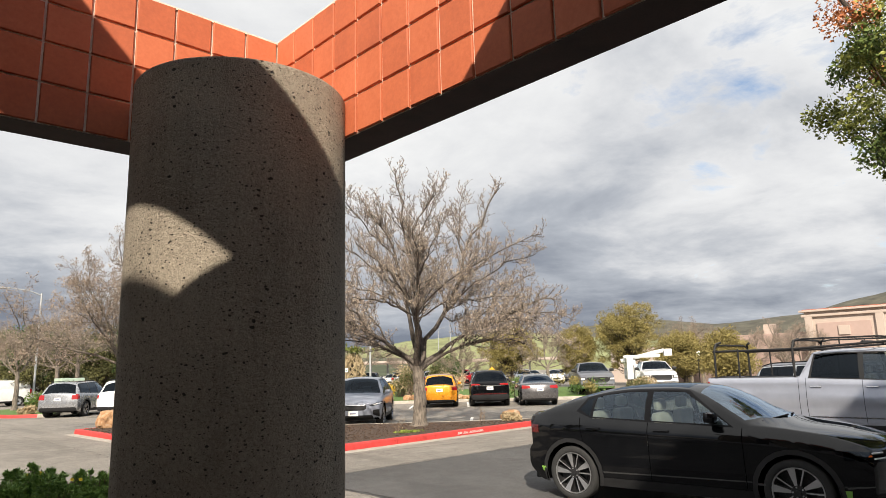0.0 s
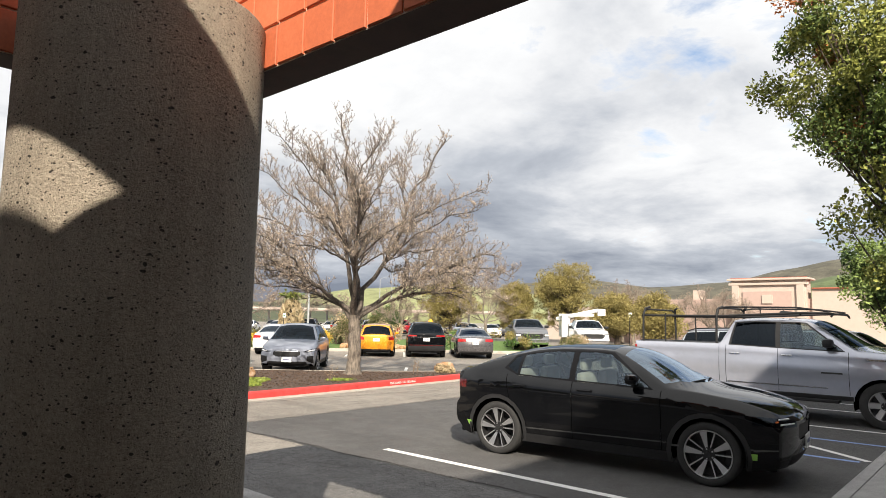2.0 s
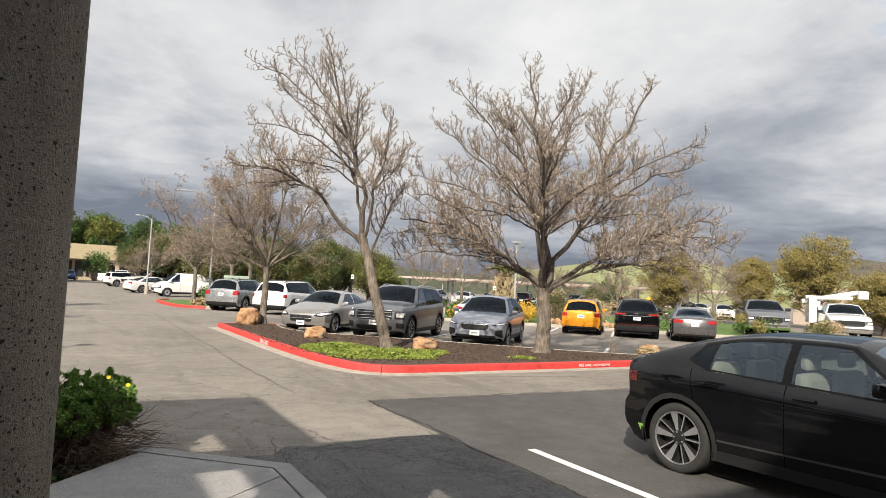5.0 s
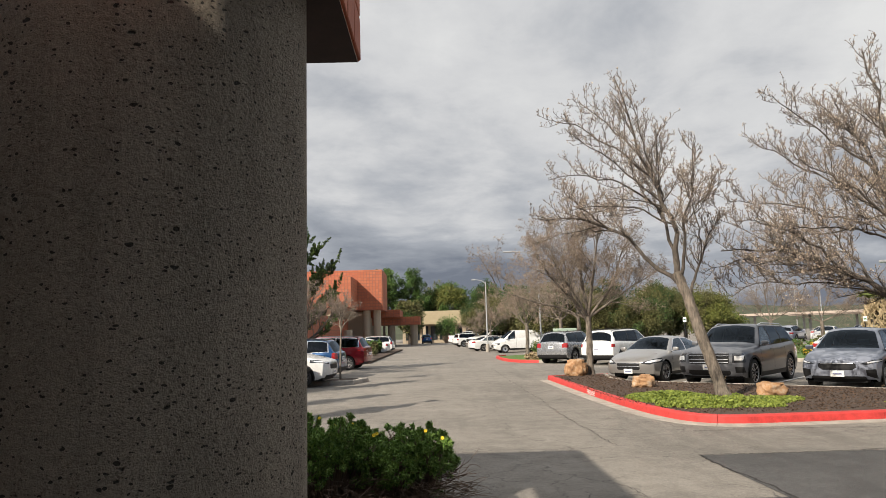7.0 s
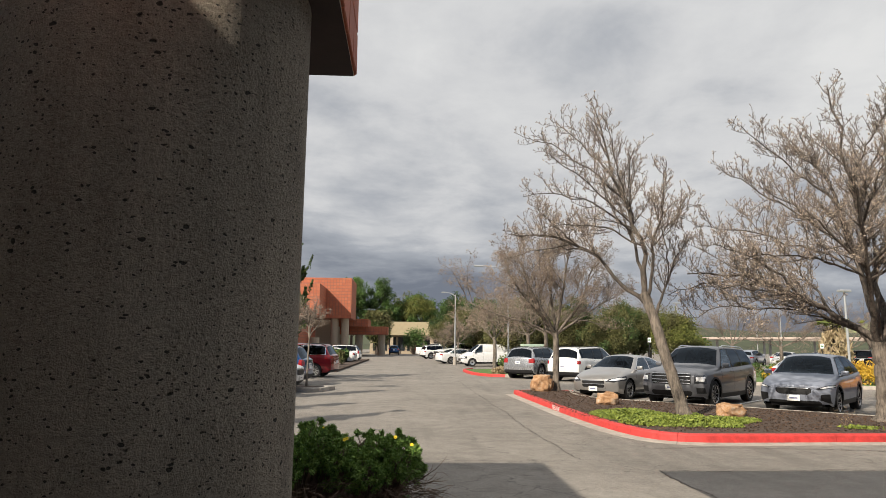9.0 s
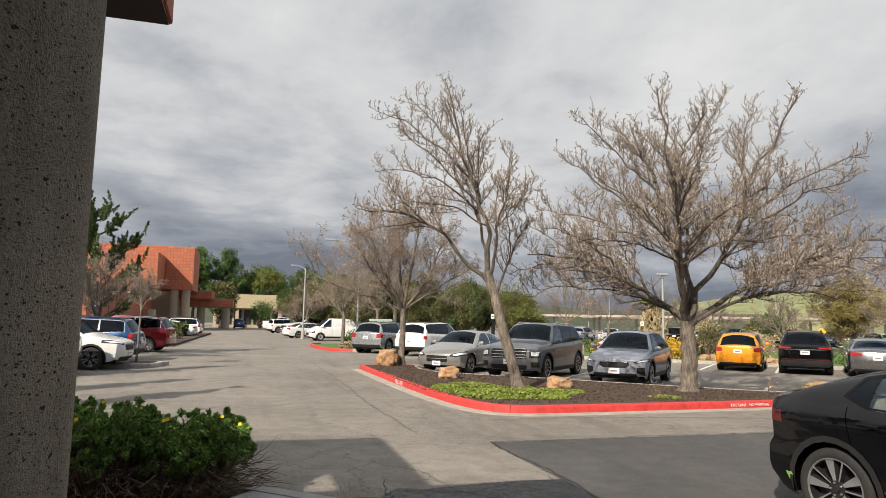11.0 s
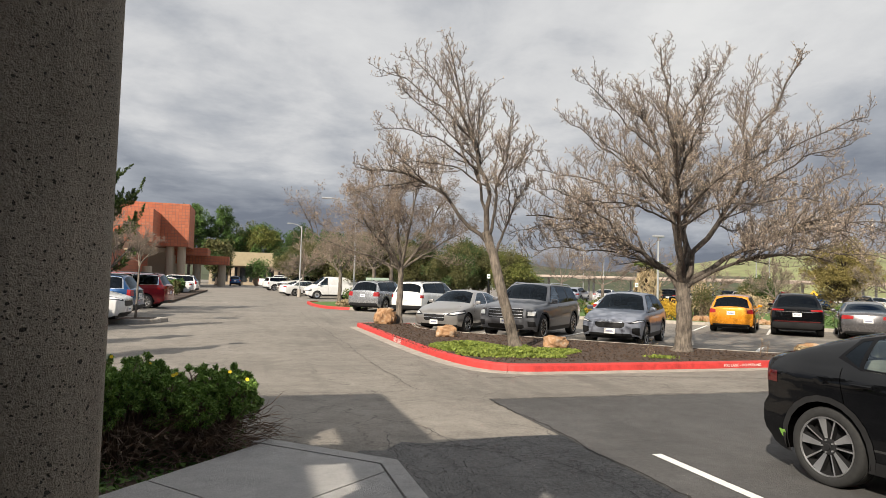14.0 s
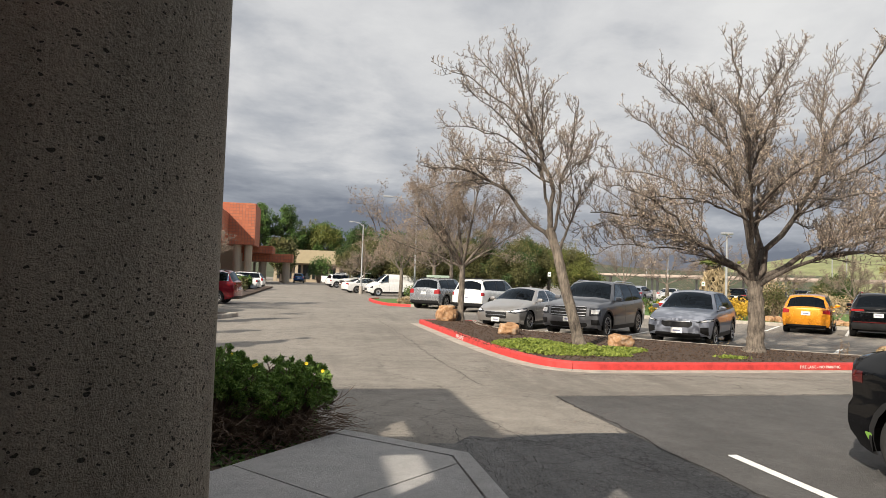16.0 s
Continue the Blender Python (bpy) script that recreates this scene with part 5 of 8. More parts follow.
BARK = bark("grey_bark", (0.04, 0.033, 0.028), (0.27, 0.225, 0.18))
BARK_DARK = bark("dark_bark", (0.03, 0.022, 0.018), (0.10, 0.075, 0.055))
LIMB = bark("limb_bark", (0.03, 0.025, 0.021), (0.17, 0.14, 0.115))
TWIG = plain("twig", (0.20, 0.165, 0.14), 0.85, vary=0.4, scale=3)
FARBUD = leaf("brown_twig_ends", (0.17, 0.13, 0.10), (0.38, 0.30, 0.23))
BUD = leaf("dry_seed_clusters", (0.38, 0.295, 0.215), (0.66, 0.55, 0.43))
NEEDLE = leaf("juniper_leaf", (0.018, 0.04, 0.012), (0.075, 0.12, 0.03))
PINE = leaf("pine_needles", (0.08, 0.13, 0.03), (0.26, 0.33, 0.10))
# _LIT leaves are paler copies with the sunlight put into their colour
NEEDLE_LIT = leaf("sunlit_yellow_green_leaf", (0.05, 0.075, 0.015), (0.20, 0.20, 0.05))
SPRAY = leaf("shaded_spray", (0.03, 0.055, 0.012), (0.14, 0.19, 0.04))
SPRAY_LIT = leaf("sunlit_spray", (0.09, 0.11, 0.02), (0.33, 0.34, 0.08))
RUST = leaf("rust_leaf", (0.30, 0.09, 0.03), (0.55, 0.22, 0.08))
OLIVE = leaf("olive_leaf", (0.055, 0.06, 0.02), (0.17, 0.16, 0.06))
# olive leaf made paler to carry sunlight in its colour
OLIVE_LIT = leaf("sunlit_olive_leaf", (0.15, 0.125, 0.04), (0.31, 0.255, 0.09))
GREEN = leaf("green_leaf", (0.03, 0.07, 0.015), (0.12, 0.20, 0.045))
GROUNDCOVER = leaf("groundcover_leaf", (0.08, 0.12, 0.02), (0.27, 0.32, 0.06))
BUSH = leaf("bush_leaf", (0.05, 0.12, 0.025), (0.34, 0.50, 0.12))
YELLOW = plain("yellow_petal", (0.85, 0.62, 0.02), 0.6)
GOLD = leaf("golden_leaf", (0.35, 0.20, 0.02), (0.72, 0.48, 0.06))
STRAW = leaf("straw", (0.22, 0.16, 0.09), (0.50, 0.40, 0.25))
DEADTWIG = plain("dead_twig", (0.20, 0.14, 0.10), 0.9, vary=0.4, scale=8)


class Wood:
    """Grows branches into plain lists; each level is one mesh."""

    def __init__(self, seed):
        self.rnd = random.Random(seed)
        self.bins = {"trunk": ([], []), "limbs": ([], []), "twigs": ([], [])}
        self.tips = []
        self.limb = "limbs"

    def rod(self, name, pts, radii, sides):
        verts, faces = self.bins.setdefault(name, ([], []))
        base = len(verts)
        side = None
        for i, p in enumerate(pts):
            way = (pts[min(i + 1, len(pts) - 1)] - pts[max(i - 1, 0)])
            way = way.normalized() if way.length > 1e-6 else Vector((0, 0, 1))
            if side is None:
                side = way.orthogonal().normalized()
            side = side - way * side.dot(way)
            side = side.normalized() if side.length > 1e-6 else way.orthogonal().normalized()
            other = way.cross(side)
            for k in range(sides):
                a = 2 * math.pi * k / sides
                verts.append(p + (side * math.cos(a) + other * math.sin(a)) * radii[i])
        for i in range(len(pts) - 1):
            for k in range(sides):
                a, b = base + i * sides + k, base + i * sides + (k + 1) % sides
                faces.append((a, b, b + sides, a + sides))

    def jit(self, s):
        g = self.rnd.gauss
        return Vector((g(0, s), g(0, s), g(0, s)))

    def path(self, p, way, length, segs, bend, rise):
        pts, d = [p.copy()], way.normalized()
        for _ in range(segs):
            d = (d + self.jit(bend) + Vector((0, 0, rise))).normalized()
            p = p + d * (length / segs)
            pts.append(p.copy())
        return pts

    def grow(self, p, way, length, radius, level, top, rise=0.06, spread=0.85):
        r = self.rnd
        segs = (7, 6, 4, 3, 2)[min(level, 4)]
        pts = self.path(p, way, length, segs, (0.10, 0.15, 0.20, 0.25, 0.25)[min(level, 4)], rise)
        end = 0.30 if level < 2 else 0.45
        radii = [radius * (1 - (1 - end) * i / segs) for i in range(segs + 1)]
        self.rod(self.limb if level <= 1 else "twigs", pts, radii, (7, 6, 4, 3, 3)[min(level, 4)])
        if level >= top:
            self.tips.append((pts[-1], (pts[-1] - pts[-2]).normalized()))
            if level > 1:
                self.tips.append((pts[len(pts) // 2], (pts[-1] - pts[-2]).normalized()))
            return
        count = (9, 8, 6, 5)[level]
        for k in range(count):
            f = 0.22 + 0.78 * (k + r.random() * 0.7) / count
            i = min(segs - 1, int(f * segs))
            q = pts[i].lerp(pts[i + 1], f * segs - i) if f < 1 else pts[-1]
            d = (pts[i + 1] - pts[i]).normalized()
            out = (d.orthogonal().normalized())
            out.rotate(Matrix.Rotation(r.random() * 2 * math.pi, 3, d))
            way2 = (d * (1.0 - 0.25 * spread) + out * spread * (0.6 + 0.5 * r.random()) + Vector((0, 0, 0.12))).normalized()
            self.grow(q, way2, length * (0.34 + 0.26 * r.random()) * (1.15 - 0.45 * f), radius * (0.31 + 0.10 * r.random()), level + 1, top, rise, spread)

    def reach(self, p, target, radius, boughs=12, start=0.24):
        """One limb to a tip, arching the more the flatter it runs, set along its length with boughs, twigs and short spurs."""
        r = self.rnd
        way = target - p
        far = way.length
        flat = Vector((way.x, way.y, 0)).length / far
        c = p + way * 0.46 + Vector((0, 0, 0.20 * far * flat * flat)) + self.jit(0.05 * far)
        n = 12
        pts = []
        drift_ = Vector()
        for i in range(n + 1):
            t = i / n
            drift_ = drift_ * 0.6 + self.jit(0.011 * far)
            pts.append(p * (1 - t) ** 2 + c * 2 * t * (1 - t) + target * t * t + drift_ * (1 if 0 < i else 0))
        self.rod(self.limb, pts, [radius * (1 - 0.86 * (i / n) ** 0.8) + 0.004 for i in range(n + 1)], 8)
        for k in range(boughs):
            f = start + (1 - start) * (k + r.random()) / boughs
            self.bough(pts, min(f, 0.985), (0.40 + far * 0.16) * (1.25 - 0.80 * f) * (0.55 + 0.7 * r.random()), radius * (1 - 0.85 * f) * 0.30 + 0.0058, 1)
        self.spurs(pts, 0.45, 0.10)
        return pts

    def bough(self, line_, f, length, radius, level):
        """A side shoot that turns upward, set with short spurs."""
        r = self.rnd
        n = len(line_) - 1
        i = min(n - 1, int(f * n))
        q = line_[i].lerp(line_[i + 1], f * n - i)
        d = (line_[i + 1] - line_[i]).normalized()
        out = d.orthogonal().normalized()
        out.rotate(Matrix.Rotation(r.random() * 2 * math.pi, 3, d))
        way = (d * 0.75 + out * (0.65 + 0.4 * r.random()) + Vector((0, 0, 0.22))).normalized()
        segs = (0, 6, 4)[level]
        pts = self.path(q, way, length, segs, (0, 0.17, 0.2)[level], 0.09)
        self.rod(self.limb if level == 1 else "twigs", pts, [max(0.0052, radius * (1 - 0.7 * j / segs)) for j in range(segs + 1)], (0, 5, 4)[level])
        if level == 1:
            count = max(3, int(length * 6.5))
            for k in range(count):
                g = 0.15 + 0.83 * (k + r.random()) / count
                self.bough(pts, min(g, 0.98), (0.16 + 0.22 * length) * (0.6 + 0.8 * r.random()), max(0.0064, radius * 0.45), 2)
        self.spurs(pts, 0.1, 0.075)

    def spurs(self, line_, start, step):
        """Short knobbly shoots, mostly pointing up, with a forked tip."""
        r = self.rnd
        n = len(line_) - 1
        total = sum((b - a).length for a, b in zip(line_, line_[1:]))
        count = max(1, int(total * (1 - start) / step))
        for k in range(count):
            f = min(0.995, start + (1 - start) * (k + r.random()) / count)
            i = min(n - 1, int(f * n))
            q = line_[i].lerp(line_[i + 1], f * n - i)
            d = (line_[i + 1] - line_[i]).normalized()
            way = (d * 0.5 + self.jit(0.45) + Vector((0, 0, 0.6))).normalized()
            p = q + way * r.uniform(0.045, 0.12)
            self.rod("twigs", [q, p], [0.0055, 0.0060], 3)
            for _ in range(2):
                self.rod("twigs", [p, p + (way + self.jit(0.6)).normalized() * r.uniform(0.02, 0.045)], [0.0058, 0.0066], 3)
            self.tips.append((p + way * 0.02, way))

    def mesh(self, name, which, mat, parent, label="", smooth=True):
        verts, faces = self.bins[which]
        me = bpy.data.meshes.new(name)
        me.from_pydata([tuple(v) for v in verts], [], faces)
        me.materials.append(mat)
        if smooth:
            me.shade_smooth()
        ob = new(name, me)
        ob.parent = parent
        if label:
            ob["label"] = label
        return ob


def flakes(name, spots, mat, parent, size, each, rnd, spread=0.06, flat=0.0, long=1.0, label="", kind=""):
    """Many small folded leaves round given spots, as one mesh."""
    verts, faces = [], []
    for p, way in spots:
        for _ in range(each):
            q = Vector(p) + Vector((rnd.gauss(0, spread), rnd.gauss(0, spread), rnd.gauss(0, spread)))
            a = Vector((rnd.gauss(0, 1), rnd.gauss(0, 1), rnd.gauss(0, 1) * (1 - flat)))
            if way is not None:
                a += Vector(way) * 1.2
            a.normalize()
            b = a.orthogonal().normalized()
            b.rotate(Matrix.Rotation(rnd.random() * 6.28, 3, a))
            c = a.cross(b)
            s = size * (0.6 + 0.8 * rnd.random())
            i = len(verts)
            verts += [q - a * s * long, q + b * s * 0.5, q + a * s * long, q - b * s * 0.5 + c * s * 0.25]
            faces += [(i, i + 1, i + 2), (i, i + 2, i + 3)]
    me = bpy.data.meshes.new(name)
    me.from_pydata([tuple(v) for v in verts], [], faces)
    me.materials.append(mat)
    ob = new(name, me)
    if parent:
        ob.parent = parent
    return tagged(ob, label, "", "", kind)


def bare_tree(at, trunk, limbs, seed, label, radius=0.22, top=3, buds=5, bud=0.022, rise=0.05, spread=0.85, group="bare trees in the island", scale=1.0):
    """trunk: points up from the base; limbs: (height share on the trunk's last part, way, length, thickness)."""
    w = Wood(seed)
    tree = thing("tree", at, 0, label, "tree", group)
    pts = [Vector(p) for p in trunk]
    fine = []
    for a, b in zip(pts, pts[1:]):
        for k in range(6):
            fine.append(a.lerp(b, k / 6) + w.jit(radius * 0.05))
    fine.append(pts[-1])
    n = len(fine) - 1
    radii = [radius * (1.0 + 0.55 * max(0, 1 - i / n * 7) ** 2) * (1 - 0.25 * i / n) for i in range(n + 1)]
    w.rod("trunk", fine, radii, 14)
    for f, way, length, thick in limbs:
        i = min(n - 1, int(f * n))
        p = fine[i].lerp(fine[i + 1], f * n - i) if f < 1 else fine[-1]
        w.limb = f"limb {len(w.bins)}"
        w.grow(p - Vector(way).normalized() * radius * 0.5, Vector(way), length * REACH, thick, 0, top, rise, spread)
        w.mesh("limb", w.limb, BARK, tree)
    w.mesh("trunk", "trunk", BARK, tree)
    w.mesh("twig_mass", "twigs", TWIG, tree)["kind"] = "stuff"
    flakes("seed_mass", w.tips, FARBUD, tree, bud, buds, w.rnd, 0.05, label="dry pale seed clusters on the twigs", kind="stuff")
    return tree


REACH = 0.76
# view plane across the island: east of north
RIGHT = Vector((0.86, -0.50, 0))
AWAY = Vector((0.50, 0.86, 0))


def ways(rows):
    return [(f, RIGHT * a + AWAY * b + Vector((0, 0, c)), length, r) for f, a, b, c, length, r in rows]


def spread_tree(at, trunk, limbs, seed, label, radius, unit, depth, wide=1.05, tall=1.06, buds=5, bud=0.016, full=1.25):
    """A bare tree of limbs upon limbs: each leaves the trunk (a share of its height) or an earlier limb (number, share) for a tip to the right, up and away."""
    w = Wood(seed)
    tree = thing("tree", at, 0, label, "tree", "bare trees in the island")
    pts = [RIGHT * a + Vector((0, 0, z)) for a, z in trunk]
    fine = []
    for a, b in zip(pts, pts[1:]):
        for k in range(6):
            fine.append(a.lerp(b, k / 6) + w.jit(radius * 0.05))
    fine.append(pts[-1])
    n = len(fine) - 1
    w.rod("trunk", fine, [radius * (1.0 + 0.5 * max(0, 1 - i / n * 7) ** 2) * (1 - 0.22 * i / n) for i in range(n + 1)], 14)
    lines = []
    for start, right, up, away, thick in limbs:
        main = not isinstance(start, tuple)
        line_, f = (fine, start) if main else (lines[start[0]], start[1])
        m = len(line_) - 1
        i = min(m - 1, int(f * m))
        p = line_[i].lerp(line_[i + 1], f * m - i) if f < 1 else line_[-1]
        w.limb = f"limb {len(w.bins)}"
        target = RIGHT * (right * wide) + AWAY * (away * depth) + Vector((0, 0, up if up < 4.5 else 4.5 + (up - 4.5) * tall))
        lines.append(w.reach(p - (target - p).normalized() * radius * (0.3 if main else 0.0), target, unit * thick * (1.0 if main else 0.56), int((17 if main else 14) * full), 0.30 if main else 0.15))
        w.mesh("limb", w.limb, LIMB, tree)
    w.mesh("trunk", "trunk", BARK, tree)
    w.mesh("twig_mass", "twigs", TWIG, tree)["kind"] = "stuff"
    high = max(p.z for p, _ in w.tips)
    # the clusters have fallen from the crown's upper rim
    held = [(p, d) for p, d in w.tips if w.rnd.random() < 0.98 - 1.35 * max(0.0, p.z / high - 0.55) - 0.25 * (Vector((p.x, p.y)).length > high * 0.42)]
    flakes("seed_mass", held, BUD, tree, bud, buds, w.rnd, 0.02, label="dry pale seed clusters on the twigs", kind="stuff")
    return tree


spread_tree((13.0, 14.9, 0.10), [(0, 0), (0.03, 0.7), (0, 1.3), (-0.02, 1.8)], [
    (0.96, -1.11, 6.62, 0.1, 1.5), (1.0, -0.47, 7.70, 0.0, 1.5), (1.0, 2.40, 7.20, -0.1, 1.6), (0.93, 4.51, 3.85, 0.1, 1.5), (0.84, 3.02, 2.36, -0.3, 1.1), (0.93, -3.77, 3.45, -0.1, 1.4),
    (0.85, -2.04, 2.70, 0.3, 1.1), (0.97, 0.62, 5.68, 1.0, 1.4), (0.95, -0.62, 5.27, -1.0, 1.4), ((0, 0.42), -3.02, 6.15, 0.2, 1.0), ((0, 0.60), -2.41, 6.82, -0.2, 1.0), ((0, 0.72), -1.60, 6.96, 0.2, 0.8),
    ((0, 0.32), -3.70, 4.80, 0.2, 1.0), ((1, 0.50), 0.96, 7.50, 0.1, 0.9), ((1, 0.62), 0.43, 6.76, -0.3, 0.8), ((1, 0.40), 0.06, 6.28, 0.5, 0.9), ((2, 0.42), 3.95, 5.95, 0.0, 1.1), ((2, 0.60), 1.79, 7.30, 0.3, 0.9),
    ((2, 0.34), 3.27, 5.00, -0.4, 1.0), ((3, 0.40), 4.47, 3.04, -0.3, 0.9), ((3, 0.45), 4.01, 4.73, 0.4, 0.9), ((3, 0.30), 2.72, 3.51, 0.6, 0.9), ((4, 0.50), 4.14, 2.77, 0.3, 0.7), ((4, 0.40), 1.48, 2.50, -0.6, 0.7),
    ((5, 0.40), -3.95, 4.32, 0.3, 0.8), ((5, 0.35), -3.09, 2.84, -0.5, 0.8), ((5, 0.30), -2.72, 5.27, 0.6, 0.9), ((6, 0.50), -3.46, 2.84, 0.5, 0.7), ((7, 0.40), 2.04, 6.08, 1.1, 0.9), ((7, 0.40), -1.05, 5.88, 1.1, 0.9),
    ((7, 0.50), 2.90, 4.32, 1.0, 0.8), ((8, 0.40), -2.04, 4.80, -1.0, 0.9), ((8, 0.40), 1.11, 4.46, -1.0, 0.9), ((8, 0.55), 0.06, 5.47, -1.1, 0.8), ((8, 0.35), 2.10, 3.45, -0.9, 0.8), ((8, 0.35), -2.41, 3.45, -0.9, 0.8),
    ((3, 0.55), 5.05, 3.05, 0.2, 0.8), ((4, 0.45), 4.55, 2.35, -0.2, 0.8), ((3, 0.35), 3.4, 2.75, -0.7, 0.8), ((5, 0.50), -4.35, 2.95, 0.1, 0.8), ((6, 0.45), -3.9, 2.35, -0.3, 0.7), ((5, 0.45), -3.3, 3.9, -0.6, 0.8), ((2, 0.25), 2.6, 4.3, 0.7, 0.8), ((7, 0.30), 0.9, 4.2, 0.9, 0.7)], 11,
    "large leafless spreading tree with pale seed clusters in mulch", 0.21, 0.056, 3.4)
spread_tree((8.45, 14.95, 0.15), [(0, 0), (-0.18, 0.73), (-0.43, 1.58), (-0.61, 2.3), (-0.79, 2.8)], [
    (1.0, -1.71, 7.56, 0.1, 1.5), (0.95, -0.89, 6.31, 0.1, 1.0), (0.82, -3.66, 4.38, -0.1, 1.2), (0.92, -0.12, 5.38, -0.3, 0.9), (0.72, 0.18, 4.19, 0.2, 0.8), ((0, 0.36), -3.35, 5.38, 0.1, 1.0),
    ((0, 0.55), -3.05, 6.65, -0.2, 0.9), ((0, 0.66), -2.65, 7.25, 0.2, 0.8), ((0, 0.50), -1.26, 6.75, -0.3, 0.8), ((2, 0.40), -3.90, 3.81, 0.2, 0.8), ((2, 0.50), -2.80, 4.85, -0.4, 0.7), ((0, 0.30), -2.44, 4.19, -0.6, 0.8),
    ((1, 0.50), -1.59, 5.62, 0.8, 0.8), ((0, 0.42), -2.23, 5.81, -0.7, 0.8), ((3, 0.40), 0.18, 4.85, 0.3, 0.6), ((4, 0.40), -0.43, 4.81, -0.4, 0.6)], 23,
    "leafless tree with a pale leaning trunk among groundcover", 0.135, 0.047, 2.2, 1.12, 1.05, full=0.85)
bare_tree((7.75, 24.3, 0.15), [(0, 0, 0), (0.03, 0, 1.2), (0.05, 0, 2.1)], ways([
    (0.85, -0.9, 0.3, 0.75, 5.2, 0.06), (0.9, 0.75, 0.1, 0.8, 4.0, 0.06), (1.0, -0.25, 0.2, 1.0, 4.6, 0.07), (1.0, 0.3, -0.2, 1.0, 4.3, 0.06), (0.95, 0.0, -0.8, 0.7, 3.7, 0.05), (0.93, -1.0, 0, 0.45, 5.2, 0.05), (0.93, 0.95, 0.2, 0.5, 3.8, 0.05), (0.97, -0.6, -0.5, 0.9, 4.2, 0.05)]), 31,
    "leafless tree with pale twigs beside an orange rock", 0.125, 3, 5, 0.026)
for i, (x, y, s) in enumerate(((8.3, 44.5, 1.15), (11.6, 50.0, 1.35), (13.6, 53.0, 1.5), (7.6, 66.0, 1.0), (6.9, 78.0, 1.0))):
    bare_tree((x, y, 0.12), [(0, 0, 0), (0.04, 0, 1.1 * s), (0.02, 0, 1.9 * s)], ways([
        (0.85, -0.75, 0.3, 0.7, 2.9 * s, 0.06), (0.9, 0.75, 0.1, 0.7, 2.9 * s, 0.06), (1.0, -0.2, 0.2, 1.0, 3.1 * s, 0.07), (1.0, 0.35, -0.2, 0.9, 3.0 * s, 0.06), (0.95, 0.0, -0.8, 0.7, 2.6 * s, 0.05), (0.92, -1, 0, 0.4, 2.9 * s, 0.05)]), 41 + i,
        "leafless tree beside the drive with brown twigs", 0.12 * s, 3, 2, 0.024, group="bare trees along the drive")
# by the building
bare_tree((-1.35, 25.9, 0.12), [(0, 0, 0), (0.02, 0, 1.3), (0.05, 0, 1.9)], ways([
    (0.9, -0.6, 0.2, 0.9, 1.3, 0.03), (0.95, 0.6, 0.1, 0.9, 1.3, 0.03), (1.0, -0.1, 0.2, 1.0, 1.6, 0.035), (1.0, 0.3, -0.4, 1.0, 1.4, 0.03)]), 61, "thin leafless young tree in a kerbed island", 0.038, 3, 1, 0.016, group="bare trees along the drive")
bare_tree((-3.6, 30.2, 0.12), [(0, 0, 0), (0.1, 0, 0.9), (0.1, 0, 1.5)], ways([
    (0.8, -0.7, 0.3, 0.8, 3.0, 0.07), (0.9, 0.7, 0.1, 0.8, 3.0, 0.07), (1.0, -0.2, 0.2, 1.0, 3.2, 0.08), (1.0, 0.3, -0.2, 1.0, 3.1, 0.07), (0.9, 0, -0.9, 0.7, 2.8, 0.06)]), 63, "rounded leafless tree beside the building", 0.13, 3, 2, 0.02, group="bare trees along the drive")


def leafy_tree(at, height, crown, seed, mats, label, clumps=60, each=60, size=0.10, trunk=0.2, name="tree", low=0.35, squash=1.0, group="evergreen trees", drift=(0, 0), clump=0.45):
    """A tapered trunk with limbs to many ragged clumps of small leaves."""
    r = random.Random(seed)
    tree = thing(name, at, 0, label, "tree", group)
    w = Wood(seed)
    mid = height * (low + 1) / 2
    bole = [Vector((drift[0] * k * k, drift[1] * k * k, height * 0.85 * k)) + w.jit(0.04 * height * k * 0.3) for k in (0, 0.15, 0.35, 0.55, 0.8, 1.0)]
    w.rod("trunk", bole, [trunk * (1.25 if k == 0 else 1 - 0.16 * k) for k in range(6)], 9)
    spots = []
    for _ in range(clumps):
        while True:
            v = Vector((r.uniform(-1, 1), r.uniform(-1, 1), r.uniform(-1, 1)))
            if 0.25 < v.length < 1:
                break
        v *= 0.75 + 0.35 * noise.noise(v * 2.1 + Vector((seed, 0, 0)))
        k = (v.z + 1) / 2
        p = Vector((v.x * crown * squash + drift[0] * k * k, v.y * crown * squash + drift[1] * k * k, mid + v.z * (height - mid)))
        spots.append(p)
        f = min(0.95, max(0.2, (p.z / height) * 0.75))
        i = int(f * 5)
        q = bole[i].lerp(bole[min(5, i + 1)], f * 5 - i)
        m = q.lerp(p, 0.55) + Vector((0, 0, -0.06 * height * r.random()))
        w.rod("limbs", [q, m, p], [trunk * 0.22, trunk * 0.13, trunk * 0.04], 4)
    w.mesh("trunk", "trunk", BARK_DARK, tree)
    w.mesh("limb_mass", "limbs", BARK_DARK, tree)["kind"] = "stuff"
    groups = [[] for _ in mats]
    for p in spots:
        # later mats, the sunlit copies where given, fall more often high in the crown
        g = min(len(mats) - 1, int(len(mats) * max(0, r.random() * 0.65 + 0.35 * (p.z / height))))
        cs = clump * (0.6 + 0.8 * r.random())
        for _ in range(each):
            d = Vector((r.gauss(0, 1), r.gauss(0, 1), r.gauss(0, 0.75)))
            d = d.normalized() * cs * (r.random() ** 0.45)
            groups[g].append((p + d, d))
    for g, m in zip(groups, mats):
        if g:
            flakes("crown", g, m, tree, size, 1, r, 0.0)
    return tree


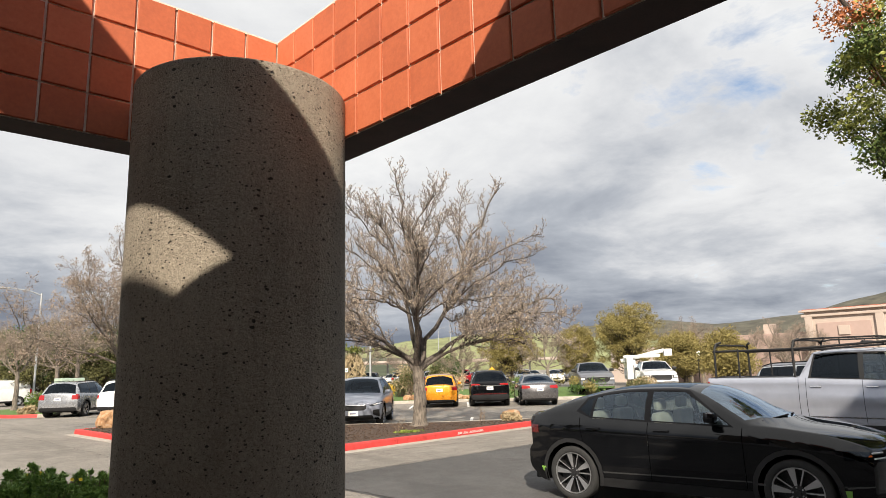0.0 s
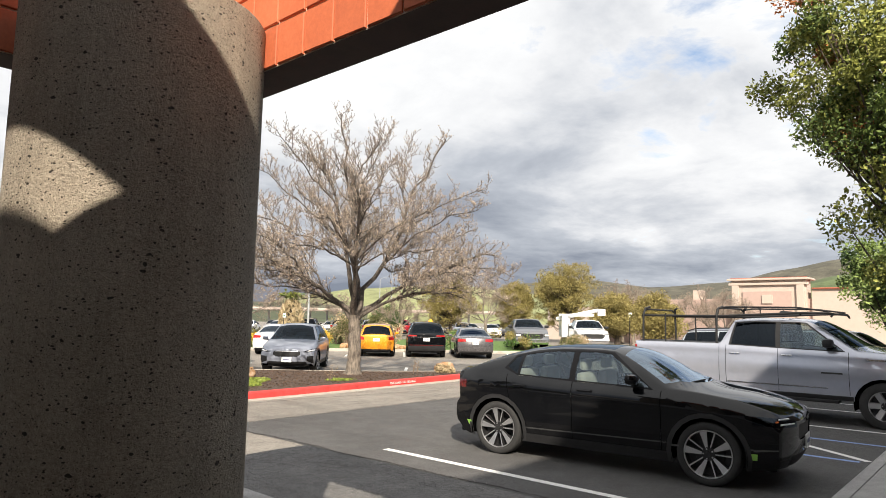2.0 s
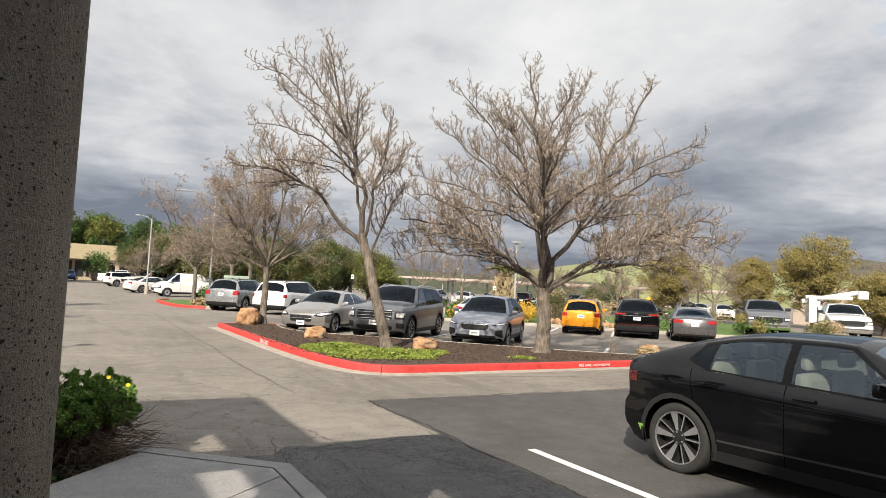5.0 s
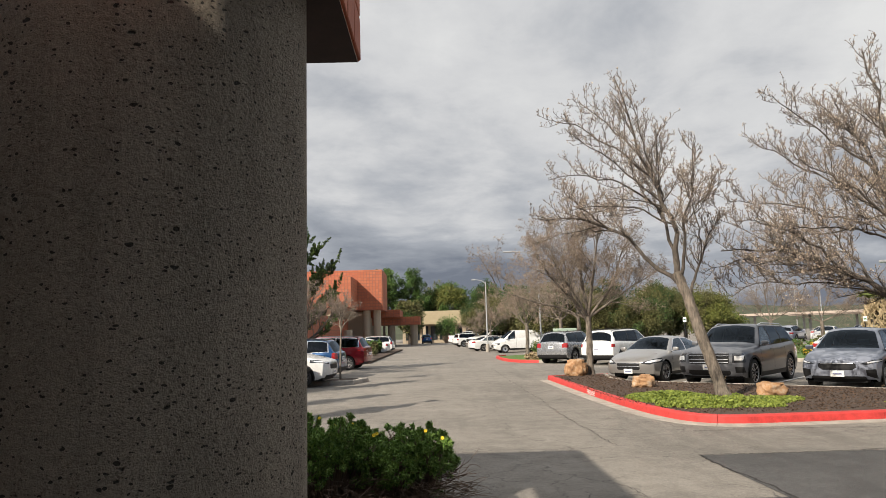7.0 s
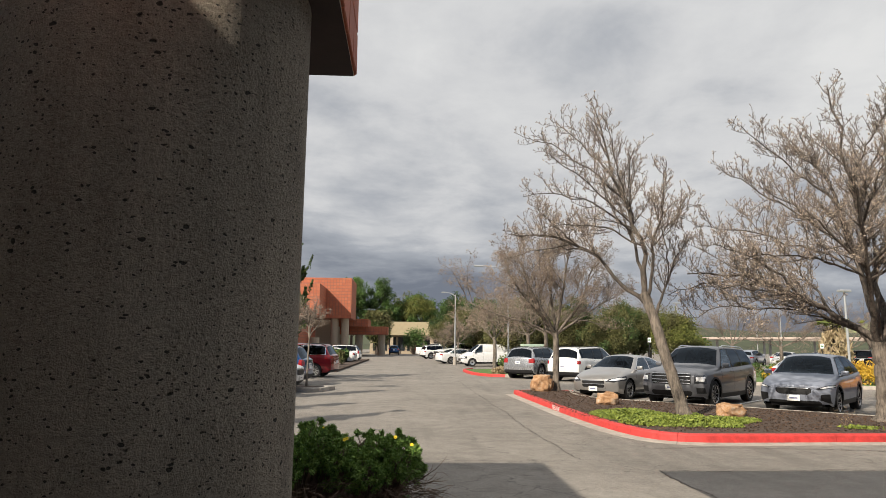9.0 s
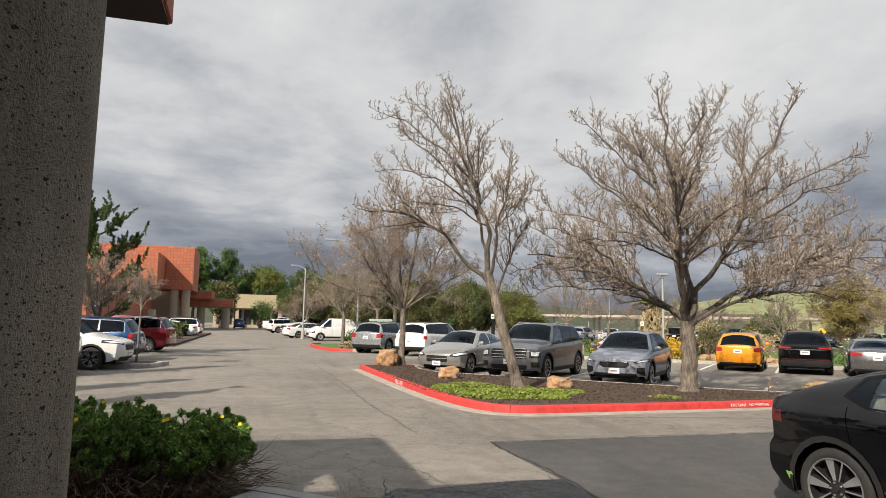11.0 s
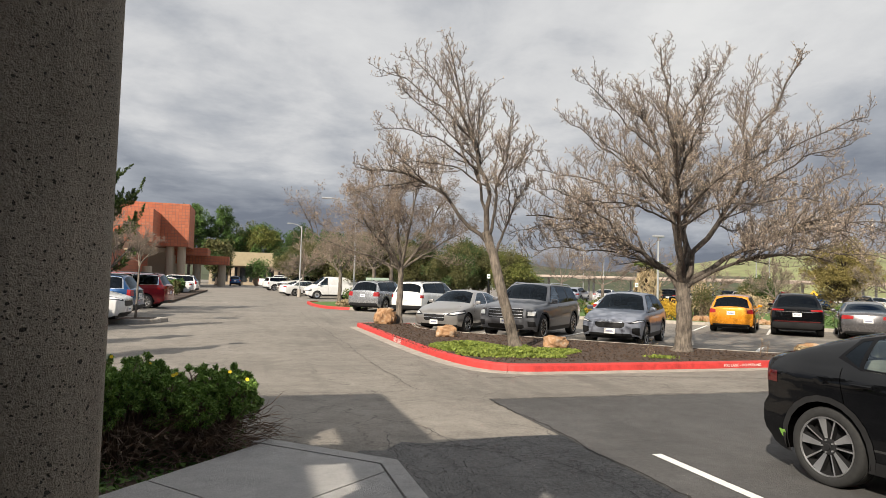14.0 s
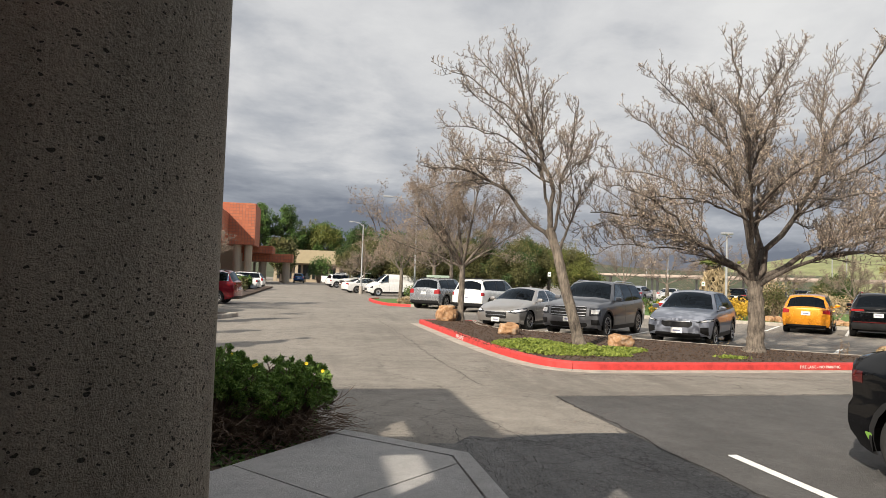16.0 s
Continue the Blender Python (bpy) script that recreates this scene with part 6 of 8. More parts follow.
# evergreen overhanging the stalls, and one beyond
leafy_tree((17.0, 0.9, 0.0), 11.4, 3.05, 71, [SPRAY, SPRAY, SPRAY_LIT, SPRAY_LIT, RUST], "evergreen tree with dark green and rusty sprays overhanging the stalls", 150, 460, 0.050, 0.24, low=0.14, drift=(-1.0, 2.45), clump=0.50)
leafy_tree((25.8, 3.0, 0.0), 5.5, 2.1, 73, [NEEDLE, PINE, PINE], "bright green pine beyond the parked cars", 90, 260, 0.055, 0.2, low=0.25)
def juniper(at, height, spread, seed, label, boughs=26):
    """A twisted conifer: bare crooked stems whose boughs sweep out and turn up into pointed tufts."""
    w = Wood(seed)
    r = w.rnd
    tree = thing("tree", at, 0, label, "tree", "evergreen trees")
    bole = w.path(Vector((0, 0, 0)), Vector((0.15, 0, 1)), height * 0.78, 9, 0.10, 0.05)
    w.rod("trunk", bole, [0.17 * (1 - 0.075 * i) for i in range(10)], 9)
    dark, lit = [], []
    for k in range(boughs):
        f = 0.22 + 0.78 * (k + r.random() * 0.6) / boughs
        i = min(8, int(f * 9))
        q = bole[i].lerp(bole[i + 1], f * 9 - i)
        a = k * 2.4 + r.gauss(0, 0.3)
        reach = spread * (1.15 - 0.75 * f) * r.uniform(0.7, 1.15)
        pts, d, p = [q], Vector((math.cos(a), math.sin(a), 0.15)), q.copy()
        for n in range(8):
            d = (d + Vector((0, 0, 0.16)) + w.jit(0.10)).normalized()
            p = p + d * (reach * 1.25 / 8)
            pts.append(p.copy())
        w.rod("limbs", pts, [0.05 * (1 - 0.1 * n) for n in range(9)], 5)
        for n in range(3, 9):
            for _ in range(3 if n < 8 else 1):
                way = (d * 0.6 + w.jit(0.55) + Vector((0, 0, 0.75))).normalized()
                tuft = r.uniform(0.40, 0.75) * (1.15 if n == 8 else 0.85)
                base = pts[n] + w.jit(0.06)
                for _ in range(150):
                    u = r.random() ** 0.8
                    out = Vector((r.gauss(0, 1), r.gauss(0, 1), r.gauss(0, 1))).normalized() * 0.15 * (1 - u) ** 0.6 * (0.35 + 0.65 * r.random())
                    # sunlit colour gets likelier toward the tuft's tip, shaded colour toward its base
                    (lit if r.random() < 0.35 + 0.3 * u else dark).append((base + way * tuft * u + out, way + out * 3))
    w.mesh("trunk", "trunk", BARK_DARK, tree)
    w.mesh("limb_mass", "limbs", BARK_DARK, tree)["kind"] = "stuff"
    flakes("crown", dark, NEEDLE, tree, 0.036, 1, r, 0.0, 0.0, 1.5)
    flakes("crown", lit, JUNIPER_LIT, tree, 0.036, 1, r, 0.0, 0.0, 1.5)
    return tree


# juniper leaf with sunlight painted into its colour
JUNIPER_LIT = leaf("sunlit_juniper_leaf", (0.05, 0.085, 0.02), (0.15, 0.20, 0.05))
juniper((-4.2, 32.6, 0.0), 7.9, 2.7, 75, "twisted green juniper with pointed tufts beside the building")
# unseen trees, added only to cast the shadow streaks across the drive
for i, (x, y, hgt) in enumerate(((-4.6, 11.3, 7.3), (-5.8, 13.8, 7.4), (-5.1, 19.3, 7.4), (-7.0, 26.4, 7.5))):
    leafy_tree((x, y, 0), hgt, 0.5, 77 + i, [NEEDLE], "unseen slender cypress beside the building, added to cast shadow streaks on the drive", 60, 150, 0.08, 0.12, low=0.12, clump=0.24, group="cypresses")
# belt behind the parked cars
for i, (x, y, hgt, cr, kind) in enumerate(((13.5, 62, 6.8, 3.4, 0), (17.5, 60, 6.6, 3.3, 0), (21.5, 58, 6.0, 3.0, 0), (25.0, 56, 5.0, 2.6, 1), (10.0, 68, 6.2, 3.4, 0), (28.5, 60, 3.2, 2.0, 2), (11.5, 57, 5.6, 2.8, 0), (15.6, 65, 6.6, 3.2, 0), (19.6, 55, 5.0, 2.6, 0), (24.0, 62, 5.6, 3.0, 0), (7.8, 75, 6.4, 3.2, 0))):
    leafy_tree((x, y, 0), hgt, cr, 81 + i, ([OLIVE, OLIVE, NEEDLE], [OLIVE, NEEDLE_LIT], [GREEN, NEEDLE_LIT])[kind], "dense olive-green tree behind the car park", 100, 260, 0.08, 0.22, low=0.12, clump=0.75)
# far trees north
for i, (x, y, hgt, cr, kind) in enumerate(((-9.5, 148, 16.0, 5.0, 0), (-3.0, 152, 15.0, 5.5, 0), (2.0, 158, 13.0, 4.5, 1), (6.5, 150, 12.5, 4.5, 1), (14.0, 155, 13.5, 5.0, 0), (20.0, 150, 12.5, 4.5, 0), (-2.5, 118, 7.0, 2.6, 2), (26, 140, 11, 5, 0), (-14, 140, 13, 4.5, 0))):
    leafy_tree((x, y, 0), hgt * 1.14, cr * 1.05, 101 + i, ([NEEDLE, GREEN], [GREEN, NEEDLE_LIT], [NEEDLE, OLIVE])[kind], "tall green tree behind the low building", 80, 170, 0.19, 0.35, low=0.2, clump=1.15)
# east side, in the sun, which is also put into the paler leaf colour
for i, (x, y, hgt, cr, kind) in enumerate(((47, 40.5, 6.4, 3.6, 0), (50, 30.0, 7.4, 3.8, 0), (47.5, 33.5, 5.8, 1.8, 0), (55, 27.5, 4.6, 2.4, 0), (48, 24.0, 4.4, 2.2, 0), (41, 17.6, 4.0, 2.0, 0), (43.5, 45.5, 3.0, 1.7, 1))):
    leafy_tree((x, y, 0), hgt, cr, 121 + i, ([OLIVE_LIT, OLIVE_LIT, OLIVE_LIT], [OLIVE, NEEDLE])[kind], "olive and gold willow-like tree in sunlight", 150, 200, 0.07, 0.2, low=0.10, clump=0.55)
for i, (x, y, s) in enumerate(((44, 34, 1.35), (52, 24.5, 1.35), (38, 38, 1.0), (42, 50, 1.1), (36, 58, 1.5), (55, 22, 1.2), (31, 57, 1.6), (41, 56, 1.5), (27, 66, 1.8), (53, 18.5, 1.25), (50.5, 16.5, 1.1), (54, 26.5, 1.4))):
    bare_tree((x, y, 0), [(0, 0, 0), (0.04, 0, 0.8 * s), (0.02, 0, 1.3 * s)], ways([
        (0.85, -0.75, 0.3, 0.7, 2.7 * s, 0.06), (0.9, 0.75, 0.1, 0.7, 2.7 * s, 0.06), (1.0, -0.2, 0.2, 1.0, 2.8 * s, 0.07), (1.0, 0.35, -0.2, 0.9, 2.7 * s, 0.06), (0.92, -1, 0, 0.4, 2.8 * s, 0.05), (0.92, 1, 0, 0.4, 2.8 * s, 0.05)]), 141 + i,
        "leafless pinkish-grey tree beyond the car park", 0.12 * s, 3, 2, 0.026, group="bare trees beyond the car park")


def shrub(at, wide, high, mats, seed, label, count=2500, size=0.03, name="shrub", stems=30, group="", stem_mat=None, base=0.0):
    r = random.Random(seed)
    ob = thing(name, at, 0, label, "shrub", group)
    w = Wood(seed)
    spots = [[] for _ in mats]
    lobes = [(Vector((r.uniform(-0.75, 0.75) * wide[0], r.uniform(-0.75, 0.75) * wide[1], high * r.uniform(0.35 + base * 0.5, 0.78))), r.uniform(0.16, 0.30) * high + 0.08) for _ in range(16)]
    for _ in range(stems):
        p, rad = r.choice(lobes)
        q = Vector((r.uniform(-0.3, 0.3) * wide[0], r.uniform(-0.3, 0.3) * wide[1], 0))
        m = q.lerp(p, 0.5) + w.jit(0.08 * high)
        w.rod("limbs", [q, m, p], [0.012 * (1 + high), 0.008 * (1 + high), 0.004], 4)
    for _ in range(count):
        k = r.randrange(len(lobes))
        p, rad = lobes[k]
        d = Vector((r.gauss(0, 1), r.gauss(0, 1), r.gauss(0, 0.8))).normalized() * rad * (r.random() ** 0.3)
        spots[k % len(mats)].append((p + d, d))
    w.mesh("stem_mass", "limbs", stem_mat or DEADTWIG, ob)["kind"] = "stuff"
    for g, m in zip(spots, mats):
        if g:
            flakes("foliage", g, m, ob, size, 1, r, 0.0)
    return ob


def daisy_bush(at, wide, high, seed, label, rosettes):
    """A lumpy mound of leaf rosettes on bare stems."""
    r = random.Random(seed)
    ob = thing("bush", at, 0, label, "shrub", "daisy bushes beside the walk")
    w = Wood(seed)
    lobes = []
    for k in range(15):
        a, e = k * 2.4 + r.gauss(0, 0.25), (0.15, 0.55, 0.95)[k % 3] + r.gauss(0, 0.08)
        d = Vector((math.cos(a) * math.cos(e), math.sin(a) * math.cos(e), math.sin(e)))
        lobes.append((Vector((d.x * wide[0] * 0.80, d.y * wide[1] * 0.80, high * (0.44 + 0.40 * d.z))), r.uniform(0.13, 0.19)))
    spots = []
    for k in range(int(rosettes * 1.9)):
        c, rad = lobes[k % len(lobes)]
        d = Vector((r.gauss(0, 1), r.gauss(0, 1), r.gauss(0.2, 0.9))).normalized()
        p = c + d * rad * r.uniform(0.75, 1.12)
        if not high * 0.30 < p.z < high * 1.13:
            continue
        w.rod("limbs", [Vector((p.x * 0.3, p.y * 0.3, 0.02)), c.lerp(p, 0.2) + w.jit(0.03), p], [0.009, 0.006, 0.003], 4)
        for _ in range(95):
            n = (d + Vector((r.gauss(0, 0.6), r.gauss(0, 0.6), r.gauss(0.1, 0.6)))).normalized()
            spots.append((p + n * r.uniform(0.004, 0.05), n * 1.6))
    w.mesh("stem_mass", "limbs", DEADTWIG, ob)["kind"] = "stuff"
    flakes("foliage", spots, BUSH, ob, 0.0115, 1, r, 0.0, 0.0, 1.9)
    return ob


# daisy bushes beside the walk
for i, (x, y, wx, wy, hh, c) in enumerate(((1.25, 7.30, 0.66, 0.5, 0.93, 330), (2.0, 7.48, 0.52, 0.46, 0.80, 300), (0.35, 7.1, 0.5, 0.6, 0.98, 240), (0.6, 8.3, 0.6, 0.6, 0.86, 200))):
    b1 = daisy_bush((x, y, 0.02), (wx, wy), hh, 161 + i, "dense dark green daisy bush with bare woody stems below", c)
    r = random.Random(170 + i)
    w = Wood(171 + i)
    for _ in range(620):
        a = r.random() * 6.28
        p = Vector((math.cos(a) * wx * r.uniform(0.3, 1.15), math.sin(a) * wy * r.uniform(0.3, 1.15), hh * r.uniform(0.02, 0.42)))
        w.rod("twigs", w.path(p, Vector((math.cos(a) + r.gauss(0, 0.6), math.sin(a) + r.gauss(0, 0.6), r.uniform(-0.25, 0.4))), r.uniform(0.15, 0.42), 4, 0.25, 0.0), [0.0045, 0.004, 0.0032, 0.0025, 0.0015], 4)
    w.mesh("dead_stem_mass", "twigs", DEADTWIG, b1, "tangle of bare dead stems")["kind"] = "stuff"
    for _ in range(4):
        x2, y2 = r.uniform(-0.8, 0.8) * wx, r.uniform(-0.9, 0.2) * wy
        z2 = hh * r.uniform(0.86, 1.02)
        fb = bmesh.new()
        for k in range(9):
            a = 2 * math.pi * k / 9
            t0 = Vector((math.cos(a), math.sin(a) * 0.5 - 0.2, math.sin(a) * 0.85 + 0.1))
            s0 = Vector((-math.sin(a), math.cos(a) * 0.5, math.cos(a) * 0.85)) * 0.007
            c0 = Vector((x2, y2, z2))
            fb.faces.new([fb.verts.new(c0 + v) for v in (t0 * 0.005 - s0 * 0.4, t0 * 0.014 - s0 * 0.7, t0 * 0.019, t0 * 0.014 + s0 * 0.7, t0 * 0.005 + s0 * 0.4)])
        bmesh.ops.create_icosphere(fb, subdivisions=1, radius=0.008, matrix=Matrix.Translation((x2, y2, z2 + 0.004)))
        part("flower", fb, YELLOW, b1, "yellow daisy flower")
        part("flower_stalk", tube_bm([(x2, y2, z2 - 0.26), (x2 + 0.01, y2, z2)], 0.0025, 4), BUSH, b1)

# groundcover, grasses and hedges
r = random.Random(7)
spots = []
for _ in range(9000):
    a, q = r.random() * 6.28, math.sqrt(r.random())
    x, y = 8.35 + math.cos(a) * q * 1.5 + 0.4 * math.sin(3 * a) * q, 14.55 + math.sin(a) * q * 0.95
    if x + y > 21.0 and x > 6.8 and y > 13.05:
        lump = 0.5 + 0.5 * noise.noise(Vector((x * 3, y * 3, 0)))
        spots.append(((x, y, 0.16 + (0.05 + 0.17 * lump) * r.random() * (1.15 - q)), (0, 0, 0.6)))
for _ in range(5500):
    a, q = r.random() * 6.28, math.sqrt(r.random())
    x, y = 7.55 + math.cos(a) * q * 0.95, 15.75 + math.sin(a) * q * 1.15
    if x > 6.62 + 0.04 * max(0, 16.5 - y) ** 2:
        spots.append(((x, y, 0.16 + 0.16 * r.random() * (1.15 - q)), (0, 0, 0.6)))
flakes("groundcover", spots, GROUNDCOVER, None, 0.035, 1, r, 0.0, 0.4, label="low bright green groundcover round the leaning trunk", kind="stuff")
spots = [((11.4 + r.gauss(0, 0.16), 13.55 + r.gauss(0, 0.10), 0.16 + 0.04 * r.random()), (0, 0, 0.6)) for _ in range(350)]
flakes("weeds", spots, GROUNDCOVER, None, 0.03, 1, r, 0.0, 0.4, label="small patch of green weeds in mulch", kind="stuff")
spots = []
for _ in range(30000):
    x, y = r.uniform(6.3, 17.0), r.uniform(13.0, 24.2)
    west = 6.34 if y > 17 else 6.34 + (17 - y) ** 2 * 0.05
    if x > west and (x + y < 29.2 or (x < 8.2 and y > 20)):
        spots.append(((x, y, 0.150 + 0.02 * r.random()), (r.gauss(0, 1), r.gauss(0, 1), 0)))
CHIP = leaf("mulch_chips", (0.02, 0.014, 0.011), (0.15, 0.095, 0.065), 0.9)
flakes("mulch_chips", spots, CHIP, None, 0.021, 1, r, 0.0, 0.8, 1.0, "brown bark chips and fallen leaves", "stuff")
spots = [((r.uniform(0.0, 2.4), r.uniform(6.1, 8.3), 0.03 + 0.03 * r.random()), (0, 0, 0.4)) for _ in range(2500)]
flakes("ivy", [s for s in spots if s[0][1] > 4.6 + 1.15 * s[0][0]], GREEN, None, 0.03, 1, r, 0.0, 0.5, label="low leaves and litter under the bush", kind="stuff")
for i, (x, y, wx, hh, m, lab, nm) in enumerate((
        (23.4, 29.9, 0.7, 1.25, [GOLD], "golden-yellow shrub behind the kerb", "shrub"), (20.3, 32.1, 0.6, 0.9, [GOLD, GREEN], "golden-yellow shrub behind the kerb", "shrub"), (27.5, 28.6, 1.0, 1.7, [STRAW], "tall straw-coloured grass behind the kerb", "ornamental_grass"),
        (30.2, 24.7, 1.3, 1.25, [OLIVE, GREEN], "rounded green hedge shrub", "shrub"), (32.2, 22.2, 1.4, 1.25, [OLIVE_LIT, GREEN], "rounded green hedge shrub", "shrub"), (26.6, 31.2, 0.9, 2.2, [OLIVE, STRAW], "grey-green willow shrub behind the kerb", "shrub"),
        (34.4, 20.0, 1.0, 1.1, [STRAW, OLIVE], "straw-coloured grass clump", "ornamental_grass"), (8.7, 40.6, 0.7, 1.35, [GREEN, NEEDLE_LIT], "bright green shrub beside the utility box", "shrub"), (7.7, 38.6, 0.35, 0.5, [STRAW], "tuft of dry grass by the kerb", "ornamental_grass"), (9.0, 39.2, 0.35, 0.45, [STRAW, OLIVE], "tuft of dry grass by the kerb", "ornamental_grass"),
        (-3.2, 47, 0.7, 1.6, [GREEN, NEEDLE_LIT], "bright green shrub beside the building", "shrub"), (-3.0, 53, 0.9, 1.0, [OLIVE, NEEDLE], "low green shrub beside the building", "shrub"), (-3.6, 60, 0.9, 1.2, [GREEN, OLIVE], "low green shrub beside the building", "shrub"), (15.75, 13.7, 0.2, 0.36, [STRAW], "dry grass tuft in the mulch", "ornamental_grass"), (4.2, 122, 1.5, 5.0, [GREEN, NEEDLE], "tall cypress shrub before the low building", "shrub"),
        (36, 30, 1.2, 1.2, [OLIVE, GREEN], "rounded green hedge shrub", "shrub"), (34, 27, 1.4, 1.3, [OLIVE_LIT, OLIVE], "rounded green hedge shrub", "shrub"), (23, 36, 1.6, 1.1, [OLIVE, GREEN], "rounded green hedge shrub", "shrub"), (27.5, 33.0, 1.4, 1.4, [STRAW, OLIVE], "straw-coloured grass clump", "ornamental_grass"))):
    shrub((x, y, 0.0), (wx, wx), hh, m, 181 + i, lab, 2600, 0.055 if y < 60 else 0.15, nm, 24, "shrubs round the car park")
# skirted palms
for i, (x, y) in enumerate(((34.0, 47.5),)):
    p = thing("palm", (x, y, 0), 0, "fan palm with a thick skirt of dead fronds", "palm", "palms beyond the car park")
    r = random.Random(300 + i)
    hh = 3.4
    part("trunk", tube_bm([(0, 0, 0), (0, 0, hh)], [0.3, 0.25], 8), BARK_DARK, p)
    sk = []
    for _ in range(1500):
        a, z = r.random() * 6.28, r.random()
        rad = 0.35 + 0.75 * math.sin(math.pi * (0.25 + 0.7 * z)) * (0.7 + 0.3 * r.random())
        sk.append(((math.cos(a) * rad, math.sin(a) * rad, hh * (0.1 + 0.85 * z)), (0, 0, 1.6)))
    flakes("skirt", sk, STRAW, p, 0.11, 1, r, 0.0, 0.0, 2.2)
    tp = [((r.gauss(0, 0.5), r.gauss(0, 0.5), hh + 0.1 + abs(r.gauss(0, 0.22))), None) for _ in range(120)]
    flakes("frond_crown", tp, NEEDLE_LIT, p, 0.2, 1, r, 0.0, 0.3, 1.6)

# loose gravel by the walk
spots = []
for _ in range(11000):
    x, y = 3.72 + abs(r.gauss(0, 0.75)), r.uniform(3.0, 8.6)
    if y > 6.4:
        x -= (y - 6.4) * 0.9
    spots.append(((x, y, 0.012), (0, 0, 0)))
flakes("gravel", spots, leaf("gravel_chips", (0.05, 0.048, 0.045), (0.42, 0.40, 0.37), 0.9), None, 0.0062, 1, r, 0.0, 0.2, 0.8, "loose gravel on broken asphalt beside the kerb", "stuff")

# dry weeds in the island
for i, (x, y, hh) in enumerate(((11.35, 13.9, 0.42), (14.1, 13.5, 0.5), (14.6, 13.8, 0.35), (9.2, 16.9, 0.4))):
    w = Wood(500 + i)
    weed = thing("weed", (x, y, 0.14), 0, "thin dry weed standing in mulch", "weed", "dry weeds in the island")
    for _ in range(4):
        p = w.path(Vector((0, 0, 0)), Vector((w.rnd.gauss(0, 0.25), w.rnd.gauss(0, 0.25), 1)), hh * w.rnd.uniform(0.7, 1.1), 4, 0.1, 0.0)
        w.rod("twigs", p, [0.006, 0.005, 0.004, 0.003, 0.002], 4)
        for q in p[2:]:
            w.rod("twigs", [q, q + Vector((w.rnd.gauss(0, 0.07), w.rnd.gauss(0, 0.07), 0.05))], [0.003, 0.002], 3)
            w.tips.append((q, None))
    w.mesh("stem", "twigs", DEADTWIG, weed)
    flakes("seed_head", w.tips, STRAW, weed, 0.016, 3, w.rnd, 0.03)

# ---- planted island ----
edge_path = [(6.24, 24.4), (6.30, 21.5), (6.36, 18.8), (6.43, 16.8), (6.53, 15.2), (6.68, 14.0), (6.90, 13.2), (7.22, 12.78), (7.7, 12.60), (8.4, 12.58), (9.4, 12.61), (11.5, 12.69), (14.0, 12.80), (17.6, 12.98)]


def spline(points, step=0.12):
    """Even points along a smooth line."""
    pts = [Vector(p) for p in points]
    out = []
    for i in range(len(pts) - 1):
        p0, p1, p2, p3 = pts[max(0, i - 1)], pts[i], pts[i + 1], pts[min(len(pts) - 1, i + 2)]
        n = max(2, int((p2 - p1).length / step))
        for k in range(n):
            t = k / n
            out.append(0.5 * ((2 * p1) + (p2 - p0) * t + (2 * p0 - 5 * p1 + 4 * p2 - p3) * t * t + (3 * p1 - p0 - 3 * p2 + p3) * t ** 3))
    out.append(pts[-1])
    return out


def kerb_piece(line, i0, i1, prof, name, mat, parent):
    """One cast length of kerb along the line; the profile is (inward, height)."""
    bm = bmesh.new()
    rings = []
    for i in range(i0, i1 + 1):
        d = (line[min(i + 1, len(line) - 1)] - line[max(i - 1, 0)]).normalized()
        inn = Vector((-d.y, d.x))
        p = line[i] + d * (0.004 if i == i0 else -0.004 if i == i1 else 0)
        rings.append([bm.verts.new((p.x + inn.x * a, p.y + inn.y * a, z)) for a, z in prof])
    for a, b in zip(rings, rings[1:]):
        for k in range(len(prof) - 1):
            bm.faces.new((a[k], b[k], b[k + 1], a[k + 1]))
    bm.faces.new(rings[0])
    bm.faces.new(rings[-1][::-1])
    bmesh.ops.recalc_face_normals(bm, faces=bm.faces)
    return part(name, bm, mat, parent)


KERB_PROF = [(0.0, -0.05), (0.0, 0.02), (0.012, 0.125), (0.03, 0.148), (0.05, 0.155), (0.155, 0.157), (0.165, 0.15), (0.165, -0.05)]
GUTTER_PROF = [(-0.30, -0.05), (-0.30, 0.006), (-0.004, 0.014), (-0.004, -0.05)]


def kerb_run(points, name, mat, label, every=24, gutter=True):
    run = tagged(new(name), label, "kerb", kind="structure")
    line = spline(points)
    for i in range(0, len(line) - 1, every):
        j = min(len(line) - 1, i + every)
        kerb_piece(line, i, j, KERB_PROF, "kerb_stone", mat, run)
        if gutter:
            kerb_piece(line, i, j, GUTTER_PROF, "gutter_stone", KERB_GREY, run)
    return line


line = kerb_run(edge_path, "kerb_island", KERB_RED, "red-painted concrete kerb round the planted island with a grey gutter")
soil = [(p.x + 0.1, p.y + 0.05) for p in line[::4]] + [(17.6, 13.3), (14.6, 15.15), (8.3, 21.4), (8.35, 24.5)]
soil = [(min(max(x, 6.2), 20), min(y, 24.4)) for x, y in soil]
tagged(part("ground_island", prism_bm(soil, 0.0, 0.148), MULCH), "bark mulch bed of the planted island", "ground", kind="structure")
kerb_run([(17.6, 13.3), (14.65, 15.2), (11.5, 18.25), (8.35, 21.4), (8.42, 24.5)], "kerb_island_inner", KERB_GREY, "plain concrete kerb at the heads of the stalls", 24, False)
kerb_run([(8.42, 24.55), (7.3, 24.62), (6.26, 24.42)], "kerb_island_end", KERB_RED, "red-painted end of the island kerb", 12, False)
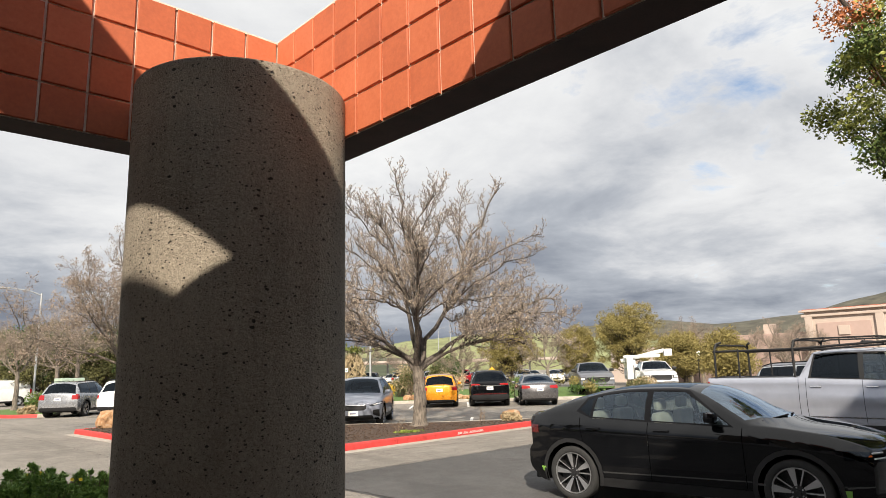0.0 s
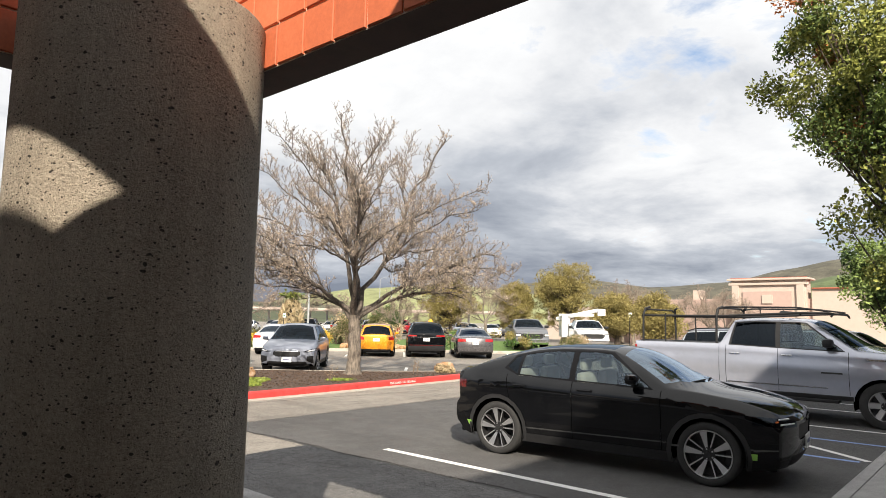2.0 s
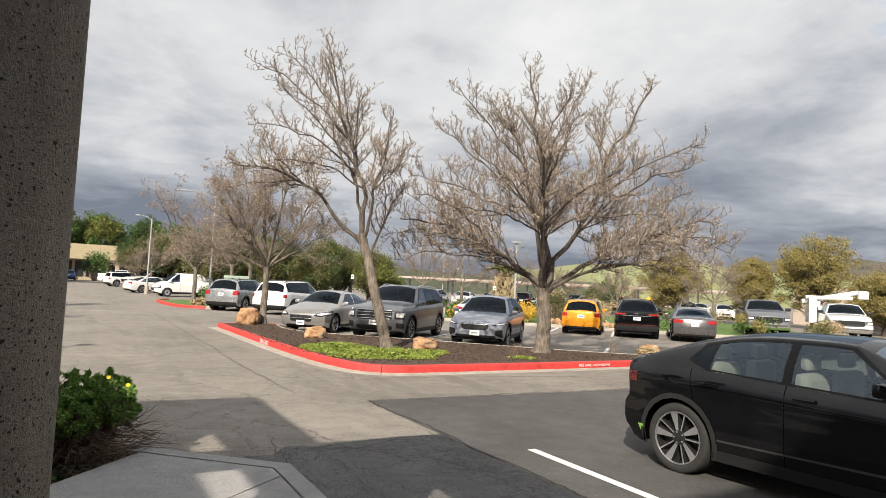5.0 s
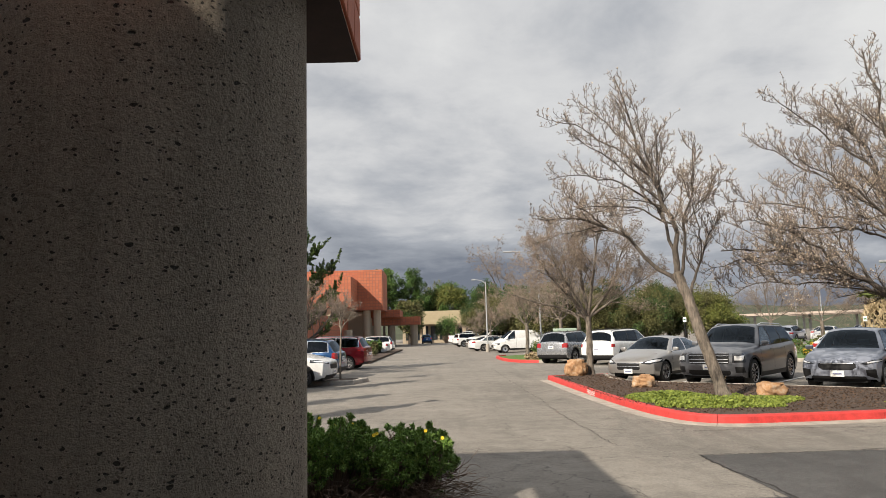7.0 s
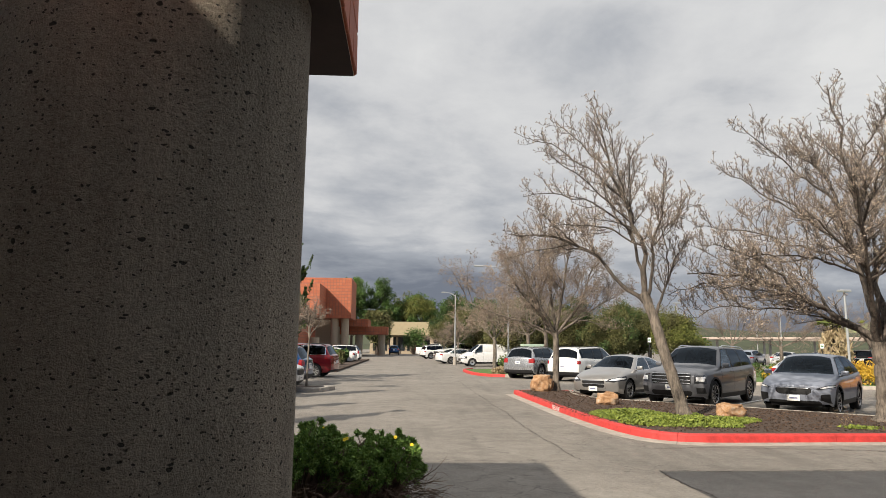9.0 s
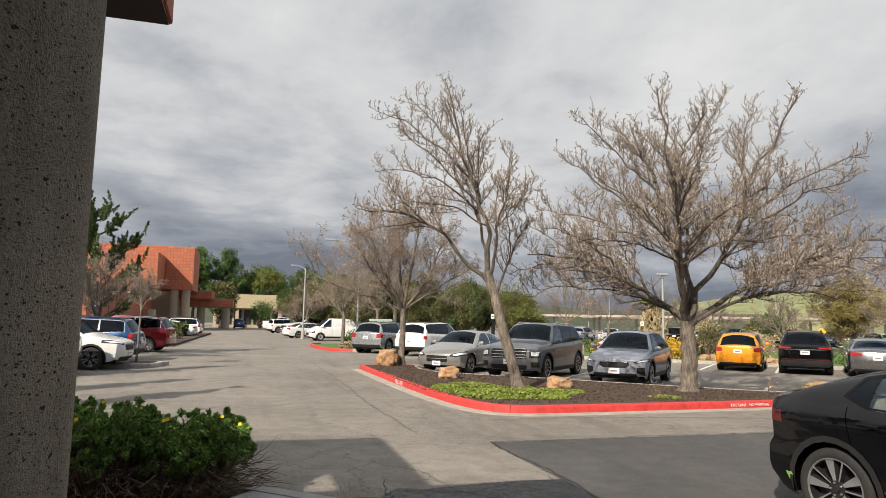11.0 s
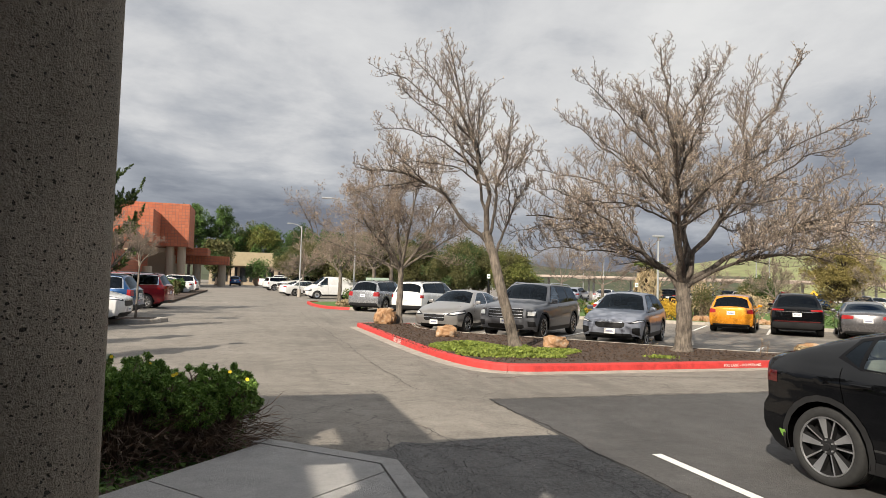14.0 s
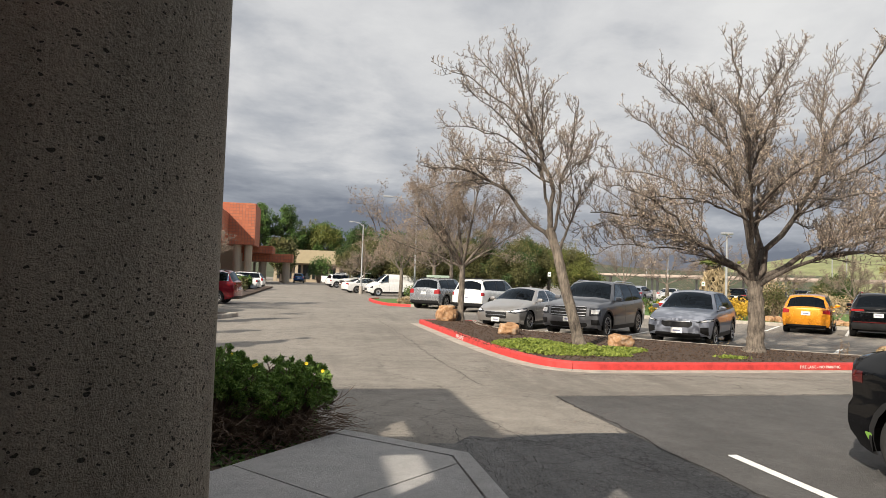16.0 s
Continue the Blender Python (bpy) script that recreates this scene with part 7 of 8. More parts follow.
# next island along the drive
kerb_run([(7.0, 47.0), (6.3, 45.6), (6.25, 42), (6.5, 39.3), (7.0, 37.9), (7.9, 37.2)], "kerb_island_far", KERB_RED, "red-painted kerb of the next island", 24, False)
kerb_run([(7.9, 37.2), (8.6, 36.9), (9.0, 37.6)], "kerb_island_far_end", KERB_GREY, "plain end of the next island's kerb", 12, False)
GRASS = plain("lawn", (0.085, 0.15, 0.03), 0.9, vary=0.45, scale=12, relief=0.03)
tagged(part("ground_island_far", prism_bm([(6.4, 45), (6.4, 42), (6.6, 39.5), (7.1, 38.1), (8.0, 37.4), (8.7, 37.2), (9.0, 38.5), (9.2, 47)], 0, 0.14), GRASS), "grass of the next island", "ground", kind="structure")
# building side
kerb_run([(-6, 24.6), (-1.3, 24.85), (-0.65, 25.2), (-0.5, 25.8), (-0.8, 26.4), (-6, 26.8)], "kerb_side", KERB_GREY, "pale concrete kerb of the small side island", 24, False)
tagged(part("ground_side", prism_bm([(-6, 24.75), (-1.4, 25.0), (-0.8, 25.3), (-0.65, 25.8), (-0.9, 26.25), (-6, 26.65)], 0, 0.14), MULCH), "mulch of the small side island", "ground", kind="structure")
tagged(part("ground_bed", prism_bm([(-6, 42.2), (-1.9, 42.2), (-1.6, 75), (-6, 75)], 0, 0.14), MULCH), "planted bed before the far building", "ground", kind="structure")
tagged(part("pavement_bed_soil", prism_bm([(-3.0, 5.05), (0.56, 5.05), (1.40, 5.98), (2.45, 7.22), (2.5, 7.6), (2.2, 9.3), (-3, 9.3)], -0.05, 0.02), MULCH), "dark soil under the bush", "ground", kind="structure")
# back row kerb and bed
kerb_run([(14.9, 34.9), (18.4, 31.4), (22.9, 27.8), (27.9, 22.9), (32.4, 18.5)], "kerb_back", KERB_GREY, "pale concrete kerb behind the back row", 24, False)
tagged(part("ground_back", prism_bm([(15.1, 35.0), (18.5, 31.6), (23.0, 28.0), (28.0, 23.1), (32.6, 18.7), (46, 30), (30, 52)], 0, 0.13), GRASS), "grass and planting behind the back row", "ground", kind="structure")


def strip(a, b, width, z=0.009):
    a, b = Vector(a), Vector(b)
    d = (b - a).normalized() * width / 2
    n = Vector((-d.y, d.x))
    return flat_bm([tuple(a - n), tuple(b - n), tuple(b + n), tuple(a + n)], z)


for i, (a, b) in enumerate([((6.49, 6.65), (6.49, 1.2)), ((13.6, 6.65), (13.6, 1.5)), ((16.45, 6.65), (16.45, 1.5)), ((18.0, 6.65), (18.0, 1.5)),
                            ((15.0, 14.8), (17.6, 17.2)), ((12.9, 16.95), (16.3, 20.4)), ((10.9, 18.95), (14.3, 22.4)), ((9.2, 20.9), (12.6, 24.3)), ((21.3, 29.1), (18.0, 25.8)), ((23.5, 27.1), (20.2, 23.8)), ((25.5, 25.2), (22.2, 21.9)), ((27.5, 23.2), (24.2, 19.9)), ((29.4, 21.2), (26.1, 17.9))]):
    tagged(part("road_marking", strip(a, b, 0.11), PAINT_WHITE), "worn white painted stall line", "marking", "stall lines", "structure")

for a, b in (((10.48, 6.65), (10.48, 1.7)), ((12.12, 6.65), (12.12, 1.6))):
    tagged(part("road_marking", strip(a, b, 0.10), PAINT_BLUE), "worn blue painted line of the access aisle", "marking", "stall lines", "structure")
for k in range(4):
    tagged(part("road_marking", strip((12.05, 3.42 + 1.05 * k), (10.60, 1.61 + 1.05 * k), 0.11), PAINT_WHITE), "white diagonal stripe of the access aisle", "marking", "stall lines", "structure")

SEAM = plain("tar_seam", (0.03, 0.027, 0.025), 0.9, vary=0.4, scale=6)


def seam(points, width, seed, ragged=0.011):
    rs = random.Random(seed)
    line_ = spline(points, 0.05)
    bm = bmesh.new()
    off = 0.0
    rows = []
    for i, p in enumerate(line_):
        d = (line_[min(i + 1, len(line_) - 1)] - line_[max(i - 1, 0)]).normalized()
        n = Vector((-d.y, d.x))
        off = off * 0.86 + rs.gauss(0, ragged)
        wd = width * rs.uniform(0.35, 1.0)
        rows.append([bm.verts.new((p.x + n.x * (off + s * wd), p.y + n.y * (off + s * wd), 0.0105)) for s in (-0.5, 0.5)])
    for a, b in zip(rows, rows[1:]):
        bm.faces.new((a[0], a[1], b[1], b[0]))
    tagged(part("road_seam", bm, SEAM), "dark crack in the worn asphalt", "crack", "asphalt cracks", "structure")


seam([(4.95, 34), (4.9, 26), (4.95, 19.0), (4.9, 14.5), (5.0, 10.9)], 0.016, 1)
seam([(5.86, 9.93), (8.0, 9.93), (14.0, 9.95), (22, 9.9)], 0.035, 2)
seam([(5.88, 9.9), (5.92, 6.0), (5.9, -3)], 0.035, 3)
# the broken patch before the kerb: open cracks and the crumbs they shed
seam([(3.87, 8.11), (3.82, 7.37), (3.81, 6.87), (3.86, 6.24)], 0.011, 21, 0.026)
seam([(4.09, 6.59), (4.38, 6.56), (4.87, 6.62), (4.95, 7.04), (4.68, 7.25), (4.25, 7.45)], 0.009, 22, 0.026)
seam([(4.87, 6.62), (5.11, 6.46), (5.31, 6.25), (5.75, 6.0)], 0.008, 23, 0.026)
seam([(4.09, 7.46), (4.21, 7.1), (4.33, 6.72), (4.27, 6.45), (4.3, 5.9)], 0.008, 24, 0.026)
seam([(3.82, 5.8), (4.12, 5.82), (4.28, 5.92), (4.67, 6.07)], 0.009, 25, 0.026)
seam([(2.96, 10.2), (3.58, 9.99), (4.2, 10.03), (5.06, 9.92)], 0.007, 26, 0.026)
rs = random.Random(77)
bm = bmesh.new()
for k in range(420):
    x, y, r = 3.80 + abs(rs.gauss(0, 0.38)), rs.uniform(4.6, 7.5), rs.uniform(0.004, 0.011)
    ring = [bm.verts.new((x + r * math.cos(a_) * rs.uniform(0.7, 1.3), y + r * math.sin(a_) * rs.uniform(0.7, 1.3), 0.005)) for a_ in (0.3, 1.6, 2.9, 4.1, 5.4)]
    tip = bm.verts.new((x + rs.uniform(-0.3, 0.3) * r, y + rs.uniform(-0.3, 0.3) * r, 0.005 + r * rs.uniform(0.6, 1.1)))
    for i in range(5):
        bm.faces.new((ring[i], ring[(i + 1) % 5], tip))
tagged(part("asphalt_crumbs", bm, APRON), "grey crumbs of broken asphalt along the kerb", "gravel", kind="stuff")
seam([(2.6, 10.55), (3.3, 10.75), (4.2, 10.6), (5.0, 10.8), (6.0, 10.6)], 0.012, 4)
seam([(6.6, 12.0), (9, 11.9), (13, 11.2)], 0.03, 5)
seam([(3.9, 8.9), (4.4, 8.2), (4.6, 7.3), (5.3, 6.6), (5.5, 5.5)], 0.010, 6)
seam([(3.75, 7.6), (4.6, 7.3), (5.2, 7.5), (5.85, 7.3)], 0.009, 7)
seam([(4.2, 6.4), (4.9, 6.1), (5.4, 6.2), (5.85, 5.9)], 0.009, 8)
# kerb lettering
for text, at, turn, size in (("FIRE LANE - NO PARKING", (12.42, 12.709, 0.053), 2.4, 0.086), ("FIRE LANE", (6.351, 18.75, 0.028), -88.2, 0.165)):
    cu = bpy.data.curves.new("kerb_lettering", "FONT")
    cu.body, cu.size, cu.extrude = text, size, 0.001
    cu.space_character = 1.05
    cu.materials.append(PAINT_WHITE)
    tx = new("kerb_lettering", cu)
    tx.matrix_basis = pose(*at, 84, 0, turn)
    tagged(tx, "white stencilled letters on the red kerb", "lettering", kind="structure")


def rock(at, size, seed, label):
    bm = bmesh.new()
    bmesh.ops.create_icosphere(bm, subdivisions=4, radius=1.0)
    for v in bm.verts:
        n = v.co.normalized()
        k = 1 + 0.28 * noise.noise(n * 1.3 + Vector((seed, 0, 0))) + 0.20 * noise.noise(n * 2.9 + Vector((0, seed, 0))) + 0.09 * noise.noise(n * 7 + Vector((0, 0, seed)))
        q = n * k
        q = Vector([round(c * 2.6) / 2.6 * 0.45 + c * 0.55 for c in q])
        q = Vector([math.copysign(abs(c) ** 0.75, c) for c in q])
        v.co = Vector((q.x * size[0], q.y * size[1], q.z * size[2] + size[2] * 0.72))
    ob = part("rock", bm, ROCK, smooth=True)
    ob.matrix_basis = pose(*at)
    return tagged(ob, label, "rock", "landscape rocks")


def rock_mat(t, b):
    v = world_place(t)
    n = noise_of(t, v, 6, 6, 0.65, 0.5)
    link(t, ramp(t, n, [(0.3, (0.20, 0.10, 0.05)), (0.5, (0.42, 0.24, 0.12)), (0.7, (0.50, 0.40, 0.30))]), b.inputs["Base Color"])
    b.inputs["Roughness"].default_value = 0.9
    bump(t, b, noise_of(t, v, 22, 6, 0.7), 0.9, 0.03)


ROCK = material("sandstone", rock_mat)
rock((7.2, 24.1, 0.14), (0.36, 0.30, 0.36), 2.0, "upright orange sandstone rock beside a thin tree")
rock((7.95, 18.9, 0.14), (0.31, 0.25, 0.19), 5.3, "low orange sandstone rock in mulch")
rock((9.9, 15.85, 0.14), (0.31, 0.23, 0.18), 9.1, "pale tan rock at the edge of the groundcover")
rock((16.2, 14.1, 0.10), (0.34, 0.26, 0.19), 12.4, "pale tan rock with dry grass")
for i in range(26):
    rr = random.Random(400 + i)
    k = rr.random()
    rock((24.1 + 2.6 * k, 27.9 - 2.4 * k + rr.uniform(0.0, 0.9), 0.12), (rr.uniform(0.12, 0.28), rr.uniform(0.12, 0.25), rr.uniform(0.08, 0.17)), i * 1.7, "pale cobble in the planted bed")

# ---- lamp posts, signs, utility boxes ----
POLE = plain("pole_grey", (0.40, 0.41, 0.42), 0.5, 0.3)
for x, y, hgt, arm in ((6.85, 60.0, 6.3, (-0.9, 0)), (26.6, 58.0, 5.6, (0, 0)), (24.6, 32.6, 4.6, (0, 0)), (9.4, 45.5, 7.0, (-1.7, 0)), (46, 80, 8, (1, 0)), (60, 62, 8, (1, 0)), (70, 75, 8, (1, 0)), (55, 90, 8, (1, 0))):
    lp = thing("street_lamp", (x, y, 0.0), 0, "tall grey metal car park light pole", "street lamp", "light poles")
    part("pole", tube_bm([(0, 0, 0), (0, 0, hgt)], [0.07, 0.05], 10), POLE, lp)
    part("pole_base", tube_bm([(0, 0, 0), (0, 0, 0.7)], [0.17, 0.165], 14), KERB_GREY, lp, "round concrete footing")
    if arm[0]:
        part("arm", tube_bm([(0, 0, hgt - 0.15), (arm[0] * 0.4, 0, hgt + 0.12), (arm[0], 0, hgt + 0.22)], [0.04, 0.035, 0.03], 8), POLE, lp)
        ax = arm[0]
        part("lamp_head", box_bm((min(ax, ax * 1.4), -0.12, hgt + 0.15), (max(ax, ax * 1.4), 0.12, hgt + 0.26), 0.04), POLE, lp)
    else:
        part("lamp_head", box_bm((-0.3, -0.15, hgt), (0.3, 0.15, hgt + 0.12), 0.03), POLE, lp)
SIGN_WHITE = plain("sign_white", (0.72, 0.73, 0.73), 0.5)
SIGN_GREEN = plain("sign_green", (0.03, 0.16, 0.07), 0.5)
SIGN_YELLOW = plain("sign_yellow", (0.75, 0.40, 0.03), 0.5)
for x, y, hgt, m, shape_, lab in ((18.5, 43.5, 2.2, SIGN_WHITE, "rect", "small white sign on a dark post"), (37.0, 33.9, 1.6, SIGN_YELLOW, "diamond", "yellow diamond warning sign on a post"), (28.7, 41.0, 1.9, SIGN_WHITE, "rect", "small white sign on a dark post"), (44.0, 21.0, 2.4, SIGN_WHITE, "rect", "small white sign on a post"), (46.5, 20.5, 2.7, SIGN_YELLOW, "rect", "small yellow sign on a post")):
    sg = thing("sign", (x, y, 0), 0, lab, "sign", "signs in the car park")
    part("post", tube_bm([(0, 0, 0), (0, 0, hgt)], 0.03, 6), TRIM if m is SIGN_WHITE else POLE, sg)
    bm = box_bm((-0.11, -0.012, -0.15), (0.11, 0.012, 0.15), 0.008) if shape_ == "rect" else box_bm((-0.19, -0.012, -0.19), (0.19, 0.012, 0.19), 0.01)
    bmesh.ops.transform(bm, matrix=Matrix.Translation((0, -0.05, hgt)) @ Matrix.Rotation(radians(-38), 4, "Z") @ (Matrix.Rotation(radians(45), 4, "Y") if shape_ == "diamond" else Matrix()), verts=bm.verts)
    part("plate", bm, m, sg)
    if m is SIGN_WHITE:
        bm = box_bm((-0.07, -0.02, -0.04), (0.07, -0.014, 0.04))
        bmesh.ops.transform(bm, matrix=Matrix.Translation((0, -0.05, hgt)) @ Matrix.Rotation(radians(-38), 4, "Z"), verts=bm.verts)
        part("text_bar", bm, SIGN_GREEN, sg)
UTIL = plain("pale_green_enamel", (0.40, 0.50, 0.40), 0.5)
ub = thing("utility_box", (10.2, 41.2, 0.0), 8, "pale green steel utility cabinet beside a shrub", "utility box")
part("cabinet", box_bm((-0.6, -0.5, 0.1), (0.6, 0.5, 1.85), 0.03), UTIL, ub)
part("plinth", box_bm((-0.7, -0.6, 0.0), (0.7, 0.6, 0.12), 0.02), KERB_GREY, ub)
part("door_seam", box_bm((-0.01, -0.512, 0.2), (0.01, -0.495, 1.75)), TRIM, ub)

# ---- buildings ----
PINK = plain("pink_stucco", (0.42, 0.305, 0.265), 0.9, vary=0.06, scale=3)
CREAM = plain("cream_stucco", (0.47, 0.385, 0.33), 0.9, vary=0.06, scale=3)
PARAPET = plain("red_cap", (0.36, 0.10, 0.06), 0.8)
WINDOWDARK = plain("dark_window", (0.03, 0.035, 0.04), 0.12, coat=0.5)
TAN2 = plain("warm_tan_stucco", (0.40, 0.325, 0.235), 0.9, vary=0.1)


def tiled_mat():
    """Clay tiles too far off to tell apart singly: joints in the surface."""
    def build(t, b):
        br = node(t, "ShaderNodeTexBrick", offset=0.0, Scale=1.0)
        br.inputs["Mortar Size"].default_value = 0.03
        br.inputs["Brick Width"].default_value = 0.42
        br.inputs["Row Height"].default_value = 0.42
        br.inputs["Color1"].default_value = (0.38, 0.105, 0.05, 1)
        br.inputs["Color2"].default_value = (0.45, 0.14, 0.065, 1)
        br.inputs["Mortar"].default_value = (0.24, 0.10, 0.065, 1)
        c = node(t, "ShaderNodeNewGeometry")
        sp = node(t, "ShaderNodeSeparateXYZ")
        link(t, c.outputs["Position"], sp.inputs[0])
        cb = node(t, "ShaderNodeCombineXYZ")
        link(t, math_node(t, "ADD", sp.outputs[0], sp.outputs[1]), cb.inputs[0])
        link(t, sp.outputs[2], cb.inputs[1])
        link(t, cb.outputs[0], br.inputs["Vector"])
        link(t, br.outputs["Color"], b.inputs["Base Color"])
        b.inputs["Roughness"].default_value = 0.75
    return material("far_clay_tiles", build)


FARTILE = tiled_mat()
ob = thing("office_building", (0, 0, 0), 0, "office building with red clay tile blocks over round concrete columns", "building", "office buildings")
part("tile_block", box_bm((-26, 95, 5.4), (-5.4, 104, 11.2), 0.05), FARTILE, ob, "upper block faced in red clay tile")
part("tile_block", box_bm((-26, 88, 5.6), (-9.0, 95.0, 9.7), 0.05), FARTILE, ob, "lower block faced in red clay tile")
part("tile_block", box_bm((-14, 106, 3.3), (-0.4, 112, 4.6), 0.05), FARTILE, ob)
part("tile_block", box_bm((-14, 104, 4.5), (-3.4, 112, 5.7), 0.05), FARTILE, ob)
part("wall", box_bm((-26, 99, 0), (-8.0, 112, 5.3), 0.02), TAN2, ob)
part("wall", box_bm((-14, 60, 0), (-10.5, 96, 4.2), 0.02), FARTILE, ob)
for x, y, rr, hh in ((-6.3, 96.2, 0.55, 5.5), (-7.8, 96.2, 0.55, 5.5), (-9.6, 89.0, 0.6, 2.6), (-5.0, 107, 0.6, 3.4), (-1.4, 107.5, 0.6, 3.4), (-12, 89.5, 0.6, 5.6)):
    part("column", tube_bm([(x, y, 0), (x, y, hh)], rr, 16), TAN2, ob)
lb = thing("low_building", (0, 0, 0), 0, "long low tan office building with a dark glazed entrance", "building", "office buildings")
part("wall", box_bm((-4.5, 131, 0), (16.5, 142, 4.0), 0.02), TAN2, lb)
part("fascia", box_bm((-5.0, 129, 3.6), (17.5, 142.5, 6.2), 0.05), plain("olive_tan_fascia", (0.40, 0.33, 0.21), 0.9, vary=0.12, scale=2), lb)
for i in range(11):
    part("window", box_bm((-4.2 + i * 1.75, 130.9, 0.6), (-2.9 + i * 1.75, 131.05, 3.3), 0.01), WINDOWDARK, lb)
for i in range(6):
    part("pier", box_bm((-4.4 + i * 3.9, 129.4, 0), (-3.8 + i * 3.9, 130.0, 3.6), 0.02), TAN2, lb)
sb = thing("shop_building", (0, 0, 0), 0, "pale pink stucco shop building with a red parapet cap", "building", "office buildings")
part("wall", box_bm((58, 8.5, 0), (80, 30, 4.0), 0.02), PINK, sb)
part("tower", box_bm((57.4, 12.6, 0), (59.0, 18.2, 5.5), 0.02), CREAM, sb)
part("wall_panel", box_bm((57.25, 13.6, 0.5), (57.42, 17.3, 4.6), 0.02), PINK, sb)
part("sign_panel", box_bm((57.15, 15.0, 3.6), (57.27, 15.8, 4.3), 0.02), CREAM, sb)
part("parapet_cap", box_bm((57.1, 12.3, 5.5), (59.3, 18.5, 5.66), 0.03), CREAM, sb)
part("roof_edge", box_bm((57.3, 12.5, 5.66), (59.1, 18.3, 5.72), 0.01), PARAPET, sb)
for y in (12.7, 17.6):
    part("pilaster", box_bm((57.2, y, 0), (57.45, y + 0.55, 5.1), 0.03), CREAM, sb)
part("wall", box_bm((57.8, 4.0, 0), (70, 12.3, 4.75), 0.02), CREAM, sb)
part("parapet_cap", box_bm((57.6, 3.8, 4.75), (70.2, 12.25, 4.85), 0.03), PARAPET, sb)
part("cornice", box_bm((57.2, 12.4, 5.1), (57.6, 18.4, 5.3), 0.04), CREAM, sb)
part("chimney", box_bm((62, 22.4, 3.9), (63, 23.2, 5.0), 0.03), CREAM, sb)
part("wall", box_bm((60, 30, 0), (78, 38, 3.4), 0.02), CREAM, sb)
pb = thing("carport", (0, 0, 0), 0, "long pale carport roof on posts over parked cars", "carport")
for k in range(2):
    x0, y0 = 36 + 9 * k, 74 + 6 * k
    m = Matrix.Translation((x0, y0, 0)) @ Matrix.Rotation(radians(-40), 4, "Z")
    bm = box_bm((0, 0, 2.7), (42, 5.5, 2.95), 0.02)
    bmesh.ops.transform(bm, matrix=m, verts=bm.verts)
    part("roof", bm, CREAM, pb)
    for i in range(8):
        bm = box_bm((1 + 5.6 * i, 2.6, 0), (1.25 + 5.6 * i, 2.85, 2.7))
        bmesh.ops.transform(bm, matrix=m, verts=bm.verts)
        part("post", bm, POLE, pb)

# ---- hills ----


def hill(name, outline_fn, near, far_, a0, a1, mat, label):
    bm = bmesh.new()
    n, m = 120, 14
    vs = []
    for i in range(n + 1):
        a = a0 + (a1 - a0) * i / n
        row = []
        for j in range(m + 1):
            f = j / m
            d = near + (far_ - near) * f
            h = outline_fn(a) * math.sin(min(1, f * 1.6) * math.pi / 2) * (1 + 0.06 * noise.noise(Vector((math.sin(a) * 9, math.cos(a) * 9, f * 4))))
            row.append(bm.verts.new((d * math.sin(a), d * math.cos(a), h - 0.4)))
        vs.append(row)
    for a, b in zip(vs, vs[1:]):
        for j in range(m):
            bm.faces.new((a[j], a[j + 1], b[j + 1], b[j]))
    bmesh.ops.recalc_face_normals(bm, faces=bm.faces)
    return tagged(part(name, bm, mat, smooth=True), label, "hill", kind="structure")


# sunlight and cloud shade on these hills are put into their base colours
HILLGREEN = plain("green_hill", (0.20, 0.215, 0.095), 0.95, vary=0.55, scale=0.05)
HILLDARK = plain("cloud_shaded_hill", (0.075, 0.07, 0.05), 0.95, vary=0.8, scale=0.05)


def crest(points):
    return lambda a: smooth_curve([(radians(p), z) for p, z in points], a)


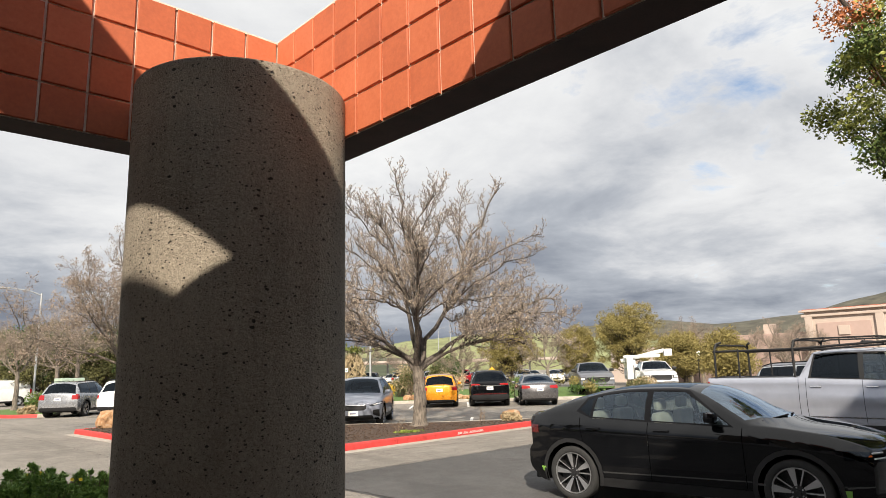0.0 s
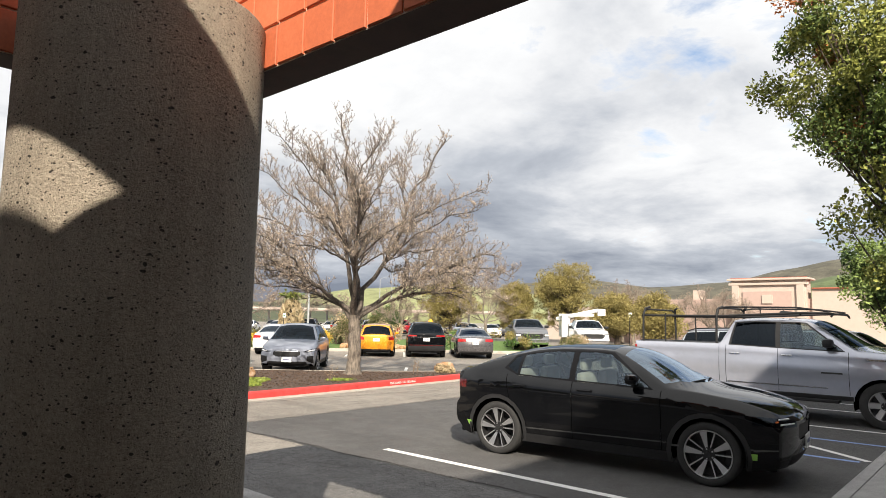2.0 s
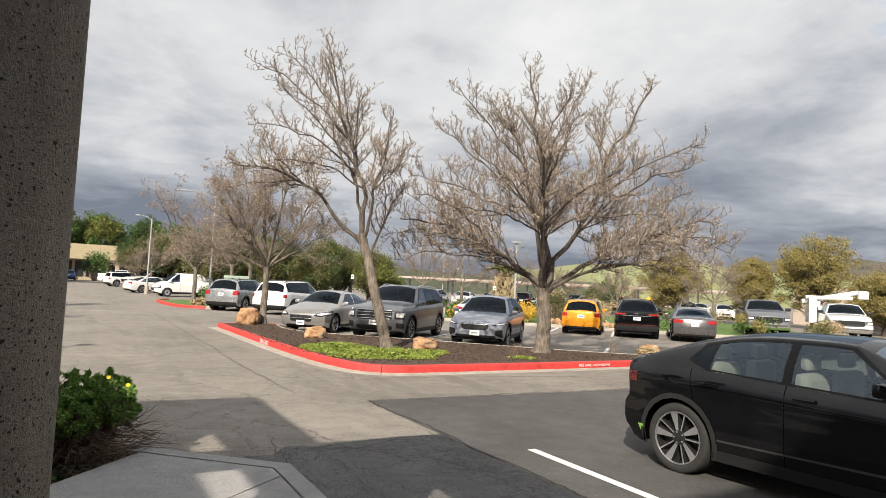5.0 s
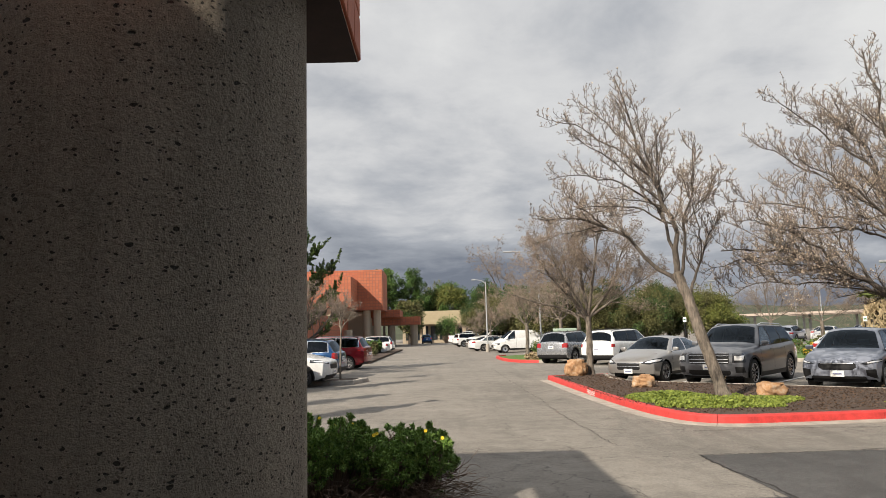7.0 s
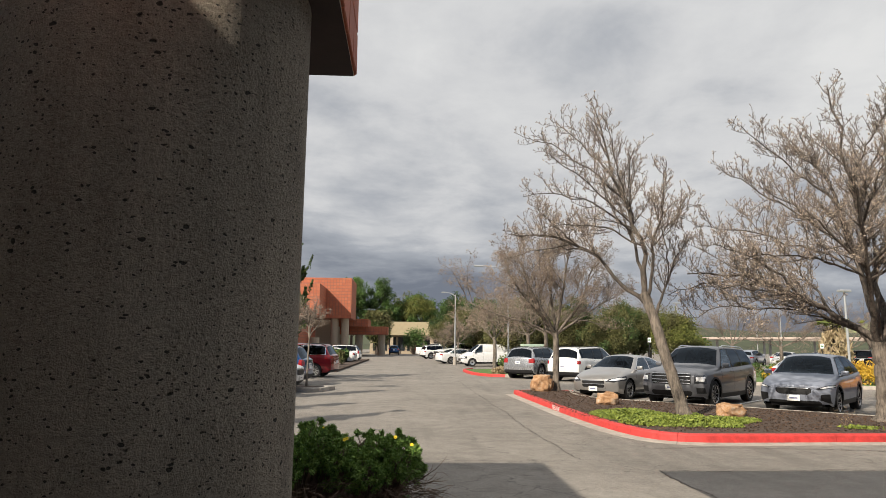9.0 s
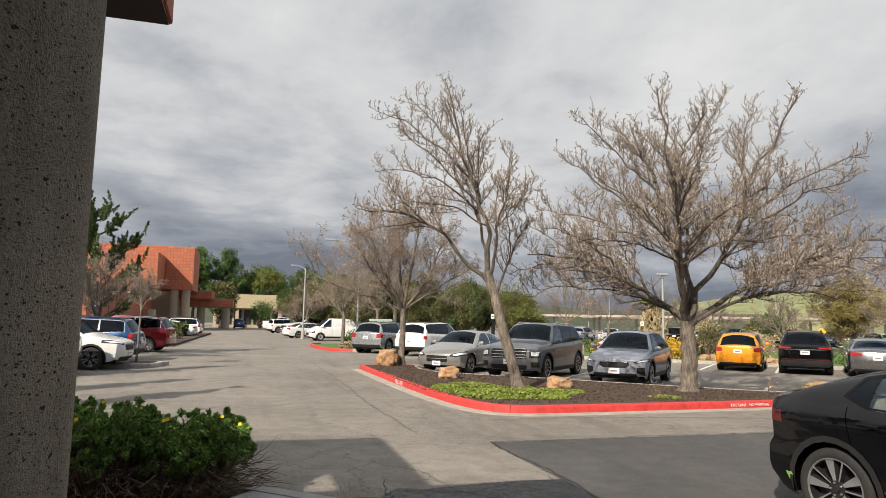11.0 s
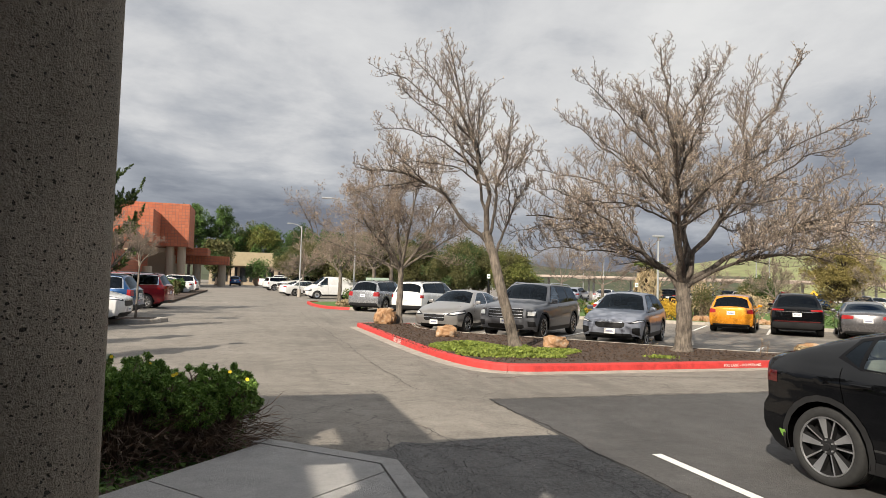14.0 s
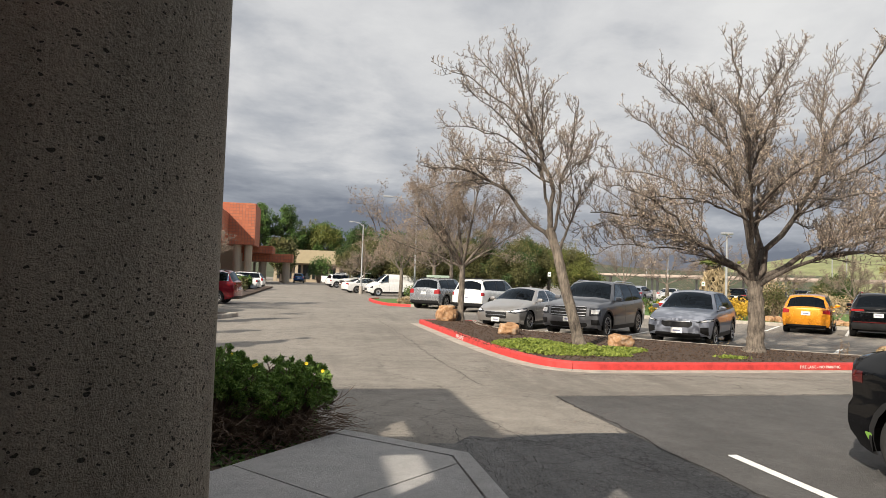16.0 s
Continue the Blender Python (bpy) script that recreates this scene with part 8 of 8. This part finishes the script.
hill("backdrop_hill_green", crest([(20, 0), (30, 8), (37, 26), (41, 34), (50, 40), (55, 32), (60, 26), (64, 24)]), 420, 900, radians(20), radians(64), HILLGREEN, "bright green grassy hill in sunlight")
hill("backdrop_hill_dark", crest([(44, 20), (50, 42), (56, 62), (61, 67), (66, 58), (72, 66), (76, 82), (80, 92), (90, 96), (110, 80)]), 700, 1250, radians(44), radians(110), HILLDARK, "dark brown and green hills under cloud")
hill("backdrop_hill_near", crest([(66, 0), (70, 14), (75, 34), (80, 46), (90, 52), (105, 40)]), 480, 760, radians(66), radians(105), plain("grassy_hill", (0.075, 0.10, 0.04), 0.95, vary=0.7, scale=0.06), "green grassy hill behind the shops")
hill("backdrop_woods", crest([(-60, 9), (-10, 10), (0, 9), (10, 12), (20, 14), (30, 10), (40, 9)]), 240, 420, radians(-60), radians(42), plain("far_woods", (0.05, 0.06, 0.03), 0.95, vary=0.5, scale=0.15), "far dark wooded rise")

# ---- tile cladding of the portico beams, piece by piece ----
STEP = 0.2155


def tile_mesh(wd, ht):
    bm = box_bm((-wd / 2, -0.0065, -ht / 2), (wd / 2, 0.0065, ht / 2), 0.0)
    bmesh.ops.bevel(bm, geom=[e for e in bm.edges if all(v.co.y < 0 for v in e.verts)], offset=0.004, segments=1, affect="EDGES")
    me = bpy.data.meshes.new("tile")
    bm.to_mesh(me)
    bm.free()
    me.materials.append(TILE)
    return me


tile = tile_mesh(STEP - 0.013, STEP - 0.013)
rt = random.Random(9)
beams = {n: bpy.data.objects[n] for n in ("beam_north", "beam_east")}


def clad(parent, origin, along, turn, count):
    for i in range(count):
        for j in range(4):
            p = Vector(origin) + Vector(along) * (STEP * (i + 0.5)) + Vector((0, 0, STEP * (j + 0.5)))
            t = new("tile", tile)
            t.matrix_basis = pose(p.x, p.y, p.z, rt.gauss(0, 0.25), rt.gauss(0, 0.25), turn + rt.gauss(0, 0.3))
            t.parent = parent


clad(beams["beam_north"], (1.797, 3.4675, BEAM_LO), (-1, 0, 0), 0, 19)
clad(beams["beam_east"], (1.7975, 3.46, BEAM_LO), (0, -1, 0), -90, 24)
clad(beams["beam_east"], (2.0325, 3.70, BEAM_LO), (0, -1, 0), 90, 17)
clad(beams["beam_north"], (2.035, 3.7025, BEAM_LO), (-1, 0, 0), 180, 12)
for nm, lo, hi in (("cap_north", (-2.4, 3.465, BEAM_HI - 0.01), (2.04, 3.71, BEAM_HI + 0.005)), ("cap_east", (1.795, -1.8, BEAM_HI - 0.01), (2.04, 3.462, BEAM_HI + 0.005))):
    tagged(part(nm, box_bm(lo, hi), GROUT), "mortar cap along the top of the beam", "trim", kind="structure")
